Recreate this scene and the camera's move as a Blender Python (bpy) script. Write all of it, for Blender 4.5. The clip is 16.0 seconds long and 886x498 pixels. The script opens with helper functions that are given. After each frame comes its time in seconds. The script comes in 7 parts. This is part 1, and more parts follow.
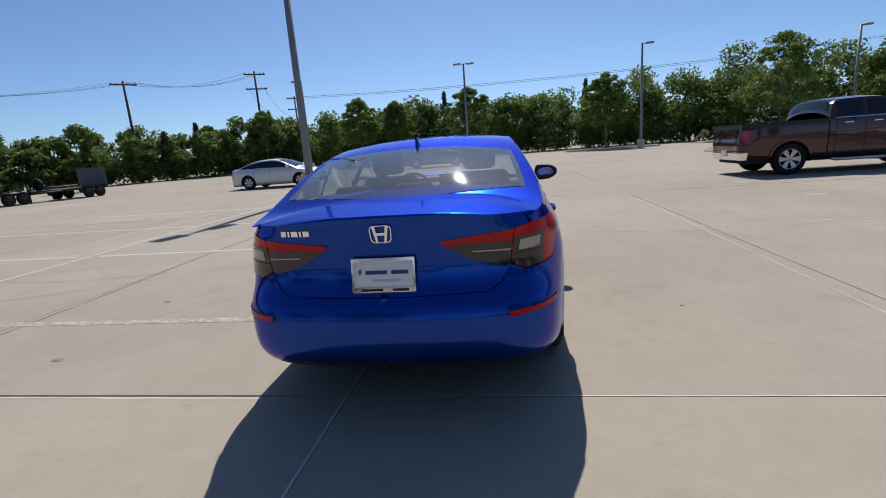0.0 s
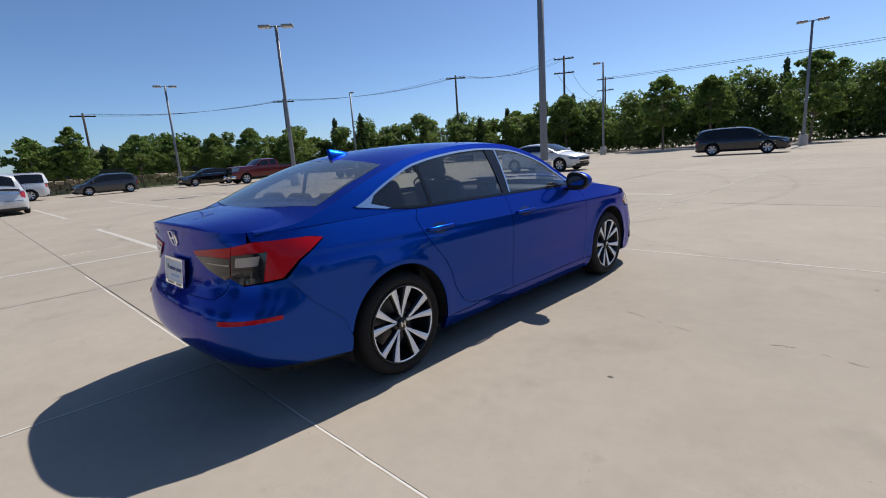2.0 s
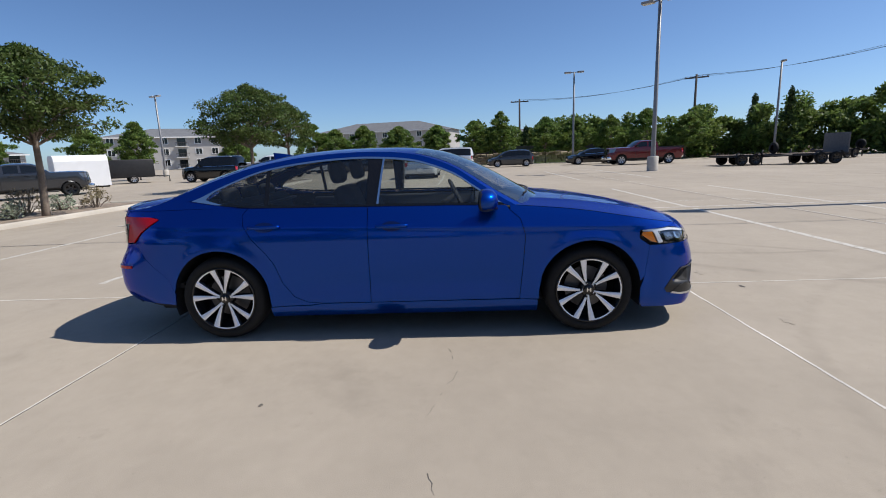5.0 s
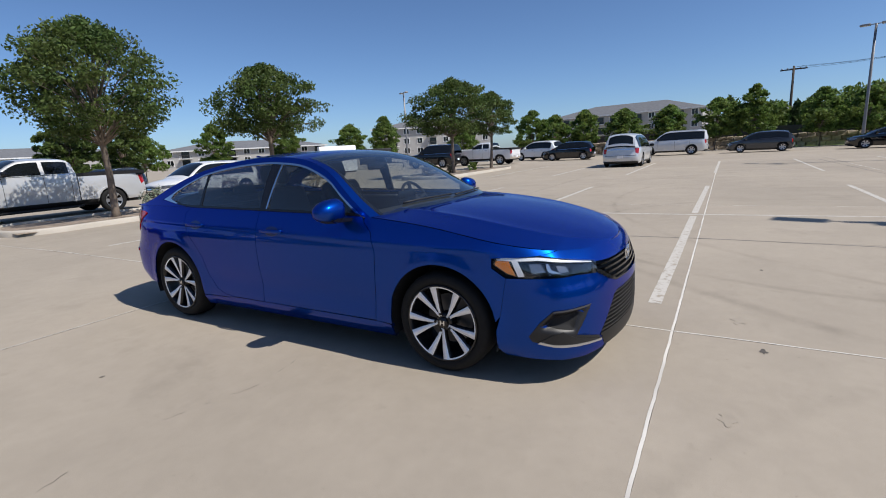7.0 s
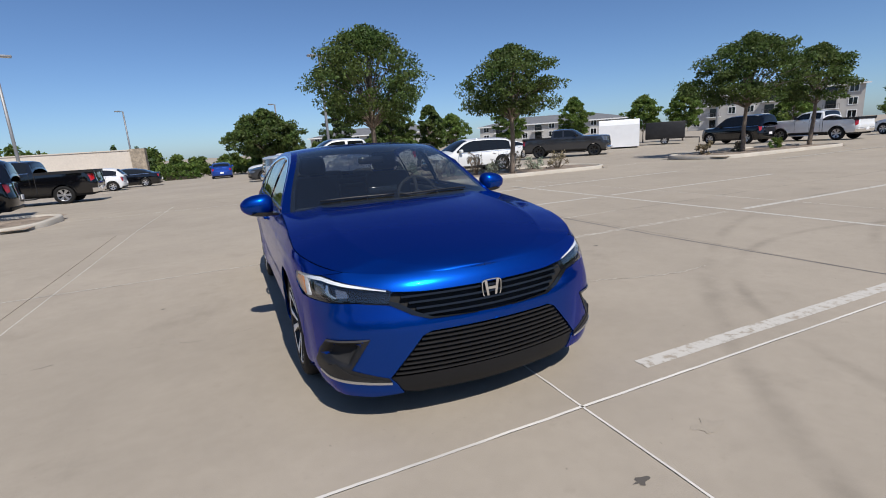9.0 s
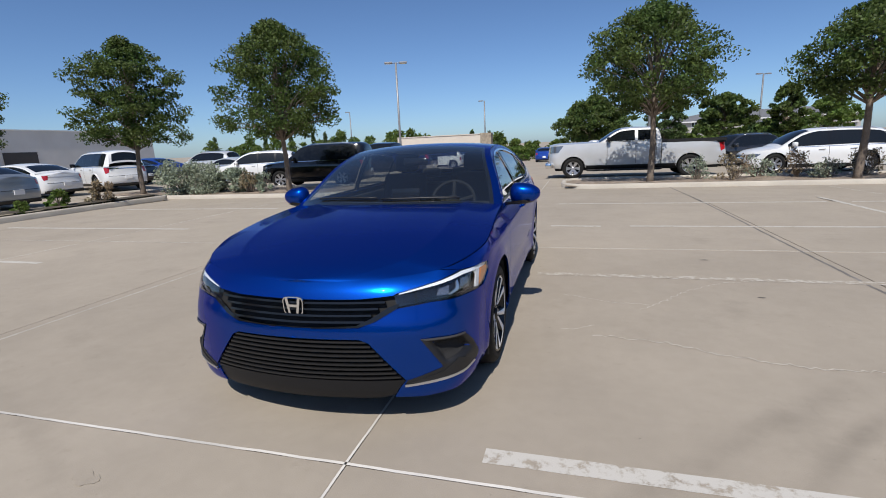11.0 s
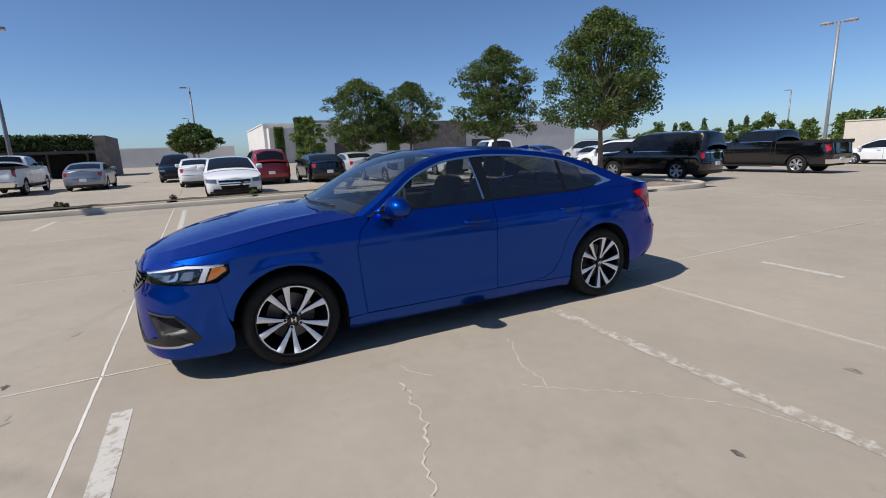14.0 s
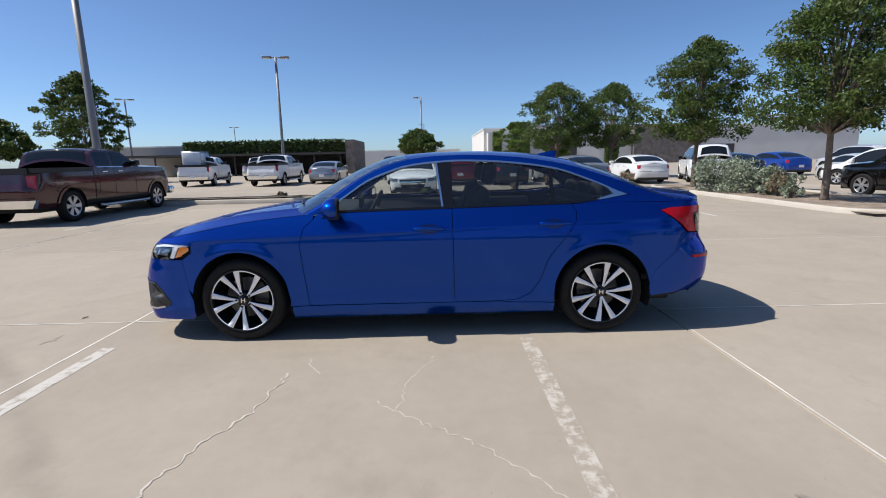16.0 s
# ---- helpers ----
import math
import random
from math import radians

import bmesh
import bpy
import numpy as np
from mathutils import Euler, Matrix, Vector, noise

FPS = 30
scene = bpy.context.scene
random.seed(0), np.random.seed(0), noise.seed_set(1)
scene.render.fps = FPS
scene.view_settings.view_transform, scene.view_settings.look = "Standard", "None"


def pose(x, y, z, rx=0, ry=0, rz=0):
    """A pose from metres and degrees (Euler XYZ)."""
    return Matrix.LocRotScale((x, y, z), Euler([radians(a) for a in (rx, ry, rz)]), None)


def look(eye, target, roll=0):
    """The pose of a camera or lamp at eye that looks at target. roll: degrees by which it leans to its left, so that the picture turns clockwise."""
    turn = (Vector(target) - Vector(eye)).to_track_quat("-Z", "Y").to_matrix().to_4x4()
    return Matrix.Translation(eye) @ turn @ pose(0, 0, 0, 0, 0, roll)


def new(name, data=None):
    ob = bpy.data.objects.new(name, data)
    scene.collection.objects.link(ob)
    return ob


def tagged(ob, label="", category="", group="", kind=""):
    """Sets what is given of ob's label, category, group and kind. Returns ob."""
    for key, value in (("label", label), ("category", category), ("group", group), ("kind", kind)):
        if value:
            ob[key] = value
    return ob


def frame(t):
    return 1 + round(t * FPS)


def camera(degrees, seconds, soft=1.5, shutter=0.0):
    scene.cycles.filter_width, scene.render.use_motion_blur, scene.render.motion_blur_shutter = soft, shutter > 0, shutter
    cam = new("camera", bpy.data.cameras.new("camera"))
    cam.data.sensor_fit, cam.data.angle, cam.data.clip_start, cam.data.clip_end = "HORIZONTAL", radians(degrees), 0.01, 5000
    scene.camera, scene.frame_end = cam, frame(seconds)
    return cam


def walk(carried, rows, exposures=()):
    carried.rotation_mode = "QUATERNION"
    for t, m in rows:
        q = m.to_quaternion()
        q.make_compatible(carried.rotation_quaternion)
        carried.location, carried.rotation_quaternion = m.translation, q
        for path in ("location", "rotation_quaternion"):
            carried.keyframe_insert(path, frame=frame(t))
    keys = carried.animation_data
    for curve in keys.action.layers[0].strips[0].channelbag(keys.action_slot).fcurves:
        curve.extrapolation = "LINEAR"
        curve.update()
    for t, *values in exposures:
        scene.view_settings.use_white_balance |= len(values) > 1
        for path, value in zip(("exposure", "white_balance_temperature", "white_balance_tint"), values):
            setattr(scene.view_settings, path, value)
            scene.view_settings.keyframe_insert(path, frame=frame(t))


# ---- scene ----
cam = camera(86.0, 16.0, 1.0)
PATH = [
    (0, (0.595, -4.402, 1.321), (0.31, -2.466, 0.907), -4.3),
    (0.5, (1.252, -4.246, 1.338), (0.625, -2.386, 0.953), -3.9),
    (1, (1.92, -3.957, 1.324), (0.994, -2.225, 0.944), -3.6),
    (1.5, (2.451, -3.572, 1.333), (1.281, -1.996, 0.949), -4.0),
    (2, (3.013, -3.132, 1.33), (1.63, -1.743, 0.933), -4.0),
    (2.5, (3.402, -2.616, 1.346), (1.844, -1.425, 0.952), -3.9),
    (3, (3.802, -2.05, 1.352), (2.088, -1.099, 0.955), -3.0),
    (3.2, (3.884, -1.807, 1.324), (2.119, -0.953, 0.93), -2.8),
    (3.9, (4.171, -0.964, 1.346), (2.272, -0.469, 0.957), -2.9),
    (4.6, (4.29, -0.059, 1.35), (2.333, 0.065, 0.959), -2.8),
    (5.3, (4.211, 0.822, 1.331), (2.263, 0.586, 0.944), -2.0),
    (5.5, (4.133, 1.061, 1.36), (2.198, 0.728, 0.977), -2.2),
    (6, (3.943, 1.711, 1.376), (2.064, 1.142, 0.997), -2.2),
    (6.5, (3.622, 2.249, 1.36), (1.819, 1.476, 0.971), -2.7),
    (7, (3.24, 2.814, 1.363), (1.557, 1.812, 0.957), -3.1),
    (7.5, (2.792, 3.255, 1.359), (1.253, 2.051, 0.931), -3.1),
    (8, (2.277, 3.703, 1.37), (0.955, 2.264, 0.944), -3.3),
    (8.5, (1.746, 4.033, 1.353), (0.663, 2.409, 0.92), -3.4),
    (9, (1.135, 4.319, 1.379), (0.357, 2.529, 0.94), -3.7),
    (9.6, (0.401, 4.453, 1.38), (0.001, 2.539, 0.956), -2.9),
    (10.2, (-0.356, 4.445, 1.383), (-0.349, 2.49, 0.959), -2.8),
    (10.8, (-1.106, 4.338, 1.387), (-0.698, 2.427, 0.96), -2.8),
    (11.3, (-1.686, 4.121, 1.398), (-0.983, 2.297, 0.975), -2.2),
    (11.5, (-1.915, 4.025, 1.403), (-1.108, 2.246, 0.976), -2.4),
    (12, (-2.459, 3.676, 1.395), (-1.392, 2.036, 0.983), -2.7),
    (12.5, (-3.014, 3.332, 1.399), (-1.741, 1.847, 0.986), -2.2),
    (13, (-3.372, 2.845, 1.4), (-1.926, 1.53, 0.974), -2.0),
    (13.5, (-3.758, 2.384, 1.415), (-2.148, 1.277, 0.989), -2.1),
    (14, (-4.019, 1.815, 1.4), (-2.27, 0.938, 0.988), -2.2),
    (14.5, (-4.239, 1.285, 1.386), (-2.387, 0.644, 0.989), -2.0),
    (15, (-4.335, 0.725, 1.363), (-2.414, 0.312, 0.989), -1.5),
    (15.5, (-4.4, 0.262, 1.36), (-2.445, 0.058, 0.994), -1.4),
    (16, (-4.382, -0.12, 1.345), (-2.417, -0.143, 0.976), -1.2),
]
walk(cam, [(t, look(eye, target, roll)) for t, eye, target, roll in PATH], [(0, -0.05), (1.5, 0.08), (4, 0.12), (6, 0.14), (8, -0.02), (13, -0.04), (14.5, 0.1), (15.5, 0.25), (16, 0.26)])

# ---- light ----
world = bpy.data.worlds.new("sky")
scene.world = world
world.use_nodes = True
wn = world.node_tree
sky = wn.nodes.new("ShaderNodeTexSky")
sky.sky_type = "NISHITA"
sky.sun_disc = False
TO_SUN = Vector((-0.03, 0.61, 0.79)).normalized()
sky.sun_elevation = math.asin(TO_SUN.z)
sky.sun_rotation = math.atan2(TO_SUN.x, TO_SUN.y)
sky.altitude = 150
sky.air_density, sky.dust_density, sky.ozone_density = 0.75, 0.6, 2.2
tint = wn.nodes.new("ShaderNodeMix")
tint.data_type, tint.blend_type = "RGBA", "MULTIPLY"
tint.inputs[0].default_value = 1.0
tint.inputs[7].default_value = (0.79, 0.955, 1.15, 1)
wn.links.new(sky.outputs[0], tint.inputs[6])
wn.links.new(tint.outputs[2], wn.nodes["Background"].inputs[0])
wn.nodes["Background"].inputs[1].default_value = 0.099
sun_data = bpy.data.lights.new("sun", "SUN")
sun_data.energy, sun_data.angle, sun_data.color = 4.85, radians(0.53), (1.0, 0.95, 0.885)
sun = new("sun", sun_data)
sun.rotation_euler = TO_SUN.to_track_quat("Z", "Y").to_euler()
sun.location = (0, 0, 40)


# ---- materials ----
def mat(name, base, rough=0.5, metal=0.0, spec=0.5, coat=0.0, noise_amt=0.0, noise_scale=20.0, bump=0.0, bump_scale=200.0,
        vary=0.0, emit=None, emit_strength=0.0, coords="Object", fine=0.0, fine_scale=150.0):
    """A principled material with stains at noise_scale, grain at fine_scale, relief and a tint per object."""
    m = bpy.data.materials.new(name)
    m.use_nodes = True
    t, n = m.node_tree, m.node_tree.nodes
    p = n["Principled BSDF"]
    p.inputs["Base Color"].default_value = (*base, 1)
    p.inputs["Roughness"].default_value = rough
    p.inputs["Metallic"].default_value = metal
    p.inputs["Specular IOR Level"].default_value = spec
    p.inputs["Coat Weight"].default_value = coat
    p.inputs["Coat Roughness"].default_value = 0.03
    tc = n.new("ShaderNodeTexCoord")
    colour = None
    for amount, scale in ((noise_amt, noise_scale), (fine, fine_scale)):
        if amount:
            tx = n.new("ShaderNodeTexNoise")
            tx.inputs["Scale"].default_value, tx.inputs["Detail"].default_value = scale, 5
            t.links.new(tc.outputs[coords], tx.inputs["Vector"])
            mr = n.new("ShaderNodeMapRange")
            mr.inputs[1].default_value, mr.inputs[2].default_value = 0.3, 0.7
            mr.inputs[3].default_value, mr.inputs[4].default_value = 1 - amount, 1 + amount
            t.links.new(tx.outputs[0], mr.inputs[0])
            hs = n.new("ShaderNodeHueSaturation")
            hs.inputs["Color"].default_value = (*base, 1)
            if colour:
                t.links.new(colour, hs.inputs["Color"])
            t.links.new(mr.outputs[0], hs.inputs["Value"])
            colour = hs.outputs[0]
    if vary:
        oi = n.new("ShaderNodeObjectInfo")
        mr = n.new("ShaderNodeMapRange")
        mr.inputs[3].default_value, mr.inputs[4].default_value = 1 - vary, 1 + vary
        t.links.new(oi.outputs["Random"], mr.inputs[0])
        hs = n.new("ShaderNodeHueSaturation")
        hs.inputs["Color"].default_value = (*base, 1)
        if colour:
            t.links.new(colour, hs.inputs["Color"])
        t.links.new(mr.outputs[0], hs.inputs["Value"])
        colour = hs.outputs[0]
    if colour:
        t.links.new(colour, p.inputs["Base Color"])
    if bump:
        tx = n.new("ShaderNodeTexNoise")
        tx.inputs["Scale"].default_value, tx.inputs["Detail"].default_value = bump_scale, 4
        t.links.new(tc.outputs[coords], tx.inputs["Vector"])
        b = n.new("ShaderNodeBump")
        b.inputs["Strength"].default_value, b.inputs["Distance"].default_value = bump, 0.01
        t.links.new(tx.outputs[0], b.inputs["Height"])
        t.links.new(b.outputs[0], p.inputs["Normal"])
    if emit:
        p.inputs["Emission Color"].default_value = (*emit, 1)
        p.inputs["Emission Strength"].default_value = emit_strength
    return m


def glass(name, tint, gloss_rough=0.02, dust_haze=0.025):
    """Pane: tinted see-through under a pale film of dust and painted haze, with a mirror sheen that grows towards
    grazing.
    """
    m = bpy.data.materials.new(name)
    m.use_nodes = True
    t, n = m.node_tree, m.node_tree.nodes
    n.remove(n["Principled BSDF"])
    tr, gl, mx, fr, df, dm, pw, mr = (n.new("ShaderNode" + k) for k in ("BsdfTransparent", "BsdfGlossy", "MixShader", "LayerWeight", "BsdfDiffuse", "MixShader", "Math", "MapRange"))
    tr.inputs[0].default_value = (*tint, 1)
    gl.inputs["Roughness"].default_value = gloss_rough
    fr.inputs[0].default_value = 0.5
    pw.operation = "POWER"
    pw.inputs[1].default_value = 2.8
    t.links.new(fr.outputs["Facing"], pw.inputs[0])
    mr.inputs[3].default_value, mr.inputs[4].default_value = 0.075, 1.0
    t.links.new(pw.outputs[0], mr.inputs[0])
    t.links.new(mr.outputs[0], mx.inputs[0])
    df.inputs[0].default_value = (0.5, 0.5, 0.47, 1)
    dm.inputs[0].default_value = dust_haze
    t.links.new(tr.outputs[0], dm.inputs[1])
    t.links.new(df.outputs[0], dm.inputs[2])
    t.links.new(dm.outputs[0], mx.inputs[1])
    t.links.new(gl.outputs[0], mx.inputs[2])
    t.links.new(mx.outputs[0], n["Material Output"].inputs[0])
    return m


def flake_paint(name, base, rough=0.2, wide=0.5, share=0.45, metal=0.95):
    """Metallic car paint: a tight and a wide spread of flakes under a clear coat."""
    m = mat(name, base, rough, metal, coat=0.65, fine=0.12, fine_scale=1400)
    t, n = m.node_tree, m.node_tree.nodes
    p = n["Principled BSDF"]
    q = n.new("ShaderNodeBsdfPrincipled")
    for k, r in ((p, rough), (q, wide)):
        k.inputs["Metallic"].default_value = metal
        k.inputs["Roughness"].default_value = r
        k.inputs["Specular Tint"].default_value = (0.03, 0.2, 0.8, 1)
        k.inputs["Coat Weight"].default_value = 0.65
        k.inputs["Coat Roughness"].default_value = 0.012
        k.inputs["Coat IOR"].default_value = 1.4
    t.links.new(p.inputs["Base Color"].links[0].from_socket, q.inputs["Base Color"])
    mx = n.new("ShaderNodeMixShader")
    mx.inputs[0].default_value = share
    t.links.new(p.outputs[0], mx.inputs[1])
    t.links.new(q.outputs[0], mx.inputs[2])
    t.links.new(mx.outputs[0], n["Material Output"].inputs[0])
    return m


BLUE = flake_paint("blue_paint", (0.0005, 0.05, 0.33))
BLACK_PLASTIC = mat("black_plastic", (0.009, 0.009, 0.01), 0.48, noise_amt=0.15, noise_scale=30, bump=0.05, bump_scale=900)
GLOSS_BLACK = mat("gloss_black", (0.008, 0.008, 0.009), 0.12)
INNER = mat("inner_dark", (0.012, 0.012, 0.013), 0.9, noise_amt=0.2, noise_scale=12)
CHROME = mat("chrome", (0.85, 0.86, 0.88), 0.08, 1.0)
SATIN = mat("satin_metal", (0.62, 0.63, 0.65), 0.28, 1.0)
MACHINED = mat("machined_alloy", (0.92, 0.92, 0.93), 0.32, 0.25, noise_amt=0.04, noise_scale=60)
RIM_BLACK = mat("rim_black", (0.012, 0.012, 0.013), 0.25)
RUBBER = mat("tyre_rubber", (0.012, 0.012, 0.012), 0.75, spec=0.25, noise_amt=0.2, noise_scale=25, bump=0.15, bump_scale=120)
CLOTH = mat("seat_cloth", (0.02, 0.02, 0.022), 0.95, noise_amt=0.2, noise_scale=90, bump=0.2, bump_scale=500)
DASH = mat("dash_plastic", (0.025, 0.026, 0.028), 0.7, bump=0.1, bump_scale=600)
GLASS = glass("window_glass", (0.80, 0.84, 0.82), 0.02, 0.012)
# thicker pale film: some dust, mostly painted haze for the bright sky reflection
REAR_GLASS = glass("rear_window_glass", (0.8, 0.84, 0.82), 0.03, 0.09)
GLASS_DARK = glass("privacy_glass", (0.62, 0.65, 0.64), 0.02, 0.012)
LENS = glass("clear_lens", (0.93, 0.94, 0.95), 0.02, 0.0)
LENS_RED = mat("red_lens", (0.48, 0.003, 0.01), 0.22, spec=0.15, coat=0.35)
LENS_SMOKE = mat("smoke_lens", (0.016, 0.014, 0.015), 0.1, 0.2, coat=0.6, noise_amt=0.2, noise_scale=40)
AMBER = mat("amber_lens", (0.75, 0.22, 0.02), 0.2, coat=1.0)
LAMP_SILVER = mat("lamp_reflector", (0.75, 0.76, 0.78), 0.2, 0.9)
DRL = mat("light_guide", (0.85, 0.87, 0.9), 0.25)
PLATE_WHITE = mat("plate_white", (0.8, 0.8, 0.8), 0.4)
PLATE_INK = mat("plate_ink", (0.02, 0.05, 0.2), 0.5)
PLATE_PALE = mat("plate_pale_ink", (0.45, 0.55, 0.75), 0.5)
PLATE_GREEN = mat("plate_green", (0.03, 0.2, 0.08), 0.5)


# ---- mesh helpers ----
def lot_z(x, y):
    """Height of the lot: level round the car, falling gently away to the south."""
    k = min(max((x + 30) / 16, 0), 1) * min(max((27 - x) / 12, 0), 1)
    return -0.016 * min(max(-y - 7, 0), 60) * k * k * (3 - 2 * k)


def part(name, bm, material, parent=None, label="", smooth=True):
    """Links a bmesh as one mesh object under a thing or a part."""
    me = bpy.data.meshes.new(name)
    if smooth:
        for f in bm.faces:
            f.smooth = True
    bm.to_mesh(me)
    bm.free()
    mats = material if isinstance(material, (list, tuple)) else [material]
    for m in mats:
        me.materials.append(m)
    ob = new(name, me)
    ob.parent = parent
    if label:
        ob["label"] = label
    return ob


def thing(name, m=None, label="", category="", group="", kind=""):
    ob = new(name)
    ob.empty_display_size = 0.3
    if m is not None:
        ob.matrix_basis = m
    return tagged(ob, label, category, group, kind)


def put(bm, verts, faces, mi=0):
    vs = [bm.verts.new(v) for v in verts]
    for f in faces:
        try:
            bm.faces.new([vs[i] for i in f]).material_index = mi
        except ValueError:
            pass
    return vs


def box(bm, x0, x1, y0, y1, z0, z1, mi=0, bevel=0.0, m=None):
    vs = [(x, y, z) for x in (x0, x1) for y in (y0, y1) for z in (z0, z1)]
    if m is not None:
        vs = [m @ Vector(v) for v in vs]
    fs = [(0, 1, 3, 2), (4, 6, 7, 5), (0, 4, 5, 1), (2, 3, 7, 6), (0, 2, 6, 4), (1, 5, 7, 3)]
    made = put(bm, vs, fs, mi)
    if bevel:
        es = list({e for v in made for e in v.link_edges})
        bmesh.ops.bevel(bm, geom=es, offset=bevel, segments=2, affect="EDGES", profile=0.5)
    return bm


def solid(x0, x1, y0, y1, z0, z1, bevel=0.0, m=None):
    return box(bmesh.new(), x0, x1, y0, y1, z0, z1, 0, bevel, m)


def tube(bm, pts, radii, sides=8, mi=0, cap=True):
    """A tapered tube along points."""
    pts = [Vector(p) for p in pts]
    rings = []
    for i, p in enumerate(pts):
        d = (pts[min(i + 1, len(pts) - 1)] - pts[max(i - 1, 0)]).normalized()
        a = d.orthogonal().normalized() if i == 0 else (a - d * a.dot(d)).normalized()
        b = d.cross(a)
        r = radii[i] if isinstance(radii, (list, tuple)) else radii
        rings.append([bm.verts.new(p + (a * math.cos(k) + b * math.sin(k)) * r) for k in (math.tau * j / sides for j in range(sides))])
    for r0, r1 in zip(rings, rings[1:]):
        for j in range(sides):
            bm.faces.new((r0[j], r0[(j + 1) % sides], r1[(j + 1) % sides], r1[j])).material_index = mi
    if cap:
        bm.faces.new(rings[0][::-1]).material_index = mi
        bm.faces.new(rings[-1]).material_index = mi
    return bm


def lathe(bm, profile, sides=40, axis="x", mi=0, m=None):
    """Spins (radius, along) points round an axis."""
    rings = []
    for r, a in profile:
        ring = []
        for j in range(sides):
            k = math.tau * j / sides
            v = Vector((a, r * math.cos(k), r * math.sin(k))) if axis == "x" else Vector((r * math.cos(k), r * math.sin(k), a))
            ring.append(bm.verts.new(m @ v if m is not None else v))
        rings.append(ring)
    for r0, r1 in zip(rings, rings[1:]):
        for j in range(sides):
            bm.faces.new((r0[j], r0[(j + 1) % sides], r1[(j + 1) % sides], r1[j])).material_index = mi
    return bm


def prism(bm, poly, axis, a0, a1, mi=0, m=None):
    """Extrudes a flat outline along an axis: x (outline in y, z), y (x, z) or z (x, y)."""
    def at(p, a):
        v = Vector((a, *p)) if axis == "x" else Vector((p[0], a, p[1])) if axis == "y" else Vector((*p, a))
        return m @ v if m is not None else v
    lo, hi = [bm.verts.new(at(p, a0)) for p in poly], [bm.verts.new(at(p, a1)) for p in poly]
    bm.faces.new(lo[::-1]).material_index = mi
    bm.faces.new(hi).material_index = mi
    for i in range(len(poly)):
        j = (i + 1) % len(poly)
        bm.faces.new((lo[i], lo[j], hi[j], hi[i])).material_index = mi
    bmesh.ops.recalc_face_normals(bm, faces=bm.faces)
    return bm


def bisect(xs, t):
    """How many of the rising xs are not above t."""
    lo, hi = 0, len(xs)
    while lo < hi:
        mid = (lo + hi) // 2
        if xs[mid] <= t:
            lo = mid + 1
        else:
            hi = mid
    return lo


class Curve1:
    """A smooth curve through (t, value) points: monotone cubic."""

    def __init__(self, *pts):
        pts = sorted(pts)
        self.x, self.y = [p[0] for p in pts], [p[1] for p in pts]
        n = len(pts)
        d = [(self.y[i + 1] - self.y[i]) / (self.x[i + 1] - self.x[i]) for i in range(n - 1)]
        m = [d[0]] + [0 if d[i - 1] * d[i] <= 0 else 2 * d[i - 1] * d[i] / (d[i - 1] + d[i]) for i in range(1, n - 1)] + [d[-1]]
        self.m = m

    def __call__(self, t):
        x, y, m = self.x, self.y, self.m
        if t <= x[0]:
            return y[0]
        if t >= x[-1]:
            return y[-1]
        i = bisect(x, t) - 1
        h = x[i + 1] - x[i]
        s = (t - x[i]) / h
        return ((2 * s**3 - 3 * s**2 + 1) * y[i] + (s**3 - 2 * s**2 + s) * h * m[i]
                + (3 * s**2 - 2 * s**3) * y[i + 1] + (s**3 - s**2) * h * m[i + 1])


def sstep(a, b, t):
    s = min(max((t - a) / (b - a), 0), 1)
    return s * s * (3 - 2 * s)


def clip(poly, axis, value, keep_less):
    out = []
    for i in range(len(poly)):
        p, q = poly[i], poly[(i + 1) % len(poly)]
        pin, qin = ((p[axis] <= value) == keep_less or p[axis] == value), ((q[axis] <= value) == keep_less or q[axis] == value)
        if pin:
            out.append(p)
        if pin != qin:
            k = (value - p[axis]) / (q[axis] - p[axis])
            r = [p[0] + k * (q[0] - p[0]), p[1] + k * (q[1] - p[1])]
            r[axis] = value
            out.append(tuple(r))
    return out


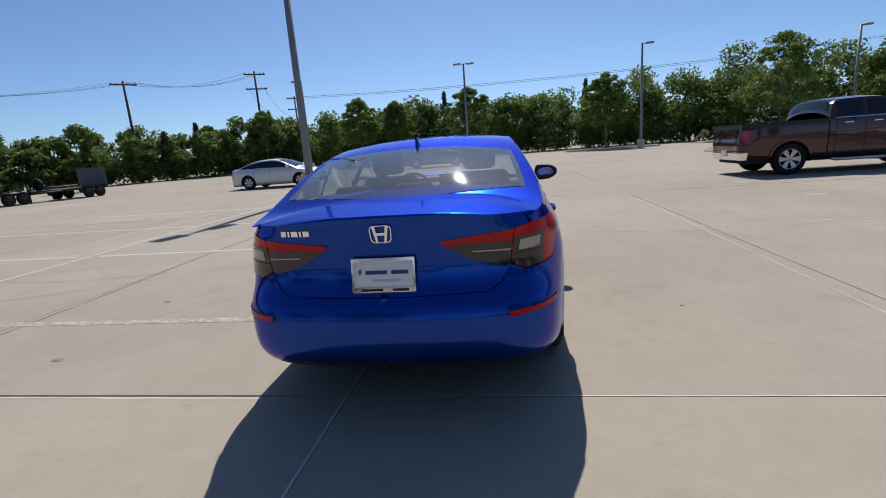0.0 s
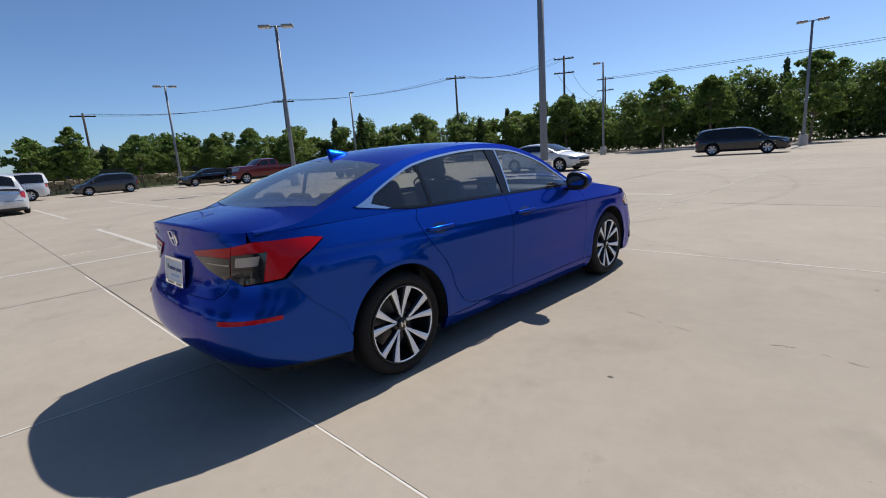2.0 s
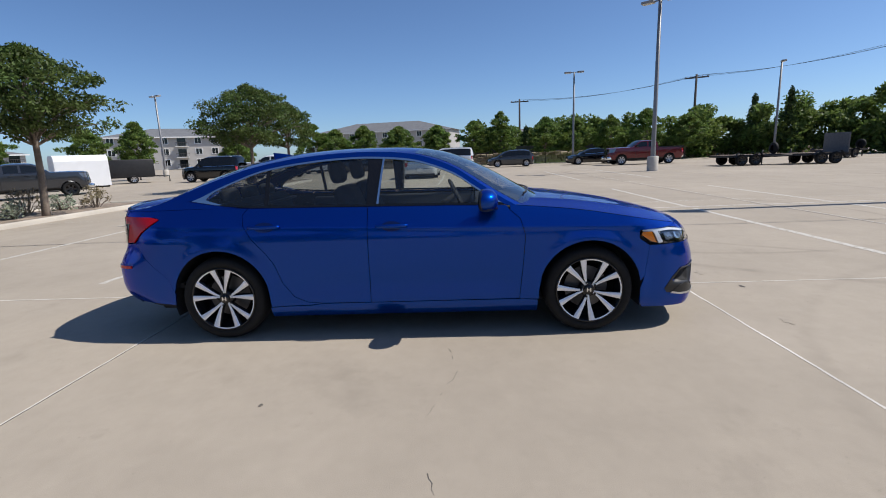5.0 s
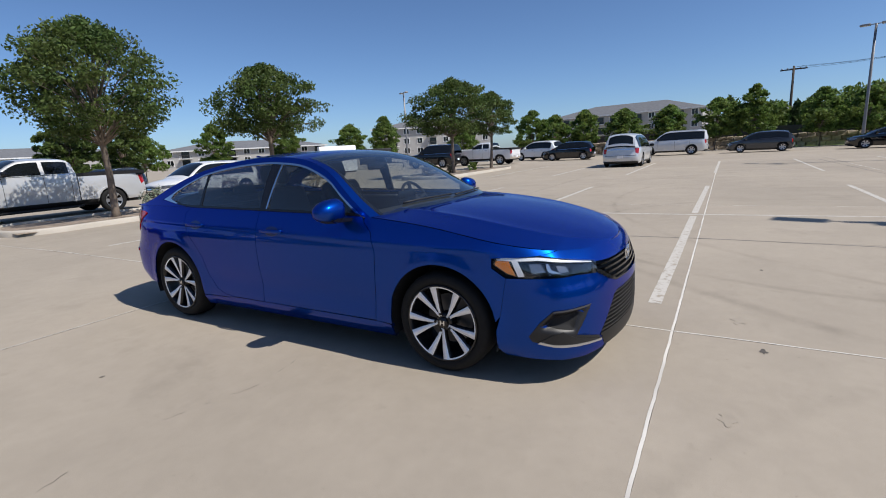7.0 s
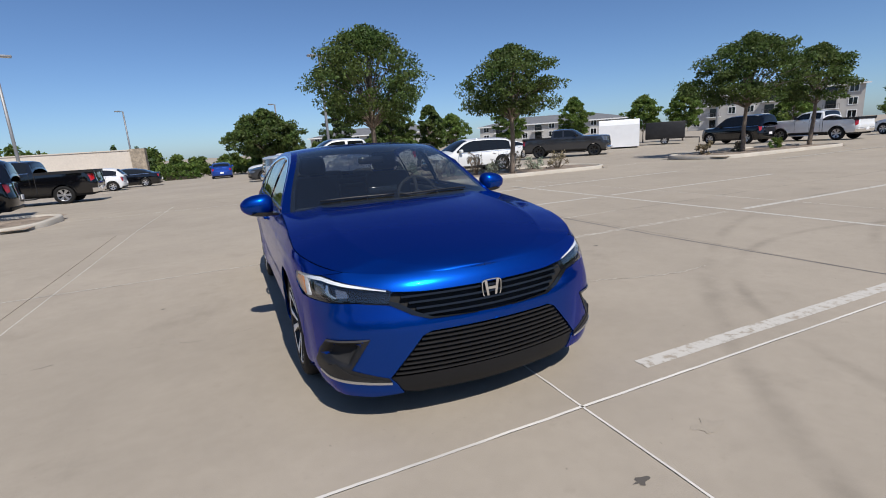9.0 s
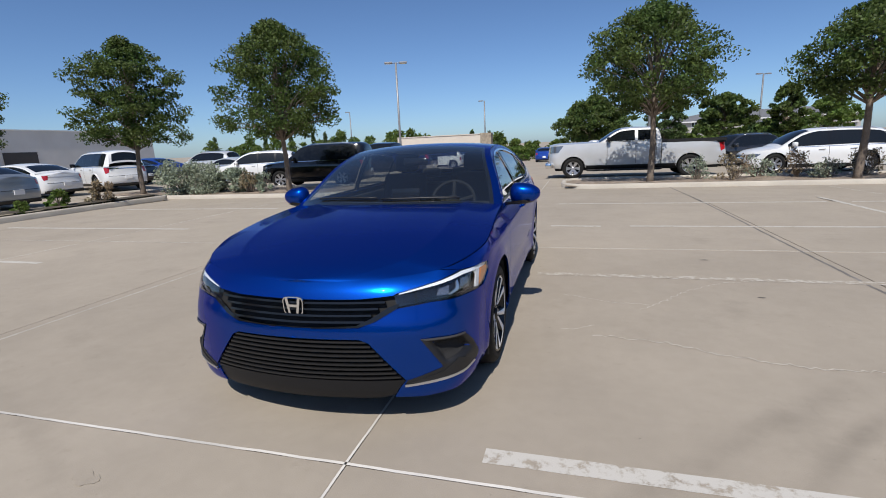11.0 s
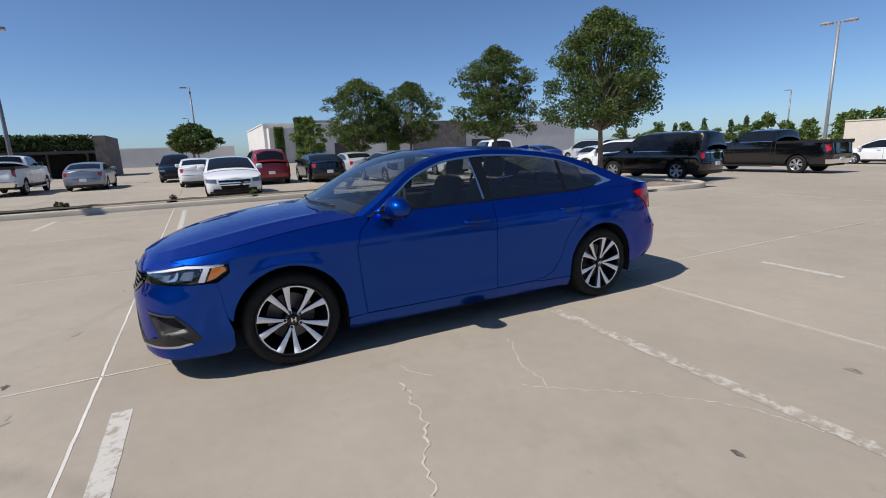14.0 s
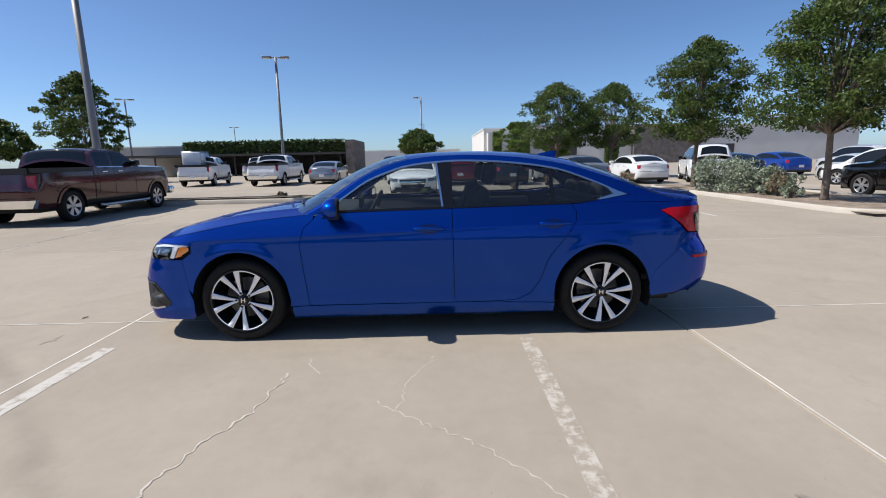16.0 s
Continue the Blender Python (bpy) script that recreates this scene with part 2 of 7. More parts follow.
def sheet(poly, surf, du=0.03, dv=0.03, hem=0.012, sign=1, mi=0, bm=None, lift=0.0):
    """A panel: the outline poly in the surface's own (u, v), cut into a fine grid, laid on surf(u, v), with its edge turned in by hem."""
    bm = bm or bmesh.new()
    if sum(p[0] * q[1] - q[0] * p[1] for p, q in zip(poly, poly[1:] + poly[:1])) < 0:
        poly = poly[::-1]
    keys = {}

    def normal(u, v):
        e = 0.004
        a, b = surf(u + e, v) - surf(u - e, v), surf(u, v + e) - surf(u, v - e)
        n = a.cross(b)
        return n.normalized() if n.length > 1e-9 else Vector((0, 0, 1))

    def vert(p):
        k = (round(p[0] * 5000), round(p[1] * 5000))
        if k not in keys:
            co = surf(*p)
            n = normal(*p) if lift or hem else None
            mid = abs(co.x) < 2e-4
            if lift:
                co = co + n * lift
                if mid:
                    co.x = 0.0
            keys[k] = (bm.verts.new((co.x * sign, co.y, co.z)), n)
        return keys[k][0]

    us, vs = [p[0] for p in poly], [p[1] for p in poly]
    nu, nv = max(1, math.ceil((max(us) - min(us)) / du)), max(1, math.ceil((max(vs) - min(vs)) / dv))
    u0, v0, su, sv = min(us), min(vs), (max(us) - min(us)) / nu, (max(vs) - min(vs)) / nv
    for i in range(nu):
        strip = clip(clip(poly, 0, u0 + i * su, False), 0, u0 + (i + 1) * su, True)
        if len(strip) < 3:
            continue
        for j in range(nv):
            cell = clip(clip(strip, 1, v0 + j * sv, False), 1, v0 + (j + 1) * sv, True)
            ring = []
            for p in cell:
                w = vert(p)
                if w not in ring:
                    ring.append(w)
            if len(ring) > 2:
                try:
                    f = bm.faces.new(ring if sign > 0 else ring[::-1])
                    f.material_index = mi
                except ValueError:
                    pass
    if hem:
        inner = {}
        norm = {w: n for w, n in keys.values()}
        edges = [e for e in bm.edges if len(e.link_faces) == 1 and e.verts[0] in norm and e.verts[1] in norm and not all(abs(w.co.x) < 2e-4 for w in e.verts)]
        for e in edges:
            quad = []
            for w in e.verts:
                if w not in inner:
                    n = norm[w]
                    n = Vector((n.x * sign, n.y, n.z))
                    inner[w] = (bm.verts.new(w.co), bm.verts.new(w.co - n * hem))
                quad.append(inner[w])
            (a, a2), (b, b2) = quad
            try:
                bm.faces.new((a, b, b2, a2)).material_index = mi
            except ValueError:
                pass
    return bm


def inset(poly, d):
    """Moves an outline inwards by d (outline either way round)."""
    n = len(poly)
    area = sum(poly[i][0] * poly[(i + 1) % n][1] - poly[(i + 1) % n][0] * poly[i][1] for i in range(n))
    s = 1 if area > 0 else -1
    out = []
    for i in range(n):
        p, q, r = (Vector(poly[k % n]) for k in (i - 1, i, i + 1))
        a, b = (q - p), (r - q)
        if a.length < 1e-7 or b.length < 1e-7:
            out.append(tuple(q))
            continue
        a.normalize(), b.normalize()
        na, nb = Vector((-a.y, a.x)) * s, Vector((-b.y, b.x)) * s
        m = na + nb
        m = m / max(m.dot(m) / 2, 0.35) if m.length > 1e-6 else na
        out.append((q.x + m.x * d, q.y + m.y * d))
    return out


def arc(cx, cy, r, a0, a1, n=20):
    return [(cx + r * math.cos(radians(a0 + (a1 - a0) * i / n)), cy + r * math.sin(radians(a0 + (a1 - a0) * i / n))) for i in range(n + 1)]


# ---- the blue sedan ----
class Plan:
    """Half outline of a body seen from above, from the tail's middle to the nose's middle, by its length u; u = y along the flank."""

    def __init__(self, pts):
        pts = [Vector(p) for p in pts]
        ext = [Vector((-pts[1].x, pts[1].y))] + pts + [Vector((-pts[-2].x, pts[-2].y))]
        fine = []
        for i in range(1, len(ext) - 2):
            p0, p1, p2, p3 = ext[i - 1:i + 3]
            for k in range(24):
                s = k / 24
                fine.append(0.5 * ((2 * p1) + (p2 - p0) * s + (2 * p0 - 5 * p1 + 4 * p2 - p3) * s**2 + (3 * p1 - p0 - 3 * p2 + p3) * s**3))
        fine.append(pts[-1])
        lens = [0.0]
        for a, b in zip(fine, fine[1:]):
            lens.append(lens[-1] + (b - a).length)
        zero = next(lens[i] + (0 - fine[i].y) for i in range(len(fine) - 1) if fine[i].y <= 0 < fine[i + 1].y)
        self.u = np.array(lens) - zero
        self.p = np.array([tuple(v) for v in fine])
        self.u0, self.u1 = float(self.u[0]), float(self.u[-1])

        self.step = 0.01
        self.table = [self.find(self.u0 + self.step * i) for i in range(int((self.u1 - self.u0) / self.step) + 2)]

    def find(self, u):
        u = min(u, self.u1)
        x, y = np.interp(u, self.u, self.p[:, 0]), np.interp(u, self.u, self.p[:, 1])
        e = 0.05
        a, b = max(u - e, self.u0), min(u + e, self.u1)
        t = Vector((np.interp(b, self.u, self.p[:, 0]) - np.interp(a, self.u, self.p[:, 0]), np.interp(b, self.u, self.p[:, 1]) - np.interp(a, self.u, self.p[:, 1])))
        t.normalize()
        n = Vector((t.y, -t.x))
        if u <= self.u0 + 1e-6:
            n = Vector((0, -1))
        if u >= self.u1 - 1e-6:
            n = Vector((0, 1))
        return Vector((float(x), float(y))), n

    def at(self, u):
        k = max(0.0, min((u - self.u0) / self.step, len(self.table) - 1.001))
        i = int(k)
        (p, n), (q, m) = self.table[i], self.table[i + 1]
        return p.lerp(q, k - i), n.lerp(m, k - i)

    def u_at_y(self, y, front=True):
        return float(np.interp(y, self.p[:, 1], self.u))


AX_F, AX_R, WHEEL_R, ARCH_R = 1.37, -1.37, 0.323, 0.368
plan = Plan([(0, -2.385), (0.35, -2.37), (0.6, -2.32), (0.76, -2.20), (0.845, -1.98), (0.885, -1.65), (0.9, -1.2), (0.9, 0),
             (0.9, 1.2), (0.895, 1.5), (0.88, 1.77), (0.845, 1.97), (0.74, 2.14), (0.45, 2.275), (0, 2.33)])
side_in = Curve1((0.15, 0.075), (0.2, 0.045), (0.26, 0.02), (0.33, 0.012), (0.45, 0.008), (0.58, 0.004), (0.74, 0.0), (0.8, 0.006), (0.86, 0.022), (0.93, 0.05), (1.0, 0.085), (1.1, 0.14))
front_in = Curve1((0.13, 0.05), (0.165, 0.012), (0.19, 0.002), (0.235, -0.004), (0.33, -0.004), (0.42, -0.002), (0.5, 0.002), (0.56, 0.014), (0.6, 0.027), (0.64, 0.038), (0.68, 0.05), (0.73, 0.08), (0.78, 0.14), (0.9, 0.34))
rear_in = Curve1((0.24, 0.16), (0.29, 0.09), (0.33, 0.045), (0.38, 0.014), (0.45, 0.002), (0.54, 0.0), (0.58, 0.007), (0.63, 0.03), (0.68, 0.062), (0.74, 0.086), (0.82, 0.096), (0.92, 0.094), (1.02, 0.084), (1.05, 0.082))
top_z = Curve1((-3.2, 1.025), (-2.7, 1.02), (-2.3, 1.005), (-1.9, 1.0), (-1.5, 1.005), (-1.0, 0.998), (0, 0.982), (0.75, 0.968), (1.0, 0.95), (1.3, 0.918), (1.6, 0.868), (1.85, 0.82), (2.1, 0.785), (2.5, 0.76), (2.95, 0.748))


def edge_lines(pts):
    """Inward lines of a convex outline."""
    mid = sum((Vector(p) for p in pts), Vector((0, 0))) / len(pts)
    out = []
    for p, q in zip(pts, pts[1:] + pts[:1]):
        n = Vector((p[1] - q[1], q[0] - p[0])).normalized()
        if n.dot(mid - Vector(p)) < 0:
            n = -n
        out.append((p[0], p[1], n.x, n.y))
    return out


HOLLOW = edge_lines([(2.29, 0.467), (2.06, 0.456), (1.96, 0.345), (2.11, 0.335), (2.19, 0.325)])


def body(u, z):
    p, n = plan.at(u)
    wf, wr = sstep(1.62, 2.35, u), sstep(-1.75, -2.5, u)
    d = side_in(z) * (1 - wf - wr) + front_in(z) * wf + rear_in(z) * wr
    for a in (AX_F, AX_R):
        r = math.hypot(u - a, z - 0.33)
        d -= 0.012 * math.exp(-((r - ARCH_R - 0.01) / 0.05) ** 2)
    # shoulder crease that climbs to the tail, and the hollow of the doors
    k = (z - 0.838 + 0.026 * u) / 0.007
    d -= 0.006 * math.exp(-0.12 * k * k if k < 0 else -(k / 6.5)) * (1 - wf - wr) * sstep(1.95, 1.5, u)
    d += 0.014 * math.exp(-((z - 0.41) / 0.09) ** 2) * sstep(1.0, 0.7, u) * sstep(-1.0, -0.7, u)
    # the tail's corners draw in above the lamps
    d += 0.028 * sstep(0.945, 1.015, z) * math.exp(-((u + 2.32) / 0.15) ** 2)
    # hollow of the fog lamp corner
    if 1.9 < u < 2.36 and 0.28 < z < 0.5:
        k = min((ax * (u - px) + az * (z - pz)) for px, pz, ax, az in HOLLOW)
        d += 0.045 * sstep(0.0, 0.035, k)
    q = p - n * d
    if u <= plan.u0 + 1e-5 or u >= plan.u1 - 1e-5:
        q.x = 0.0
    return Vector((max(q.x, 0.0), q.y, z))


hood_z = Curve1((0.9, 1.0), (1.12, 0.99), (1.4, 0.962), (1.7, 0.915), (1.95, 0.858), (2.12, 0.808), (2.2, 0.775), (2.26, 0.75))
deck_z = Curve1((-2.38, 1.032), (-2.3, 1.038), (-2.15, 1.055), (-1.95, 1.078), (-1.7, 1.10), (-1.5, 1.11))


def hood(u, s):
    """u along the body's upper edge, s from 0 at the middle to 1 at the edge."""
    e = body(u, top_z(u))
    z0 = max(hood_z(e.y), e.z)
    return Vector((e.x * s, e.y, z0 + (e.z - z0) * abs(s) ** 2.6 + 0.011 * math.exp(-abs(abs(s) - 0.70) / 0.09) * sstep(2.6, 1.5, u)))


def deck(u, s):
    e = body(u, top_z(u))
    z0 = max(deck_z(e.y), e.z)
    return Vector((e.x * s, e.y, z0 + (e.z - z0) * abs(s) ** 3.5))


rail_z = Curve1((-2.15, 1.0), (-1.95, 1.02), (-1.75, 1.075), (-1.55, 1.155), (-1.39, 1.21), (-1.2, 1.272), (-1.0, 1.318), (-0.75, 1.355), (-0.5, 1.375), (-0.3, 1.38), (-0.1, 1.374), (0.09, 1.352),
                (0.27, 1.302), (0.42, 1.236), (0.55, 1.15), (0.76, 1.01), (0.95, 0.915), (1.2, 0.86))
roof_z = Curve1((-2.1, 1.05), (-1.93, 1.07), (-1.8, 1.13), (-1.7, 1.177), (-1.45, 1.278), (-1.25, 1.335), (-1.1, 1.364), (-0.8, 1.4), (-0.4, 1.416), (-0.1, 1.413), (0.12, 1.398), (0.3, 1.366), (0.5, 1.296), (0.7, 1.2), (0.9, 1.088), (1.1, 0.978), (1.25, 0.91))


def flank(y, z):
    """Side of the cabin above the belt."""
    zb = top_z(y)
    b = body(y, zb).x
    k = z - zb
    return Vector((b - 0.40 * k - 0.35 * k * k, y, z))


def upper(s, y):
    """Windscreen, roof and rear window as one skin; s from -1 to 1 across."""
    r = flank(y, rail_z(y))
    zc = max(roof_z(y), r.z)
    return Vector((r.x * s, y, zc + (r.z - zc) * abs(s) ** 2.3))


def sedan_wheel(parent, x, y, sign, phase):
    """A wheel with its own parts: tyre, barrel, ten bright spokes, cap and nuts."""
    w = new("wheel")
    w.parent = parent
    w.matrix_basis = Matrix.Translation((x * sign, y, WHEEL_R)) @ (Matrix.Identity(4) if sign > 0 else Matrix.Rotation(math.pi, 4, "Z"))
    bm = lathe(bmesh.new(), [(0.238, -0.215), (0.275, -0.213), (0.305, -0.2), (0.32, -0.175), (0.323, -0.11), (0.32, -0.045), (0.311, -0.018), (0.297, -0.004), (0.275, 0.002), (0.254, -0.004), (0.242, -0.012), (0.238, -0.03)], 56)
    part("tyre", bm, RUBBER, w, "black rubber tyre with a low sidewall")
    bm = lathe(bmesh.new(), [(0.242, -0.008), (0.237, -0.004), (0.231, -0.012), (0.225, -0.03), (0.207, -0.16), (0.15, -0.17)], 56)
    rim = part("rim", bm, RIM_BLACK, w, "gloss black alloy rim")
    bm = lathe(bmesh.new(), [(0.245, -0.007), (0.2425, 0.0), (0.235, -0.001), (0.232, -0.01)], 56)
    part("rim_edge", bm, RIM_BLACK, rim)
    bm = lathe(bmesh.new(), [(0.16, -0.12), (0.05, -0.115), (0.0005, -0.115)], 40)
    part("brake_disc", bm, mat_disc, w)
    bm = lathe(bmesh.new(), [(0.06, -0.09), (0.056, -0.034), (0.045, -0.03), (0.0005, -0.03)], 30)
    part("hub", bm, RIM_BLACK, w)
    for i in range(10):
        pair, half = divmod(i, 2)
        c0 = math.tau * pair / 5 + phase
        side = 1 if half else -1
        bm = bmesh.new()
        ins = []
        for r, wd, dep, turn in ((0.042, 0.0065, 0.026, 6), (0.09, 0.010, 0.020, 9.5), (0.15, 0.0155, 0.013, 12.7), (0.195, 0.0195, 0.007, 14.4), (0.233, 0.0235, 0.002, 15.3)):
            aa = c0 + side * radians(turn)
            c = Vector((0, math.cos(aa), math.sin(aa)))
            t = Vector((0, -math.sin(aa), math.cos(aa)))
            ins.append([bm.verts.new(c * r + t * k * wd + Vector((-dep - q, 0, 0))) for k, q in ((-1.3, 0.035), (-1, 0), (1, 0), (1.3, 0.035))])
        for p, q in zip(ins, ins[1:]):
            for k in range(3):
                f = bm.faces.new((p[k], p[k + 1], q[k + 1], q[k]))
                f.material_index = 0 if k == 1 else 1
        part("spoke", bm, [MACHINED, RIM_BLACK], rim)
    for pair in range(5):
        a0 = math.tau * pair / 5 + phase + radians(15)
        bm = bmesh.new()
        vs = [[bm.verts.new((x, r * math.cos(a), r * math.sin(a))) for r, x in ((0.2255, -0.004), (0.234, -0.001))] for a in (a0 + radians(42) * k / 10 for k in range(11))]
        for p, q in zip(vs, vs[1:]):
            bm.faces.new((p[0], p[1], q[1], q[0]))
        part("rim_arc", bm, MACHINED, rim)
    bm = lathe(bmesh.new(), [(0.034, -0.03), (0.034, -0.018), (0.03, -0.014), (0.0005, -0.013)], 24)
    cap = part("hub_cap", bm, GLOSS_BLACK, w, "black hub cap with a bright badge")
    bm = bmesh.new()
    for y0, y1, z0, z1 in ((-0.016, -0.009, -0.016, 0.016), (0.009, 0.016, -0.016, 0.016), (-0.009, 0.009, -0.003, 0.003)):
        box(bm, -0.013, -0.0105, y0, y1, z0, z1)
    part("badge", bm, CHROME, cap, smooth=False)
    for i in range(5):
        a = math.tau * (i + 0.5) / 5
        bm = tube(bmesh.new(), [(-0.03, 0.055 * math.cos(a), 0.055 * math.sin(a)), (-0.018, 0.055 * math.cos(a), 0.055 * math.sin(a))], 0.009, 6)
        part("lug_nut", bm, RIM_BLACK, w)
    return w


def emblem(parent, m, size, name="emblem"):
    """Bright badge: a rounded frame round two uprights and a bar."""
    bm = bmesh.new()
    s = size / 2
    ring = []
    n = 32
    for j in range(n):
        a = math.tau * j / n
        c, d = math.cos(a), math.sin(a)
        k = (abs(c) ** 5 + abs(d) ** 5) ** -0.2
        ring.append((c * k * s * (1.1 + 0.06 * d), d * k * s * 0.92))
    for j in range(n):
        p, q = ring[j], ring[(j + 1) % n]
        put(bm, [m @ Vector((p[0] * f, h, p[1] * f)) for p in (p, q) for f, h in ((1, 0), (0.97, -0.006), (0.89, -0.006), (0.87, 0))], [(0, 1, 5, 4), (1, 2, 6, 5), (2, 3, 7, 6)])
    for sx in (-1, 1):
        prism(bm, [(sx * s * 0.30, -s * 0.78), (sx * s * 0.52, -s * 0.78), (sx * s * 0.82, s * 0.8), (sx * s * 0.52, s * 0.8)], "y", -0.007, 0.0, 0, m)
    prism(bm, [(-s * 0.45, -s * 0.12), (s * 0.45, -s * 0.12), (s * 0.48, s * 0.14), (-s * 0.48, s * 0.14)], "y", -0.006, 0.0, 0, m)
    bmesh.ops.recalc_face_normals(bm, faces=bm.faces)
    return part(name, bm, CHROME, parent, "chrome badge", smooth=False)


GAP = 0.0022
UF, UR = plan.u1, plan.u0
ARCH_F = arc(AX_F, 0.33, ARCH_R, 0, 180, 28)
ARCH_B = arc(AX_R, 0.33, ARCH_R, 0, 180, 28)


def build_sedan():
    car = thing("sedan", None, "glossy metallic blue four-door sedan parked on the concrete lot", "car")
    top = lambda a, b, n=14: [(a + (b - a) * i / n, top_z(a + (b - a) * i / n)) for i in range(n + 1)]  # noqa: E731

    # dark inner shell that shows through the gaps
    bm = bmesh.new()
    shell = [(UR, 0.24), (UR, 1.03)] + top(UR, UF, 40) + [(UF, 0.2), (AX_F + 0.40, 0.2), (AX_F + 0.40, 0.33)] + arc(AX_F, 0.33, 0.4, 0, 180, 16) + [(AX_F - 0.40, 0.2), (AX_R + 0.40, 0.2)] + arc(AX_R, 0.33, 0.4, 0, 180, 16) + [(AX_R - 0.4, 0.24)]
    for s in (1, -1):
        sheet(shell, body, 0.06, 0.05, 0, s, 0, bm, lift=-0.036)
    part("inner_shell", bm, INNER, car)
    bm = solid(-0.66, 0.66, -2.0, 1.9, 0.19, 0.26, 0.02)
    box(bm, -0.835, 0.835, -0.97, 0.97, 0.2, 0.25)
    box(bm, -0.81, 0.81, -1.93, -1.7, 0.4, 0.44)
    box(bm, -0.6, 0.6, -2.2, -1.93, 0.4, 0.44)
    part("underbody", bm, INNER, car, smooth=False)
    for s in (1, -1):
        for a in (AX_F, AX_R):
            bm = bmesh.new()
            pts = arc(a, 0.33, 0.385, -20, 200, 24)
            put(bm, [(s * x, p[0], p[1]) for p in pts for x in (0.5, 0.875)], [(2 * i, 2 * i + 1, 2 * i + 3, 2 * i + 2) for i in range(24)])
            c = put(bm, [(s * 0.5, a, 0.33)] + [(s * 0.5, p[0], p[1]) for p in pts], [(0, i, i + 1) for i in range(1, 25)])
            part("wheel_liner", bm, INNER, car)

    # ---- flanks
    for s in (1, -1):
        fender = [(0.86, 0.27)] + [(0.885, 0.5), (0.905, 0.75), (0.87, 0.87), (0.80, 0.93)] + top(0.80, 2.12) + [(1.98, 0.765), (1.72, 0.755), (1.72, 0.70), (1.80, 0.645), (AX_F + 0.395, 0.42), (AX_F + ARCH_R - 0.004, 0.38)]
        fender += [p for p in ARCH_F if p[1] > 0.38][1:-1] + [(AX_F - ARCH_R, 0.33), (AX_F - ARCH_R, 0.27)]
        part("fender", sheet(inset(fender, GAP), body, 0.04, 0.011, sign=s), BLUE, car)
        fdoor = [(0.86, 0.275), (0.885, 0.5), (0.905, 0.75), (0.87, 0.87), (0.80, 0.93), (0.775, 0.966)] + top(0.75, -0.235) + [(-0.24, 0.6), (-0.245, 0.272)]
        d1 = part("front_door", sheet(inset(fdoor, GAP), body, 0.04, 0.011, sign=s), BLUE, car)
        rdoor = [(-0.245, 0.272), (-0.24, 0.6)] + top(-0.235, -1.13) + [(-1.17, 0.95), (-1.16, 0.88), (-1.10, 0.78), (-1.0, 0.665), (-0.945, 0.58), (-0.90, 0.44), (-0.82, 0.33), (-0.72, 0.285), (-0.6, 0.275)]
        d2 = part("rear_door", sheet(inset(rdoor, GAP), body, 0.04, 0.011, sign=s), BLUE, car)
        quarter = [(-1.002, 0.33)] + [(-1.002, 0.255), (-0.7, 0.262), (-0.6, 0.275), (-0.72, 0.285), (-0.82, 0.33), (-0.90, 0.44), (-0.945, 0.58), (-1.0, 0.665), (-1.10, 0.78), (-1.16, 0.88), (-1.17, 0.95)] + top(-1.13, -2.25)
        quarter += [(-2.22, 0.957), (-1.86, 0.947), (-1.825, 0.935), (-1.97, 0.84), (-2.055, 0.757), (-1.945, 0.625), (-1.78, 0.48), (AX_R - ARCH_R - 0.004, 0.38)] + [p for p in reversed(ARCH_B) if p[1] > 0.38] + [(AX_R + ARCH_R, 0.33)]
        part("quarter_panel", sheet(inset(quarter, GAP), body, 0.04, 0.011, sign=s), BLUE, car)
        sill = [(-1.01, 0.165), (-1.01, 0.253), (-0.7, 0.26), (-0.6, 0.272), (0.86, 0.272), (0.995, 0.266), (0.995, 0.165)]
        part("sill", sheet(inset(sill, GAP), body, sign=s, hem=0.03), BLUE, car)
        for y, par in ((-0.06, d1), (-1.0, d2)):
            z = 0.842 + (0.018 if y < -0.5 else 0)
            # the cup is a flat patch; its shade is painted as darker blue
            cup = [(y + 0.075 * math.cos(k), z + 0.036 * math.sin(k)) for k in (math.tau * i / 24 for i in range(24))]
            part("handle_cup", sheet(cup, body, 0.02, 0.02, 0.0, s, lift=0.0012), mat_shade, par)
            bm = bmesh.new()
            secs = []
            for i in range(13):
                k = i / 12
                yy = y - 0.118 + 0.236 * k
                x = body(yy, z).x + 0.006 + 0.015 * math.sin(math.pi * k) ** 0.5
                h = 0.0145 * (0.7 + 0.3 * math.sin(math.pi * k))
                secs.append([bm.verts.new((s * (x + 0.009 * c), yy, z + 0.004 + h * d)) for c, d in ((-1, -1), (0.6, -1), (1, -0.5), (1, 0.5), (0.6, 1), (-1, 1))])
            for a, b in zip(secs, secs[1:]):
                for j in range(6):
                    bm.faces.new((a[j], a[(j + 1) % 6], b[(j + 1) % 6], b[j]))
            bm.faces.new(secs[0]), bm.faces.new(secs[-1])
            bmesh.ops.recalc_face_normals(bm, faces=bm.faces)
            part("handle", bm, BLUE, par)

    # ---- nose
    bm = bmesh.new()
    for s in (1, -1):
        bump = [(AX_F + ARCH_R, 0.33), (AX_F + 0.395, 0.42), (1.80, 0.645), (2.24, 0.645), (2.42, 0.628), (2.52, 0.575), (2.61, 0.545), (UF, 0.54), (UF, 0.49), (2.61, 0.488), (2.565, 0.47), (2.39, 0.268), (2.42, 0.235), (2.45, 0.18), (2.3, 0.165), (1.78, 0.17), (1.74, 0.22)]
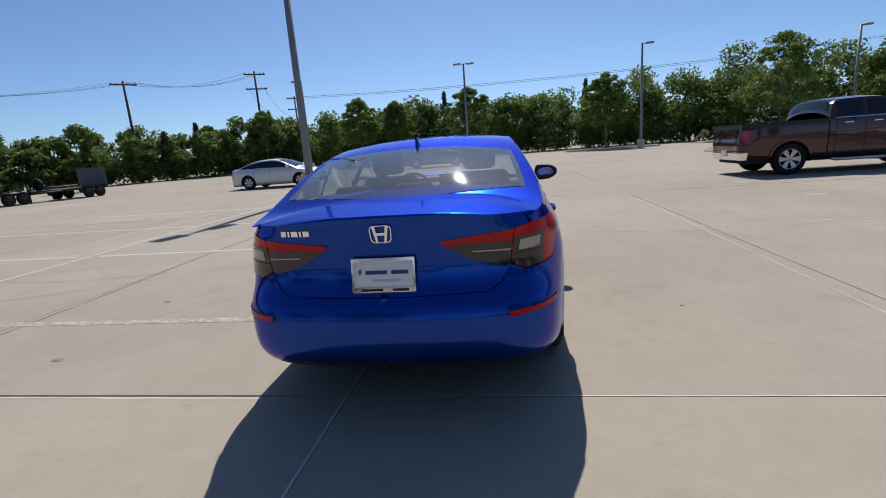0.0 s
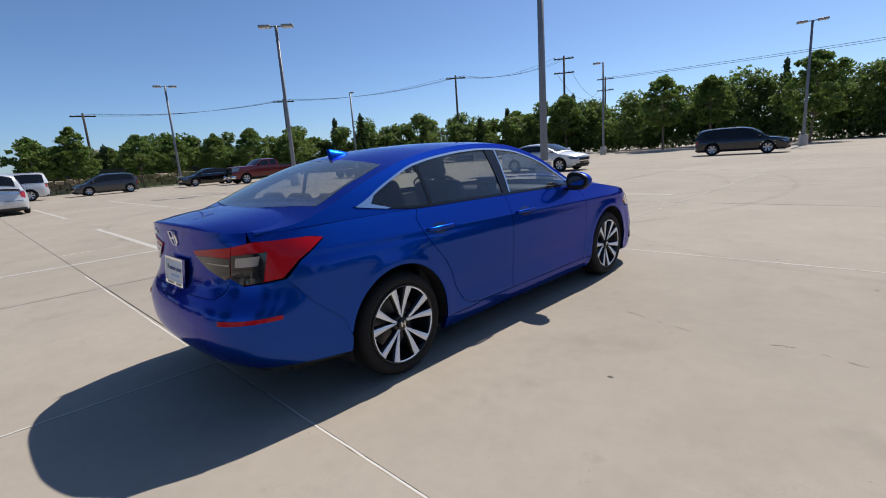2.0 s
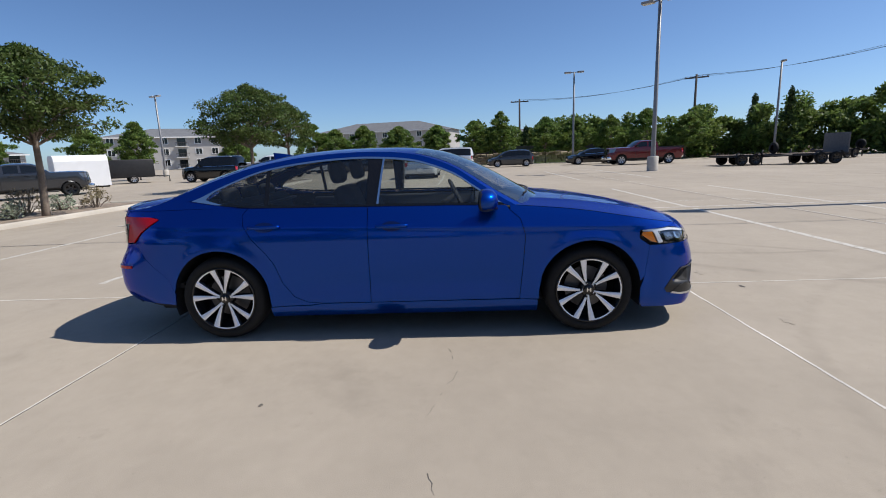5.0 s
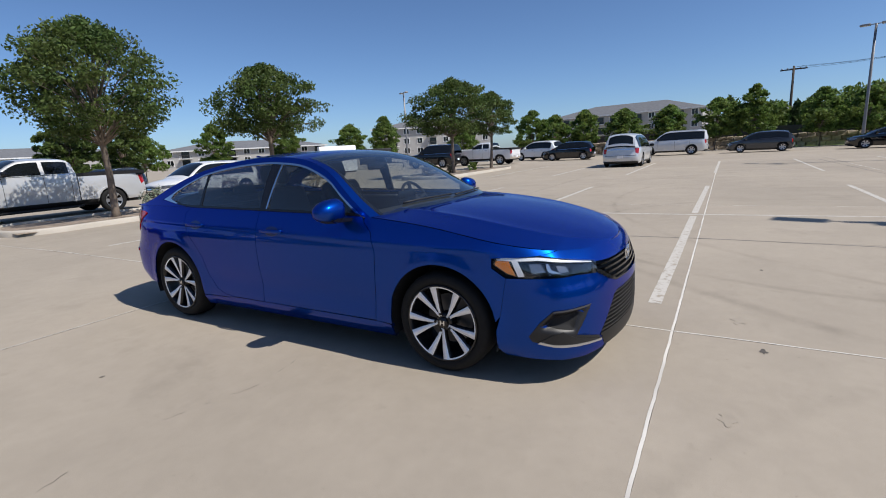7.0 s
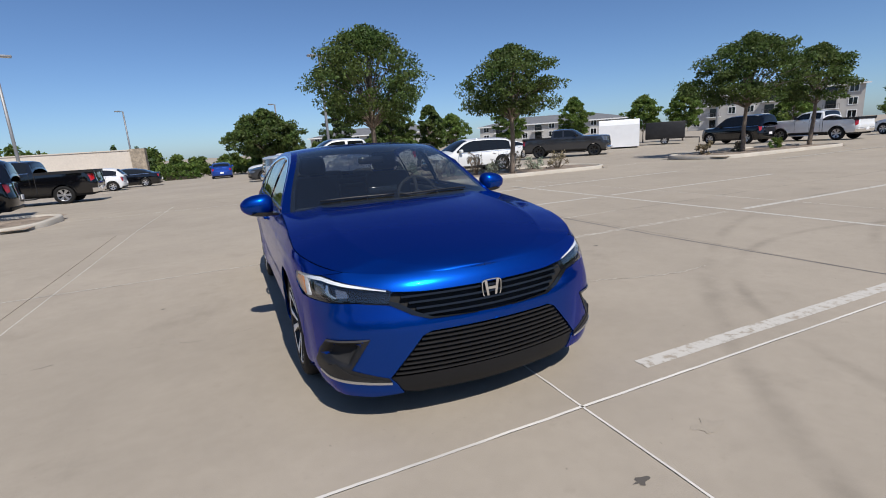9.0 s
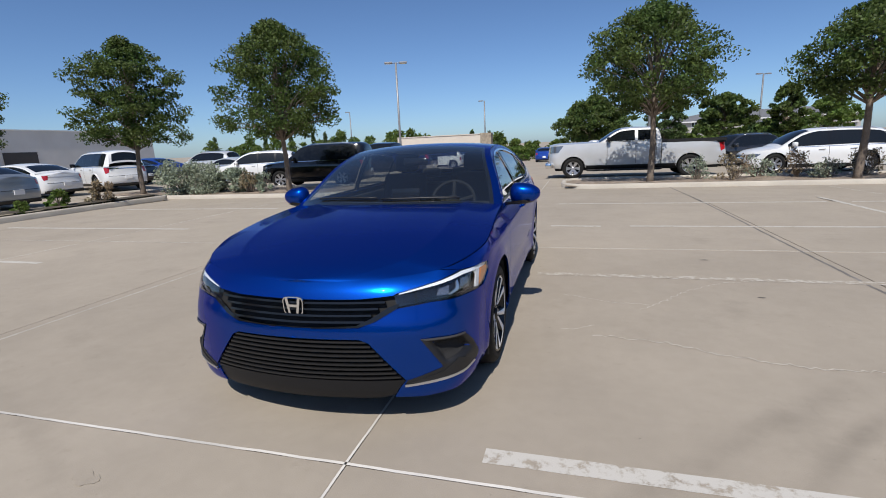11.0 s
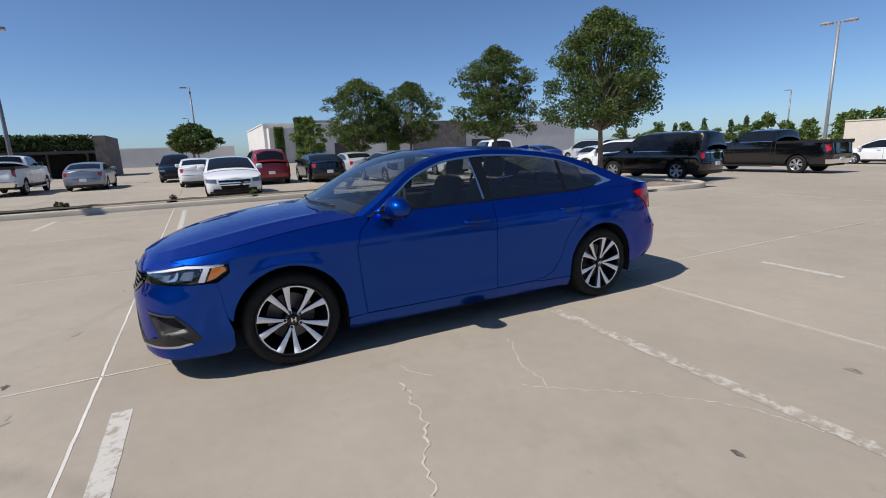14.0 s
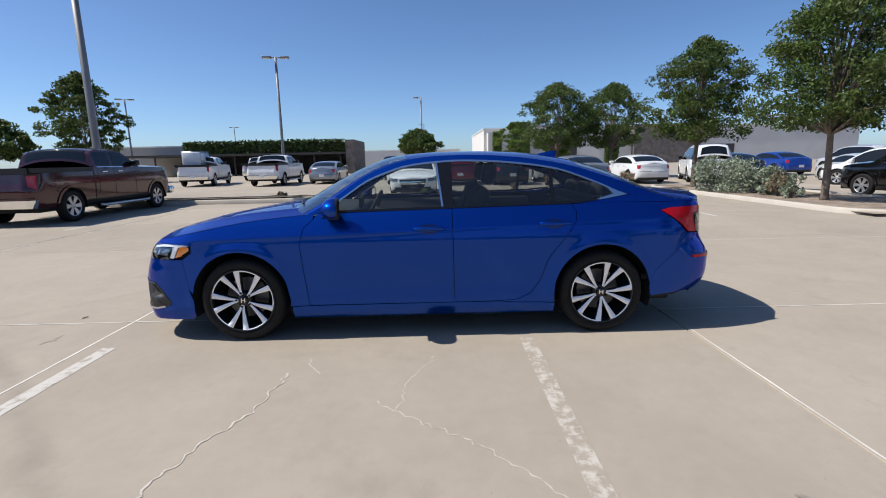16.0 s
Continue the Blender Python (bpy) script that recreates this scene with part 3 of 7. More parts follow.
        sheet(bump, body, 0.018, 0.018, sign=s, bm=bm)
    bmesh.ops.remove_doubles(bm, verts=[v for v in bm.verts if abs(v.co.x) < 1e-4], dist=1e-4)
    bumper = part("front_bumper", bm, BLUE, car)
    bm = bmesh.new()
    for s in (1, -1):
        sheet([(2.39, 0.268), (2.425, 0.23), (2.448, 0.19), (2.52, 0.172), (UF, 0.168), (UF, 0.272)], body, sign=s, bm=bm, hem=0.03, lift=-0.006)
    part("lip", bm, LIP_BLACK, bumper)
    bm = bmesh.new()
    for s in (1, -1):
        sheet([(2.61, 0.488), (2.565, 0.47), (2.39, 0.268), (UF, 0.265), (UF, 0.492)], body, sign=s, bm=bm, hem=0.0, lift=-0.03)
    low = part("lower_grille", bm, INNER, bumper, "black lower grille with bars")
    for i in range(9):
        z = 0.28 + i * 0.0235
        bm = bmesh.new()
        for s in (1, -1):
            e = 2.408 + max(0, (z - 0.27)) * 0.86
            sheet([(e, z), (e, z + 0.009), (UF, z + 0.009), (UF, z)], body, 0.04, 0.02, 0.025, s, bm=bm, lift=-0.004)
        part("grille_bar", bm, BLACK_PLASTIC, low)
    for s in (1, -1):
        bez = [(2.31, 0.474), (2.06, 0.462), (1.99, 0.40), (1.925, 0.315), (1.945, 0.285), (2.06, 0.262), (2.40, 0.238), (2.385, 0.268), (2.2, 0.315)]
        b = part("fog_bezel", sheet(bez, body, 0.015, 0.015, 0.006, s, lift=0.003), BLACK_PLASTIC, bumper)
        part("vent", sheet([(2.245, 0.44), (2.08, 0.435), (2.02, 0.37), (2.10, 0.352), (2.185, 0.34)], body, 0.015, 0.015, 0.0, s, lift=0.005), INNER, b)
        part("vent_trim", sheet([(2.395, 0.252), (2.2, 0.295), (2.115, 0.34), (2.06, 0.328), (1.99, 0.288), (2.06, 0.272), (2.2, 0.262)], body, 0.02, 0.02, 0.006, s, lift=0.008), BLACK_PLASTIC, b)
        part("vent_lip", sheet([(2.397, 0.25), (2.2, 0.262), (2.06, 0.272), (1.99, 0.288), (1.975, 0.277), (2.06, 0.259), (2.2, 0.248), (2.397, 0.238)], body, 0.02, 0.02, 0.006, s, lift=0.011), SATIN, b, "thin satin silver lower edge")
        # highlight on the bezel's top edge, painted as a lighter grey strip
        part("vent_edge", sheet([(2.31, 0.476), (2.06, 0.464), (2.062, 0.457), (2.29, 0.467)], body, 0.02, 0.02, 0.004, s, lift=0.006), EDGE_HIGHLIGHT, b)
    # upper grille
    bm = bmesh.new()
    for s in (1, -1):
        sheet([(2.41, 0.632), (2.40, 0.655), (2.44, 0.70), (UF, 0.705), (UF, 0.538), (2.61, 0.543), (2.52, 0.573)], body, sign=s, bm=bm, hem=0.0, lift=-0.03)
    gr = part("upper_grille", bm, INNER, car, "slim gloss black grille with bars")
    for z in (0.567, 0.597, 0.627, 0.657):
        bm = bmesh.new()
        for s in (1, -1):
            sheet([(2.47 + (0.66 - z) * 1.2, z), (2.47 + (0.66 - z) * 1.2, z + 0.010), (UF, z + 0.008), (UF, z - 0.002)], body, 0.04, 0.02, 0.03, s, bm=bm, lift=0.002)
        part("grille_bar", bm, GLOSS_BLACK, gr)
    bm = bmesh.new()
    for s in (1, -1):
        sheet([(2.41, 0.632), (2.405, 0.652), (2.46, 0.636), (2.54, 0.59), (2.62, 0.556), (UF - 0.1, 0.545), (UF - 0.1, 0.541), (2.61, 0.546), (2.52, 0.576)], body, 0.02, 0.02, 0.006, s, bm=bm, lift=0.006)
    part("grille_trim", bm, GLOSS_BLACK, gr)
    emblem(gr, Matrix.Translation((0, body(UF, 0.645).y + 0.002, 0.645)) @ Matrix.Rotation(math.pi, 4, "Z"), 0.104)

    # hood
    bm = bmesh.new()
    u1 = UF - 0.001
    for s in (1, -1):
        sheet([(1.0, 0), (0.93, 0.6), (0.84, 0.996), (2.0, 0.996), (2.5, 1.0), (u1, 1.0), (u1, 0)], hood, 0.035, 0.02, 0, s, bm=bm)
    bmesh.ops.remove_doubles(bm, verts=bm.verts, dist=2e-4)
    bmesh.ops.recalc_face_normals(bm, faces=bm.faces)
    part("hood", bm, BLUE, car)
    # painted nose edge between the hood and the lamps
    bm = bmesh.new()
    for s in (1, -1):
        sheet([(2.43, 0.69), (2.405, 0.7), (2.12, 0.748), (1.99, 0.767), (2.12, 0.780)] + top(2.14, UF) + [(UF, 0.676), (2.6, 0.678)], body, sign=s, bm=bm)
    part("nose_panel", bm, BLUE, car)

    # head lamps
    for s in (1, -1):
        shape = [(1.735, 0.756), (1.77, 0.763), (1.98, 0.765), (2.12, 0.748), (2.30, 0.722), (2.43, 0.70), (2.412, 0.635), (2.24, 0.65), (1.90, 0.65), (1.80, 0.672), (1.728, 0.72)]
        hl = part("headlight", sheet(inset(shape, 0.002), body, 0.03, 0.03, 0.0, s, lift=-0.028), GLOSS_BLACK, car, "clear headlight with black inner and amber corner")
        part("reflector_bowl", sheet([(1.93, 0.73), (2.0, 0.728), (2.03, 0.68), (1.95, 0.668)], body, 0.02, 0.02, 0, s, lift=-0.022), LAMP_GREY, hl)
        part("reflector_bowl", sheet([(2.10, 0.715), (2.18, 0.705), (2.20, 0.672), (2.12, 0.668)], body, 0.02, 0.02, 0, s, lift=-0.022), LAMP_GREY, hl)
        part("inner_trim", sheet([(2.03, 0.727), (2.045, 0.727), (2.065, 0.69), (2.12, 0.672), (2.12, 0.665), (2.05, 0.676), (2.035, 0.69)], body, 0.02, 0.02, 0.004, s, lift=-0.014), LAMP_SILVER, hl)
        part("lamp_housing", sheet([(2.22, 0.70), (2.36, 0.69), (2.36, 0.66), (2.22, 0.66)], body, 0.02, 0.02, 0, s, lift=-0.017), GLOSS_BLACK, hl)
        part("turn_signal", sheet([(1.745, 0.742), (1.815, 0.742), (1.855, 0.66), (1.81, 0.673), (1.737, 0.72)], body, 0.02, 0.02, 0.01, s, lift=-0.004), AMBER, hl, "amber corner lens")
        part("light_guide", sheet([(1.745, 0.755), (1.77, 0.76), (1.98, 0.761), (2.12, 0.744), (2.30, 0.717), (2.40, 0.70), (2.40, 0.694), (2.30, 0.708), (2.12, 0.730), (1.98, 0.745), (1.865, 0.743), (1.905, 0.658), (1.87, 0.655), (1.83, 0.742), (1.75, 0.746)], body, 0.02, 0.02, 0.01, s, lift=-0.006), DRL, hl, "white daytime light strip")
        part("lens", sheet(shape, body, 0.03, 0.03, 0.0, s, lift=0.001), LENS, hl)

    # ---- tail
    bm = bmesh.new()
    for s in (1, -1):
        rb = [(AX_R - ARCH_R, 0.37), (-1.78, 0.48), (-1.945, 0.625), (-2.055, 0.757), (-2.3, 0.738), (-2.395, 0.772), (-2.45, 0.70), (-2.53, 0.662), (UR, 0.655), (UR, 0.345), (-2.6, 0.335), (-2.3, 0.305), (-1.95, 0.292), (-1.85, 0.288), (AX_R - ARCH_R - 0.01, 0.285)]
        sheet(rb, body, sign=s, bm=bm)
    bmesh.ops.remove_doubles(bm, verts=[v for v in bm.verts if abs(v.co.x) < 1e-4], dist=1e-4)
    rbump = part("rear_bumper", bm, BLUE, car)
    bm = bmesh.new()
    for s in (1, -1):
        sheet([(-2.2, 0.26), (-2.2, 0.298), (-2.3, 0.304), (-2.6, 0.334), (UR, 0.344), (UR, 0.29), (-2.3, 0.265)], body, sign=s, bm=bm, hem=0.03, lift=-0.004)
    part("diffuser", bm, BLACK_PLASTIC, rbump)
    for s in (1, -1):
        part("reflector", sheet([(-2.10, 0.565), (-2.10, 0.585), (-2.45, 0.572), (-2.45, 0.548)], body, 0.03, 0.02, 0.008, s, lift=0.006), LENS_RED, rbump, "narrow red reflector")
    # trunk lid: deck and rear face
    bm = bmesh.new()
    for s in (1, -1):
        lid = top(-2.255, UR, 20) + [(UR, 0.658), (-2.53, 0.665), (-2.455, 0.704), (-2.40, 0.77), (-2.38, 0.86), (-2.34, 0.93), (-2.245, 0.957)]
        sheet(lid, body, sign=s, bm=bm)
    bmesh.ops.remove_doubles(bm, verts=[v for v in bm.verts if abs(v.co.x) < 1e-4], dist=1e-4)
    lid = part("trunk_lid", bm, BLUE, car)
    bm = bmesh.new()
    for s in (1, -1):
        sheet([(-1.6, 0), (-1.5, 0.85), (-1.5, 1.0), (-2.2, 1.0), (UR + 0.001, 1.0), (UR + 0.001, 0)], deck, 0.035, 0.04, 0, s, bm=bm)
    bmesh.ops.remove_doubles(bm, verts=bm.verts, dist=2e-4)
    bmesh.ops.recalc_face_normals(bm, faces=bm.faces)
    part("trunk_deck", bm, BLUE, lid)
    # spoiler lip
    bm = bmesh.new()
    for s in (1, -1):
        rows = []
        for i in range(21):
            u = UR + (-2.5 - UR) * i / 20
            e = body(u, top_z(u))
            _, n = plan.at(u)
            f = sstep(1.0, 0.4, i / 20)
            o = Vector((n.x, n.y, 0))
            rows.append([bm.verts.new((s * v.x, v.y, v.z)) for v in (e - o * (0.02 + 0.14 * f) + Vector((0, 0, 0.006 * f)), e - o * 0.03 + Vector((0, 0, 0.016 * f + 0.001)), e + o * 0.008 * f + Vector((0, 0, 0.016 * f)), e + o * 0.006 * f + Vector((0, 0, 0.004 * f)), e - o * 0.003 - Vector((0, 0, 0.03)))])
        for a, b in zip(rows, rows[1:]):
            for j in range(4):
                bm.faces.new((a[j], a[j + 1], b[j + 1], b[j]))
    bmesh.ops.remove_doubles(bm, verts=bm.verts, dist=2e-4)
    bmesh.ops.recalc_face_normals(bm, faces=bm.faces)
    part("spoiler_lip", bm, BLUE, lid)
    # tail lamps: red upper arm, smoked lower part, split between quarter and lid
    for s in (1, -1):
        outer = [(-1.825, 0.937), (-1.9, 0.952), (-2.2, 0.957), (-2.355, 0.94), (-2.38, 0.86), (-2.392, 0.776), (-2.3, 0.745), (-2.07, 0.765), (-1.98, 0.845)]
        tl = part("taillight", sheet(outer, body, 0.03, 0.03, 0.01, s, lift=0.006), LENS_RED, car, "red and smoked wraparound taillight")
        part("smoked_lens", sheet([(-2.13, 0.903), (-2.366, 0.896), (-2.392, 0.777), (-2.3, 0.746), (-2.17, 0.757)], body, 0.03, 0.03, 0.004, s, lift=0.009), LENS_SMOKE, tl, "smoked grey lamp lens")
        part("reverse_lens", sheet([(-2.17, 0.888), (-2.33, 0.884), (-2.345, 0.835), (-2.19, 0.84)], body, 0.03, 0.03, 0.003, s, lift=0.0115), LENS_GREY, tl)
        part("lens_rib", sheet([(-2.15, 0.829), (-2.37, 0.824), (-2.372, 0.818), (-2.152, 0.823)], body, 0.03, 0.03, 0.003, s, lift=0.0115), GLOSS_BLACK, tl)
        part("lid_light", sheet([(-2.36, 0.938), (-2.388, 0.86), (-2.398, 0.78), (-2.44, 0.768), (-2.61, 0.815), (-2.75, 0.892), (-2.75, 0.904), (-2.55, 0.924)], body, 0.03, 0.03, 0.01, s, lift=0.006), LENS_RED, tl)
        part("smoked_lid_lens", sheet([(-2.379, 0.882), (-2.4, 0.779), (-2.44, 0.767), (-2.612, 0.814), (-2.725, 0.876), (-2.6, 0.883)], body, 0.03, 0.03, 0.004, s, lift=0.009), LENS_SMOKE, tl, "smoked grey lamp lens")
        part("light_strip", sheet([(-2.39, 0.848), (-2.6, 0.852), (-2.6, 0.846), (-2.392, 0.84)], body, 0.03, 0.03, 0.003, s, lift=0.0115), LENS_GREY, tl)
    emblem(lid, Matrix.Translation((0, body(UR, 0.955).y - 0.004, 0.955)) @ Matrix.Rotation(radians(9), 4, "X"), 0.096)
    # model lettering as plain bars
    bm = bmesh.new()
    u = -2.50
    for w in (0.034, 0.012, 0.038, 0.012, 0.034):
        sheet([(u, 0.957), (u - w, 0.957), (u - w, 0.983), (u, 0.983)], body, 0.02, 0.02, 0.002, -1, bm=bm, lift=0.006)
        u -= w + 0.009
    part("lettering", bm, CHROME, lid, smooth=False)
    # number plate with frame, marks as bars
    mp = Matrix.Translation((0, body(UR, 0.74).y - 0.017, 0.765)) @ Matrix.Rotation(radians(-7), 4, "X") @ Matrix.Scale(0.95, 4)
    pl = part("license_plate", solid(-0.152, 0.152, -0.006, 0.0, -0.076, 0.076, 0.002, mp), PLATE_WHITE, car, "white dealer plate in a dark frame")
    bm = bmesh.new()
    for a in ((-0.16, 0.16, -0.012, 0.002, 0.068, 0.084), (-0.16, 0.16, -0.012, 0.002, -0.086, -0.062), (-0.16, -0.15, -0.012, 0.002, -0.062, 0.068), (0.15, 0.16, -0.012, 0.002, -0.062, 0.068)):
        box(bm, *a, m=mp)
    part("plate_frame", bm, CHROME, pl, smooth=False)
    bm = bmesh.new()
    for x0, x1 in ((-0.09, 0.02), (0.04, 0.125)):
        box(bm, x0, x1, -0.008, -0.004, 0.003, 0.022, m=mp)
    part("ink_bar", bm, PLATE_INK, pl, smooth=False)
    part("pale_bar", box(bmesh.new(), -0.06, 0.085, -0.008, -0.004, -0.035, -0.02, m=mp), PLATE_PALE, pl, smooth=False)
    bm = bmesh.new()
    prism(bm, [(-0.122, 0.0), (-0.108, 0.012), (-0.113, 0.036), (-0.127, 0.022)], "y", -0.008, -0.004, 0, mp)
    part("leaf_mark", bm, PLATE_GREEN, pl, smooth=False)
    bm = bmesh.new()
    for x0, x1 in ((-0.115, -0.005), (0.045, 0.125)):
        box(bm, x0, x1, -0.0135, -0.011, -0.08, -0.068, m=mp)
    part("frame_bar", bm, GLOSS_BLACK, pl, smooth=False)

    # ---- cabin
    win_top = Curve1((-1.62, 1.05), (-1.5, 1.085), (-1.39, 1.138), (-1.24, 1.2), (-1.04, 1.268), (-0.75, 1.314), (-0.5, 1.335), (-0.3, 1.341), (-0.1, 1.332), (0.09, 1.31), (0.27, 1.258), (0.42, 1.194), (0.55, 1.105), (0.77, 0.965))
    wt = lambda a, b, n=16, d=0.0: [(a + (b - a) * i / n, win_top(a + (b - a) * i / n) - d) for i in range(n + 1)]  # noqa: E731
    belt = lambda y: top_z(y) + 0.004  # noqa: E731
    for s in (1, -1):
        low = [(y, belt(y)) for y in (0.72, 0.4, 0, -0.4, -0.8, -1.1)] + [(-1.2, 1.008), (-1.4, 1.035), (-1.56, 1.066)]
        outline = wt(-1.52, 0.735, 30, 0.004)[::1]
        window_hole = outline + low[:]
        side = [(-2.15, 1.004)] + [(y, rail_z(y)) for y in (-2.05, -1.95, -1.85, -1.75, -1.65, -1.55, -1.45, -1.39, -1.3, -1.2, -1.1, -1.0, -0.88, -0.75, -0.6, -0.5, -0.4, -0.3, -0.2, -0.1, 0, 0.09, 0.18, 0.27, 0.35, 0.42, 0.48, 0.55, 0.65, 0.76, 0.86, 0.93)] + [(0.93, 0.94)]
        band_low = [(0.77, 0.968)] + wt(0.74, -1.56, 40) + [(-1.60, 1.06), (-1.4, 1.03), (-1.2, 1.004), (-1.12, top_z(-1.12) + 0.001), (-1.5, top_z(-1.5)), (-1.95, top_z(-1.95)), (-2.15, top_z(-2.15) - 0.002)]
        part("roof_side", sheet(side + band_low, flank, 0.03, 0.02, 0.01, s), BLUE, car)
        # chrome line round the windows, broad at its rear tip
        tip = [(-1.565, 1.062), (-1.40, 1.034), (-1.36, 1.037), (-1.47, 1.07)]
        ch = wt(0.745, -1.5, 40, -0.001) + [(-1.57, 1.06), (-1.36, 1.026), (-1.33, 1.03), (-1.46, 1.066)] + wt(-1.42, 0.715, 40, 0.013)
        part("window_trim", sheet(ch, flank, 0.03, 0.02, 0.008, s, lift=0.004), CHROME, car, "bright chrome window line")
        bt = [(0.76, belt(0.76) - 0.004), (0, belt(0) - 0.004), (-1.1, belt(-1.1) - 0.004), (-1.34, 1.022), (-1.33, 1.034), (-1.1, belt(-1.1) + 0.012), (0, belt(0) + 0.012), (0.74, belt(0.74) + 0.012)]
        part("belt_seal", sheet(bt, flank, 0.05, 0.02, 0.006, s, lift=0.003), GLOSS_BLACK, car)
        fp = [(0.70, belt(0.7) + 0.012), (0, belt(0) + 0.012), (-0.17, belt(-0.17) + 0.012)] + wt(-0.125, 0.69, 14, 0.014)
        part("front_window", sheet(fp, flank, 0.05, 0.05, 0.0, s, lift=-0.006), GLASS, car)
        rp = [(-0.245, belt(-0.245) + 0.012), (-0.985, belt(-0.98) + 0.012)] + wt(-0.985, -0.245, 12, 0.014)
        part("rear_side_window", sheet(rp, flank, 0.05, 0.05, 0.0, s, lift=-0.006), GLASS_DARK, car)
        qp = [(-1.01, belt(-1.0) + 0.012), (-1.2, 1.018), (-1.36, 1.038), (-1.455, 1.066)] + wt(-1.44, -1.01, 8, 0.014)
        part("quarter_window", sheet(qp, flank, 0.05, 0.05, 0.0, s, lift=-0.006), GLASS_DARK, car)
        part("window_divider", sheet([(-0.982, belt(-1) + 0.008), (-1.012, belt(-1) + 0.008)] + wt(-1.012, -0.982, 2, 0.01), flank, 0.05, 0.05, 0.006, s, lift=-0.002), GLOSS_BLACK, car)
        part("door_pillar", sheet([(-0.172, belt(-0.2) + 0.01), (-0.245, belt(-0.2) + 0.01)] + wt(-0.24, -0.13, 3, 0.01), flank, 0.05, 0.05, 0.01, s, lift=0.0), GLOSS_BLACK, car)
        part("pillar_strip", sheet([(-0.157, belt(-0.2) + 0.01), (-0.172, belt(-0.2) + 0.01)] + wt(-0.13, -0.115, 2, 0.012), flank, 0.05, 0.05, 0.006, s, lift=0.003), CHROME, car)
        # mirror: stalk, shell, glass
        mm = Matrix.Translation((s * 0.977, 0.62, 1.012)) @ Matrix.Rotation(radians(-8 * s), 4, "Z")
        bm = bmesh.new()
        bmesh.ops.create_uvsphere(bm, u_segments=24, v_segments=16, radius=1.0)
        for v in bm.verts:
            x, y, z = v.co
            sq = lambda q, e: math.copysign(abs(q) ** e, q)  # noqa: E731
            yy = y * 0.085 if y > 0 else max(y, -0.45) * 0.085
            v.co = mm @ Vector((sq(x, 0.75) * 0.114, yy, sq(z, 0.8) * 0.078 * (1 - 0.3 * x * s)))
        flat_back = mm.inverted()
        for f in bm.faces:
            q = flat_back @ f.calc_center_median()
            f.material_index = 1 if q.y < -0.02 or q.z < -0.052 else 0
        mir = part("mirror", bm, [BLUE, BLACK_PLASTIC], car, "blue door mirror with a black back and foot")
        bm = bmesh.new()
        lathe(bm, [(0.0005, 0.0), (0.06, 0.0), (0.066, 0.004)], 24, "x")
        for v in bm.verts:
            v.co = mm @ Vector((v.co.y * 1.55, -0.0405 - v.co.x * 0.5, v.co.z * 0.92))
        part("mirror_bezel", bm, BLACK_PLASTIC, mir)
        bm = lathe(bmesh.new(), [(0.0005, 0.0), (0.05, 0.0)], 24, "x")
        for v in bm.verts:
            v.co = mm @ Vector((v.co.y * 1.55, -0.0425 - v.co.z * 0.06, v.co.z * 0.92))
        part("mirror_glass", bm, CHROME, mir)
        bm = bmesh.new()
        prism(bm, [(0.80, 0.955), (0.86, 0.958), (0.98, 0.972), (1.02, 0.958), (0.97, 0.943), (0.85, 0.935), (0.80, 0.93)], "y", 0.60, 0.70)
        for v in bm.verts:
            v.co.x *= s
        bmesh.ops.recalc_face_normals(bm, faces=bm.faces)
        part("mirror_foot", bm, GLOSS_BLACK, mir, smooth=False)

    ys = lambda a, b, n: [a + (b - a) * i / n for i in range(n + 1)]  # noqa: E731
    sx = lambda a, b, n=10: [a + (b - a) * i / n for i in range(n + 1)]  # noqa: E731
    # one skin for the roof, with the two panes let in
    wtop = lambda q: 0.155 - 0.06 * q * q  # noqa: E731
    wbot = lambda q: 1.12 - 0.20 * q * q  # noqa: E731
    rtop = lambda q: -1.265 + 0.05 * q * q  # noqa: E731
    rbot = lambda q: -1.90 + 0.17 * q * q  # noqa: E731
    WS, RS = 0.925, 0.90
    bm = bmesh.new()
    sheet([(q, wtop(q)) for q in sx(-1, 1, 20)] + [(q, rtop(q)) for q in sx(1, -1, 20)], upper, 0.06, 0.04, 0.008, 1, bm=bm)
    for s in (-1, 1):
        q0, q1 = sorted((s * WS, s * 1.0))
        sheet([(q0, wtop(WS)), (q1, wtop(1)), (q1, 0.93), (q0, wbot(WS))], upper, 0.03, 0.04, 0.008, 1, bm=bm)
        q0, q1 = sorted((s * RS, s * 1.0))
        sheet([(q0, rtop(RS)), (q1, rtop(1)), (q1, -2.13), (q0, -2.13)], upper, 0.03, 0.04, 0.008, 1, bm=bm)
    bmesh.ops.recalc_face_normals(bm, faces=bm.faces)
    roof = part("roof", bm, BLUE, car)
    part("deck_edge", sheet([(q, rbot(q) - 0.006) for q in sx(-RS, RS, 20)] + [(q, -2.13) for q in sx(RS, -RS, 20)], upper, 0.06, 0.05, 0.0, 1), BLUE, car)
    part("windshield", sheet([(q, wtop(q)) for q in sx(-WS, WS, 20)] + [(q, wbot(q)) for q in sx(WS, -WS, 20)], upper, 0.06, 0.05, 0.0, 1, lift=0.002), GLASS, car)
    part("rear_window", sheet([(q, rtop(q)) for q in sx(-RS, RS, 20)] + [(q, rbot(q)) for q in sx(RS, -RS, 20)], upper, 0.06, 0.05, 0.0, 1, lift=0.002), REAR_GLASS, car)
    bm = bmesh.new()
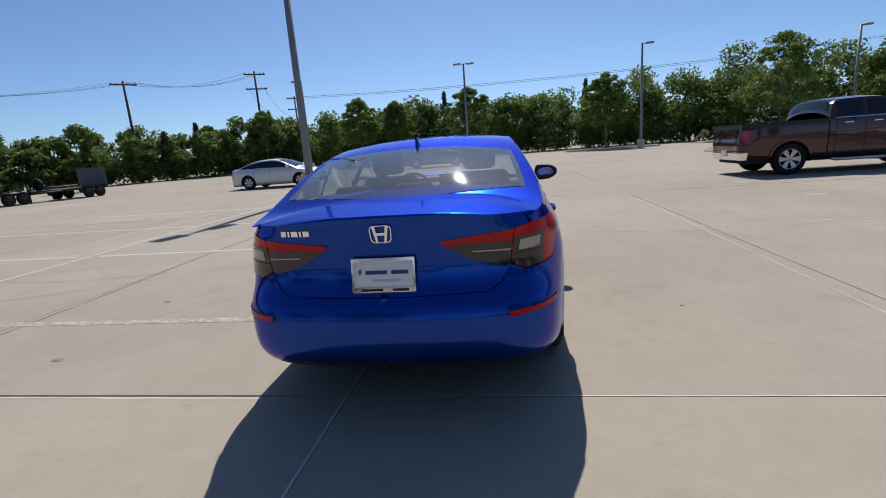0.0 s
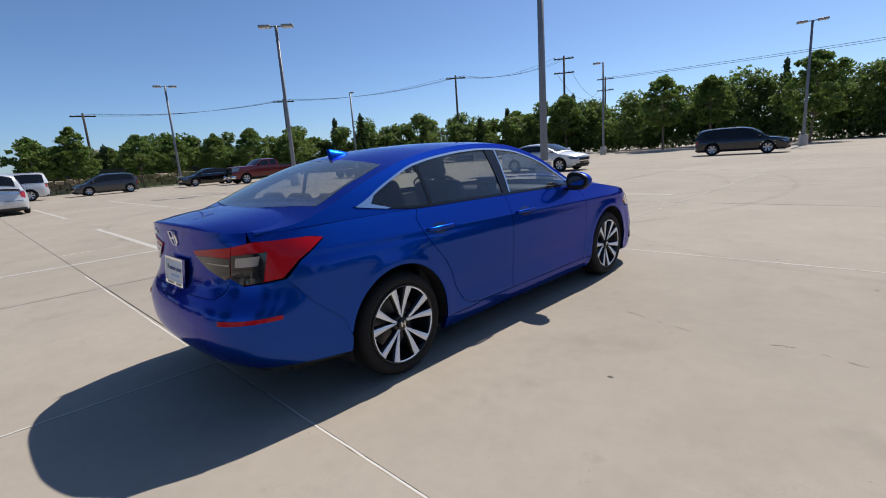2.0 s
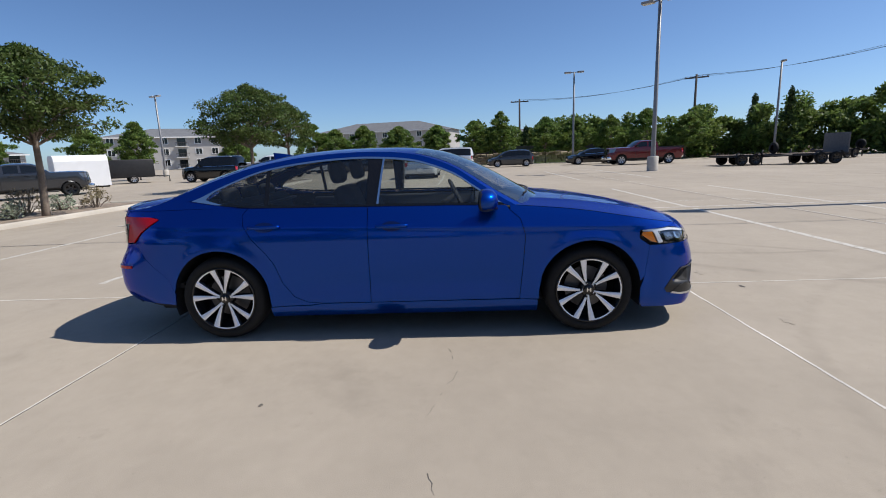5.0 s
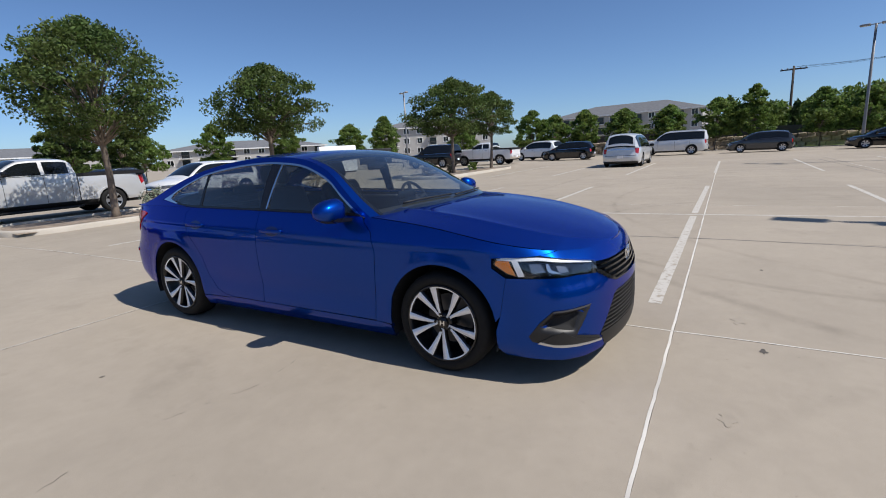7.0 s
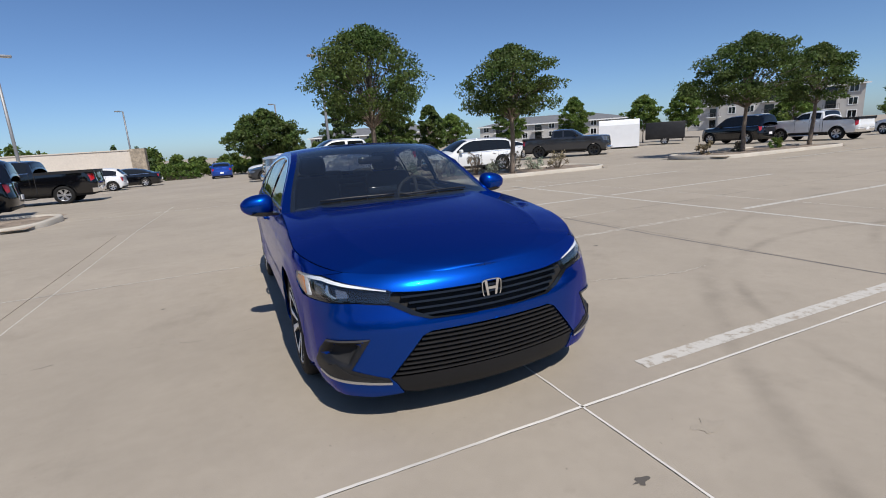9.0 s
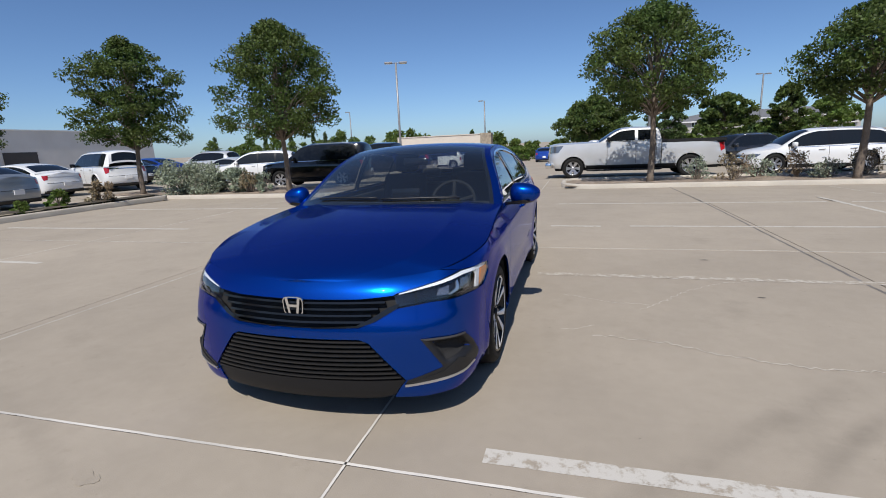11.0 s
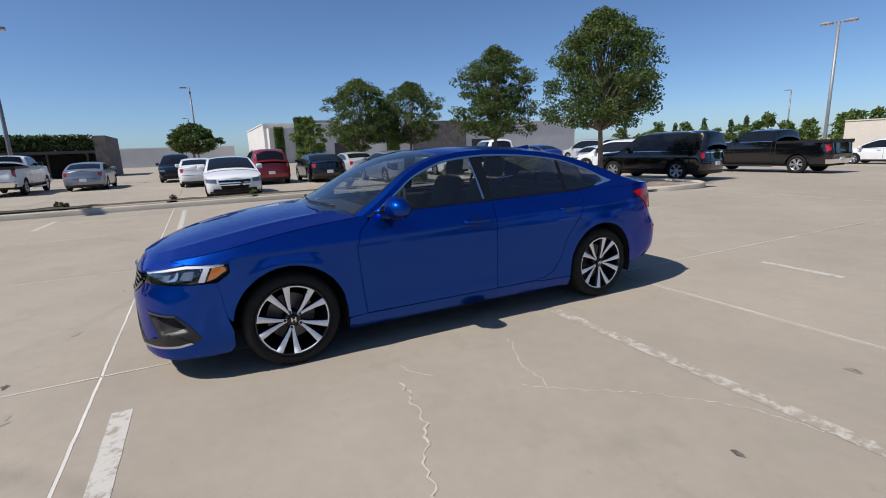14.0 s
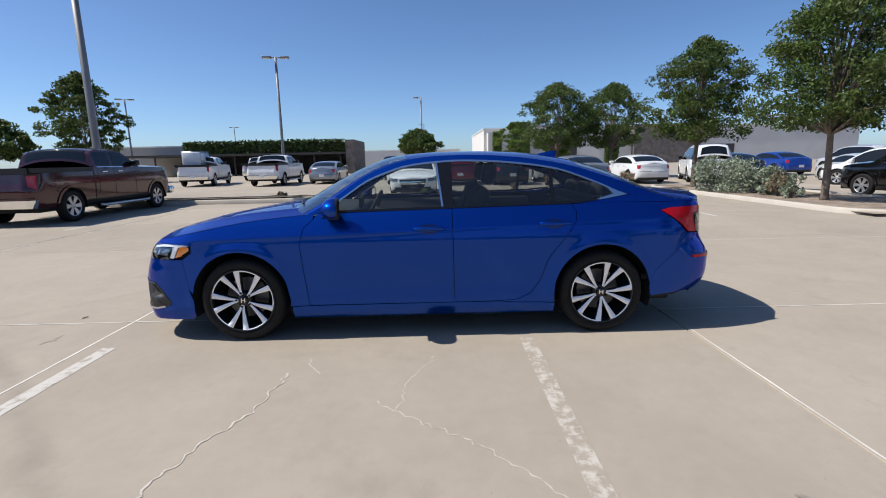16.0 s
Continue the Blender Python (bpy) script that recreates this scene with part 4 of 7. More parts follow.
    sheet([(q, wbot(q) - 0.07) for q in sx(-WS, WS, 20)] + [(q, wbot(q)) for q in sx(WS, -WS, 20)], upper, 0.06, 0.05, 0.0, 1, bm=bm, lift=-0.004)
    sheet([(q, wtop(q)) for q in sx(-WS, WS, 20)] + [(q, wtop(q) + 0.04) for q in sx(WS, -WS, 20)], upper, 0.06, 0.05, 0.0, 1, bm=bm, lift=-0.004)
    sheet([(q, rtop(q) - 0.03) for q in sx(-RS, RS, 20)] + [(q, rtop(q)) for q in sx(RS, -RS, 20)], upper, 0.06, 0.05, 0.0, 1, bm=bm, lift=-0.004)
    for s in (-1, 1):
        for k, f0, f1, top_, bot_ in ((WS, 0.96, 1.0, wtop, wbot), (RS, 0.955, 1.0, rtop, rbot)):
            a, b = sorted((s * k * f0, s * k * f1))
            sheet([(a, top_(k)), (b, top_(k)), (b, bot_(k)), (a, bot_(k))], upper, 0.05, 0.05, 0.0, 1, bm=bm, lift=-0.004)
    part("glass_border", bm, GLOSS_BLACK, car)
    # cowl, wipers
    bm = bmesh.new()
    put(bm, [upper(q, wbot(q) - 0.06) + Vector((0, dy, dz)) for q in sx(-0.95, 0.95, 16) for dy, dz in ((0.0, -0.012), (0.16, -0.075))], [(2 * i, 2 * i + 1, 2 * i + 3, 2 * i + 2) for i in range(16)])
    cowl = part("cowl", bm, BLACK_PLASTIC, car)
    for x0, x1, yo in ((-0.55, 0.02, 0.0), (0.06, 0.58, 0.012)):
        bm = bmesh.new()
        w = upper(0, 1).x
        pts = []
        for i in range(8):
            x = x0 + (x1 - x0) * i / 7
            q = x / flank(1.0, rail_z(1.0)).x
            pts.append(upper(q, wbot(q) - 0.085 - yo) + Vector((0, 0, 0.016)))
        tube(bm, pts, 0.007, 6)
        part("wiper", bm, BLACK_PLASTIC, cowl)
    # aerial fin
    bm = bmesh.new()
    rows = []
    base = roof_z(-1.13) - 0.006
    for i in range(9):
        k = i / 8
        h = 0.062 * k ** 0.8
        y = -1.03 - 0.17 * k
        rows.append([bm.verts.new((x, yy, z)) for x, yy, z in ((-0.019 * (0.3 + 0.7 * math.sin(math.pi * (0.15 + 0.7 * k))), y, roof_z(y) - 0.006), (-0.004, y - 0.015 * k, roof_z(y) + h), (0.004, y - 0.015 * k, roof_z(y) + h), (0.019 * (0.3 + 0.7 * math.sin(math.pi * (0.15 + 0.7 * k))), y, roof_z(y) - 0.006))])
    for a, b in zip(rows, rows[1:]):
        for j in range(3):
            bm.faces.new((a[j], a[j + 1], b[j + 1], b[j]))
    bm.faces.new(rows[0]), bm.faces.new(rows[-1])
    bmesh.ops.recalc_face_normals(bm, faces=bm.faces)
    part("antenna_fin", bm, BLUE, roof)

    # ---- inside
    part("cabin_floor", solid(-0.72, 0.72, -1.6, 1.0, 0.3, 0.36), INNER, car)
    part("parcel_shelf", solid(-0.74, 0.74, -2.05, -1.3, 0.95, 0.97, 0.005), DASH, car)
    bm = solid(-0.74, 0.74, 0.55, 1.12, 0.78, 0.955, 0.05)
    dash = part("dashboard", bm, DASH, car)
    part("screen", solid(-0.12, 0.12, 0.56, 0.575, 0.93, 1.06, 0.006), GLOSS_BLACK, dash)
    bm = bmesh.new()
    ms = Matrix.Translation((-0.36, 0.42, 0.93)) @ Matrix.Rotation(radians(-64), 4, "X")
    ring = [ms @ Vector((0.182 * math.cos(k), 0.182 * math.sin(k), 0)) for k in (math.tau * i / 32 for i in range(33))]
    tube(bm, ring, 0.014, 8)
    for a in (-15, 195, 270):
        tube(bm, [ms @ Vector((0, 0, -0.02)), ms @ Vector((0.18 * math.cos(radians(a)), 0.18 * math.sin(radians(a)), 0))], 0.016, 6)
    tube(bm, [ms @ Vector((0, 0, 0.01)), ms @ Vector((0, 0, -0.3))], [0.06, 0.04], 12)
    part("steering_wheel", bm, INNER, dash)
    part("inside_mirror", solid(-0.11, 0.11, 0.26, 0.285, 1.235, 1.295, 0.012), GLOSS_BLACK, car)
    for x in (-0.37, 0.37):
        seat = part("front_seat", solid(x - 0.25, x + 0.25, -0.32, 0.24, 0.4, 0.62, 0.06), CLOTH, car)
        m = Matrix.Translation((x, -0.30, 0.58)) @ Matrix.Rotation(radians(20), 4, "X")
        part("backrest", solid(-0.235, 0.235, -0.08, 0.06, -0.03, 0.58, 0.06, m), CLOTH, seat)
        m2 = Matrix.Translation((x, -0.535, 1.14)) @ Matrix.Rotation(radians(12), 4, "X")
        part("headrest", solid(-0.13, 0.13, -0.05, 0.05, 0.0, 0.18, 0.045, m2), CLOTH, seat)
    rs = part("rear_seat", solid(-0.66, 0.66, -1.25, -0.72, 0.38, 0.58, 0.06), CLOTH, car)
    m = Matrix.Translation((0, -1.22, 0.55)) @ Matrix.Rotation(radians(24), 4, "X")
    part("backrest", solid(-0.66, 0.66, -0.07, 0.07, 0, 0.52, 0.05, m), CLOTH, rs)
    for x in (-0.38, 0, 0.38):
        m = Matrix.Translation((x, -1.45, 1.0)) @ Matrix.Rotation(radians(14), 4, "X")
        part("headrest", solid(-0.12, 0.12, -0.045, 0.045, 0.0, 0.13, 0.04, m), CLOTH, rs)
    for s in (1, -1):
        part("door_trim", solid(s * 0.7, s * 0.76, -1.1, 0.7, 0.4, 0.95, 0.02) if s > 0 else solid(-0.76, -0.7, -1.1, 0.7, 0.4, 0.95, 0.02), DASH, car)
    # headliner under the roof
    bm = sheet([(-0.93, 0.1), (0.93, 0.1), (0.93, -1.22), (-0.93, -1.22)], upper, 0.1, 0.1, 0.0, 1, lift=-0.03)
    part("headliner", bm, HEADLINER, car)
    for s in (1, -1):
        for y in (AX_F, AX_R):
            sedan_wheel(car, 0.885, y, s, radians((90 if y < 0 else 45) if s > 0 else (65 if y < 0 else 40)))
    return car


LIP_BLACK = mat("lip_black", (0.008, 0.008, 0.009), 0.45, spec=0.3)
# grey for the painted highlight above the fog bezels
EDGE_HIGHLIGHT = mat("edge_highlight", (0.07, 0.07, 0.075), 0.35, 0.3)
LAMP_GREY = mat("lamp_bowl", (0.3, 0.31, 0.33), 0.25, 0.8)
# body blue darkened to paint the shade inside the handle cups
mat_shade = mat("recess_shade_blue", (0.002, 0.012, 0.09), 0.3, 0.7, coat=1.0)
LENS_GREY = mat("grey_lens", (0.3, 0.3, 0.31), 0.2, 0.7, coat=0.6)
mat_disc = mat("brake_steel", (0.12, 0.12, 0.125), 0.4, 0.8)
HEADLINER = mat("headliner", (0.35, 0.34, 0.32), 0.9)


# ---- the lot ----
# centre, radius, half width and depth of tint of the curved tyre tracks
RUBBER_RINGS = ((-9.26, 9.58, 10.42, 0.12, 0.22), (-9.26, 9.58, 8.95, 0.1, 0.16), (-5.2, 4.4, 3.6, 0.09, 0.2), (3.4, 6.8, 4.6, 0.1, 0.12))


def ground_mat(name, base):
    """Weathered concrete in world-size noise: broad stains, blotches, grain and a tint per slab."""
    m = bpy.data.materials.new(name)
    m.use_nodes = True
    t, n = m.node_tree, m.node_tree.nodes
    p = n["Principled BSDF"]
    p.inputs["Roughness"].default_value = 0.88
    p.inputs["Specular IOR Level"].default_value = 0.25
    g = n.new("ShaderNodeNewGeometry")

    def field(scale, lo, hi, a, b, detail=5, rough=0.6):
        tx = n.new("ShaderNodeTexNoise")
        tx.inputs["Scale"].default_value, tx.inputs["Detail"].default_value, tx.inputs["Roughness"].default_value = scale, detail, rough
        t.links.new(g.outputs["Position"], tx.inputs["Vector"])
        mr = n.new("ShaderNodeMapRange")
        for i, v in zip((1, 2, 3, 4), (lo, hi, a, b)):
            mr.inputs[i].default_value = v
        t.links.new(tx.outputs[0], mr.inputs[0])
        return mr.outputs[0]

    value = None
    oi = n.new("ShaderNodeObjectInfo")
    mr = n.new("ShaderNodeMapRange")
    mr.inputs[3].default_value, mr.inputs[4].default_value = 0.96, 1.04
    t.links.new(oi.outputs["Random"], mr.inputs[0])
    fields = [mr.outputs[0], field(0.22, 0.3, 0.7, 0.9, 1.08), field(1.3, 0.32, 0.72, 0.93, 1.06, 8, 0.65), field(9.0, 0.3, 0.75, 0.955, 1.045, 7, 0.7), field(220.0, 0.3, 0.7, 0.92, 1.08, 3),
              field(0.9, 0.56, 0.72, 1.0, 0.84, 9, 0.7), field(2.6, 0.6, 0.74, 1.0, 0.8, 9, 0.75), field(14.0, 0.73, 0.77, 1.0, 0.7, 4), field(45.0, 0.72, 0.75, 1.0, 0.62, 2), field(1.7, 0.66, 0.76, 1.0, 1.12, 9, 0.75)]
    # faint curved tyre tracks: rings of worn rubber, broken up by noise
    for cx, cy, r, width, deep in RUBBER_RINGS:
        sub = n.new("ShaderNodeVectorMath")
        sub.operation = "DISTANCE"
        t.links.new(g.outputs["Position"], sub.inputs[0])
        sub.inputs[1].default_value = (cx, cy, 0)
        band = n.new("ShaderNodeMath")
        off = n.new("ShaderNodeMath")
        off.operation = "SUBTRACT"
        off.inputs[1].default_value = r
        t.links.new(sub.outputs["Value"], off.inputs[0])
        band.operation = "ABSOLUTE"
        t.links.new(off.outputs[0], band.inputs[0])
        soft = n.new("ShaderNodeMapRange")
        soft.interpolation_type = "SMOOTHSTEP"
        soft.inputs[1].default_value, soft.inputs[2].default_value = 0.0, width
        soft.inputs[3].default_value, soft.inputs[4].default_value = 1.0, 0.0
        t.links.new(band.outputs[0], soft.inputs[0])
        rub = n.new("ShaderNodeMath")
        rub.operation = "MULTIPLY_ADD"
        t.links.new(soft.outputs[0], rub.inputs[0])
        t.links.new(field(0.8, 0.4, 0.62, 0.0, -deep, 6, 0.7), rub.inputs[1])
        rub.inputs[2].default_value = 1.0
        fields.append(rub.outputs[0])
    for f in fields:
        if value is None:
            value = f
        else:
            mu = n.new("ShaderNodeMath")
            mu.operation = "MULTIPLY"
            t.links.new(value, mu.inputs[0])
            t.links.new(f, mu.inputs[1])
            value = mu.outputs[0]
    hs = n.new("ShaderNodeHueSaturation")
    hs.inputs["Color"].default_value = (*base, 1)
    t.links.new(value, hs.inputs["Value"])
    t.links.new(hs.outputs[0], p.inputs["Base Color"])
    b = n.new("ShaderNodeBump")
    b.inputs["Strength"].default_value, b.inputs["Distance"].default_value = 0.25, 0.004
    tx = n.new("ShaderNodeTexNoise")
    tx.inputs["Scale"].default_value, tx.inputs["Detail"].default_value = 180, 4
    t.links.new(g.outputs["Position"], tx.inputs["Vector"])
    t.links.new(tx.outputs[0], b.inputs["Height"])
    t.links.new(b.outputs[0], p.inputs["Normal"])
    return m


def worn_paint(name, paint, under, cover=0.5, scale=14.0):
    """Road paint rubbed away in patches down to the concrete."""
    m = ground_mat(name, under)
    t, n = m.node_tree, m.node_tree.nodes
    p = n["Principled BSDF"]
    src = p.inputs["Base Color"].links[0].from_socket
    g = next(k for k in n if k.type == "NEW_GEOMETRY")
    tx = n.new("ShaderNodeTexNoise")
    tx.inputs["Scale"].default_value, tx.inputs["Detail"].default_value, tx.inputs["Roughness"].default_value = scale, 8, 0.7
    t.links.new(g.outputs["Position"], tx.inputs["Vector"])
    mr = n.new("ShaderNodeMapRange")
    mr.inputs[1].default_value, mr.inputs[2].default_value = cover - 0.06, cover + 0.06
    t.links.new(tx.outputs[0], mr.inputs[0])
    mx = n.new("ShaderNodeMix")
    mx.data_type = "RGBA"
    t.links.new(mr.outputs[0], mx.inputs[0])
    t.links.new(src, mx.inputs[6])
    mx.inputs[7].default_value = (*paint, 1)
    t.links.new(mx.outputs[2], p.inputs["Base Color"])
    return m


CONC = (0.345, 0.3, 0.242)
CONCRETE = ground_mat("concrete", CONC)
JOINT = mat("joint_filler", (0.58, 0.55, 0.5), 0.9, noise_amt=0.25, noise_scale=1.5)
JOINT_DARK = mat("dark_joint", (0.17, 0.155, 0.14), 0.9, noise_amt=0.3, noise_scale=3)
STRIPE = worn_paint("stripe_paint", (0.5, 0.475, 0.43), CONC, 0.44)
STRIPE_THIN = worn_paint("faded_stripe_paint", (0.47, 0.435, 0.38), CONC, 0.52)
SCUFF = worn_paint("tyre_scuff", (0.31, 0.27, 0.219), CONC, 0.56, 9)
CRACK = worn_paint("crack_filler", (0.5, 0.455, 0.395), CONC, 0.45, 30)
STAIN = worn_paint("oil_stain", (0.10, 0.09, 0.08), CONC, 0.46, 2.2)
KERB = mat("kerb_concrete", (0.45, 0.41, 0.35), 0.85, noise_amt=0.1, noise_scale=1.2, fine=0.08, fine_scale=60, bump=0.2, bump_scale=150)
MULCH = mat("mulch", (0.24, 0.19, 0.145), 0.95, noise_amt=0.4, noise_scale=3, fine=0.4, fine_scale=60, bump=0.8, bump_scale=60)
DARK_SOIL = mat("dark_soil", (0.07, 0.058, 0.042), 0.95, noise_amt=0.4, noise_scale=2, fine=0.4, fine_scale=40, bump=0.8, bump_scale=50)
GRASS = mat("grass", (0.10, 0.17, 0.025), 0.9, noise_amt=0.3, noise_scale=0.7, fine=0.3, fine_scale=20, bump=0.6, bump_scale=30)

bm = bmesh.new()
gx = [-900, -60] + [-30 + 2 * i for i in range(30)] + [60, 900]
gy = [-900, -67] + [-60 + 4 * i for i in range(13)] + [-8, -7, 30, 900]
put(bm, [(x, y, (-0.008 if y > -7.5 else -0.002) + lot_z(x, y)) for y in gy for x in gx],
    [(j * len(gx) + i, j * len(gx) + i + 1, (j + 1) * len(gx) + i + 1, (j + 1) * len(gx) + i) for j in range(len(gy) - 1) for i in range(len(gx) - 1)])
ground = part("ground", bm, CONCRETE)
tagged(ground, "pale tan concrete parking lot with joints and stains", "ground", kind="structure")

# slabs between sawn joints
JX, JY, SX, SY = -0.358, -2.06, 3.65, 4.62
slab_mesh = None
for i in range(-8, 6):
    for j in range(-1, 7):
        if slab_mesh is None:
            bm = solid(0, SX, 0, SY, -0.06, 0.0)
            for v in bm.verts:
                v.co.x = min(max(v.co.x, 0.006), SX - 0.006)
                v.co.y = min(max(v.co.y, 0.006), SY - 0.006)
            es = [e for e in bm.edges if all(v.co.z > -0.01 for v in e.verts)]
            bmesh.ops.bevel(bm, geom=es, offset=0.004, segments=1, affect="EDGES")
            ob = part("slab", bm, CONCRETE, ground, smooth=False)
            slab_mesh = ob.data
        else:
            ob = new("slab", slab_mesh)
            ob.parent = ground
        ob.location = (JX + i * SX, JY + j * SY, 0.0)


def flat(name, pts, material, z=0.003, label="", category="marking", kind="structure", group=""):
    bm = bmesh.new()
    bm.faces.new([bm.verts.new((x, y, z)) for x, y in pts])
    bmesh.ops.recalc_face_normals(bm, faces=bm.faces)
    for f in bm.faces:
        if f.normal.z < 0:
            f.normal_flip()
    ob = part(name, bm, material, None, smooth=False)
    return tagged(ob, label, category, group, kind)


def ribbon(name, pts, width, material, z=0.003, label="", jag=0.0, seed=1, category="marking"):
    """A flat strip along a line, with a ragged width."""
    rnd = random.Random(seed)
    bm = bmesh.new()
    vs = []
    fine = []
    for a, b in zip(pts, pts[1:]):
        k = max(1, int(math.dist(a, b) / (0.03 if name == "crack" else 0.12))) if jag else 1
        fine += [(a[0] + (b[0] - a[0]) * i / k, a[1] + (b[1] - a[1]) * i / k) for i in range(k)]
    fine.append(pts[-1])
    for i, p in enumerate(fine):
        a, b = fine[max(i - 1, 0)], fine[min(i + 1, len(fine) - 1)]
        d = Vector((b[0] - a[0], b[1] - a[1])).normalized()
        n = Vector((-d.y, d.x))
        o = n * rnd.uniform(-jag, jag)
        w = width / 2 * (1 + (rnd.uniform(-0.5, 0.5) if jag > 0.005 else 0))
        vs.append([bm.verts.new((p[0] + o.x + s * n.x * w, p[1] + o.y + s * n.y * w, z + lot_z(*p))) for s in (1, -1)])
    for a, b in zip(vs, vs[1:]):
        bm.faces.new((a[1], b[1], b[0], a[0]))
    return tagged(part(name, bm, material, None, smooth=False), label, category, "", "structure")


# pale sealant lines that stand out in the joints near the car
SEALED, OPEN_JOINT = "thin pale sealed joint in concrete", "dark cracked joint across the concrete"
for k, pts in enumerate(([(JX - 2 * SX, -18), (JX - 2 * SX, 24)], [(JX, -18), (JX, 24)], [(2.86, -13.2), (3.05, -4.3), (3.13, 0.2), (3.31, 10), (3.5, 24)], [(JX + 2 * SX, -18), (JX + 2 * SX, 24)])):
    ribbon("joint_line", pts, 0.009 if k == 2 else 0.013, JOINT, 0.0015, SEALED, 0.002, 11 + k)
ribbon("joint_line", [(-3.97, -11.2), (-3.92, -3.9), (-3.9, -0.3), (-4.02, 2.6), (-3.9, 5.1), (-4.0, 24)], 0.03, JOINT_DARK, 0.0016, "wide dark open joint in concrete", 0.005, 12)
for k, (y, w, m) in enumerate(((JY - 2 * SY, 0.018, JOINT), (JY - SY, 0.008, JOINT_DARK), (JY + SY, 0.017, JOINT), (JY + 2 * SY, 0.018, JOINT))):
    ribbon("joint_line", [(-22, y), (12, y)], w, m, 0.0015, SEALED, 0.002, 31 + k)
ribbon("joint_line", [(-5.0, JY - 0.02), (-0.86, JY - 0.03)], 0.012, JOINT, 0.0015, SEALED, 0.002, 28)
ribbon("joint_line", [(0.4, JY), (12, JY)], 0.011, JOINT, 0.0015, SEALED, 0.002, 29)
ribbon("joint_line", [(-22, JY), (-5.0, JY)], 0.008, JOINT_DARK, 0.0015, OPEN_JOINT, 0.002, 33)
ribbon("joint_line", [(-26, JY + 2.02 * SY - 0.55), (-8, JY + 2.02 * SY - 0.2), (9, JY + 2.02 * SY)], 0.03, JOINT_DARK, 0.002, OPEN_JOINT, 0.006, 77)
# stall stripes
STALLS = "worn white painted stall stripe on concrete"
for y, m in ((8.6, STRIPE), (5.42, STRIPE), (2.37, STRIPE), (-0.78, STRIPE_THIN), (-3.79, STRIPE), (-6.68, STRIPE)):
    w = 0.105 if y > -1 else 0.085
    cuts = [(-0.96, -1.75), (-2.2, -6.1)] if y == -3.79 else [(-0.96, -6.1)]
    for a, b in cuts:
        ribbon("stall_stripe", [(a, y), (b, y + 0.03)], w, m, 0.0019, STALLS, 0.002, int(100 + y * 10))
    ribbon("stall_stripe", [(-6.5, y + 0.03), (-12.0, y + 0.08)], w, STRIPE, 0.0019, STALLS, 0.002, int(200 + y * 10))
ribbon("stall_stripe", [(-6.29, -7.5), (-6.28, 1.7), (-6.42, 4.7), (-6.5, 9.5)], 0.085, STRIPE, 0.0025, STALLS, 0.002, 300)
for y in (-6.3, -3.3, -0.56, 2.3, 5.13, 8.0):
    for a, b in ([(5.98, 6.3), (8.98, 10.75)] if y == 5.13 else [(6.0, 10.95)]):
        ribbon("stall_stripe", [(a, y), (b, y - 0.03)], 0.1, STRIPE, 0.0019, STALLS, 0.002, int(400 + y * 10))
for y in (-6.8, -3.7, -0.6, 2.54, 5.75, 8.9):
    ribbon("stall_stripe", [(-17.4, y), (-27.0, y + 0.06 * y / 3)], 0.1, STRIPE, 0.0019, STALLS, 0.002, int(500 + y * 10))
# cracks, scuffs and stains
PALE_CRACK, DARK_CRACK = "pale filled crack in the concrete", "thin dark crack in the concrete"
ribbon("crack", [(-1.48, 0.88), (-1.57, 0.87), (-1.75, 0.9), (-1.89, 0.905), (-2.0, 0.94), (-2.1, 0.985), (-2.31, 1.08), (-2.46, 1.11), (-2.71, 1.17), (-3.1, 1.16)], 0.011, CRACK, 0.0027, PALE_CRACK, 0.02, 5)
ribbon("crack", [(-1.25, -0.09), (-1.45, -0.01), (-1.69, 0.1), (-1.88, 0.1), (-1.97, 0.12)], 0.006, CRACK, 0.0012, PALE_CRACK, 0.014, 8)
ribbon("crack", [(-1.88, 0.25), (-2.1, 0.0), (-2.19, -0.13), (-2.35, -0.33), (-2.5, -0.46), (-2.63, -0.58), (-3.0, -0.72)], 0.007, CRACK, 0.0012, PALE_CRACK, 0.018, 6)
ribbon("crack", [(-1.25, 0.78), (-1.34, 0.76), (-1.5, 0.66)], 0.008, CRACK, 0.0012, PALE_CRACK, 0.01, 7)
for k, pts in enumerate(([(1.14, 0.33), (1.2, 0.35)], [(1.27, 0.365), (1.32, 0.37)], [(1.5, 0.39), (1.62, 0.36), (1.66, 0.34)], [(1.77, 0.31), (1.8, 0.3)], [(1.9, 0.27), (2.01, 0.24)], [(2.47, 0.28), (2.6, 0.305)], [(2.73, 0.28), (2.77, 0.27)], [(2.86, 0.245), (2.94, 0.21)])):
    ribbon("crack", pts, 0.0035, STAIN, 0.0012, DARK_CRACK, 0.008, 50 + k)
rnd = random.Random(4)
for k, (x, y, r) in enumerate(((1.88, -0.7, 0.016), (-2.76, -1.55, 0.04), (2.9, 1.9, 0.012), (2.1, 2.7, 0.014), (-0.75, 2.98, 0.07), (0.75, 2.9, 0.05), (-0.2, 3.1, 0.03), (-2.9, -0.2, 0.025), (3.2, -3.1, 0.013), (-2.4, 3.2, 0.02))):
    pts = [(x + r * rnd.uniform(0.5, 1.1) * 1.5 * math.cos(a), y + r * rnd.uniform(0.4, 1.0) * math.sin(a)) for a in (math.tau * i / 14 for i in range(14))]
    flat("stain", pts, STAIN if r < 0.045 else SCUFF, 0.0022, "small dark stain on the concrete", "stain")


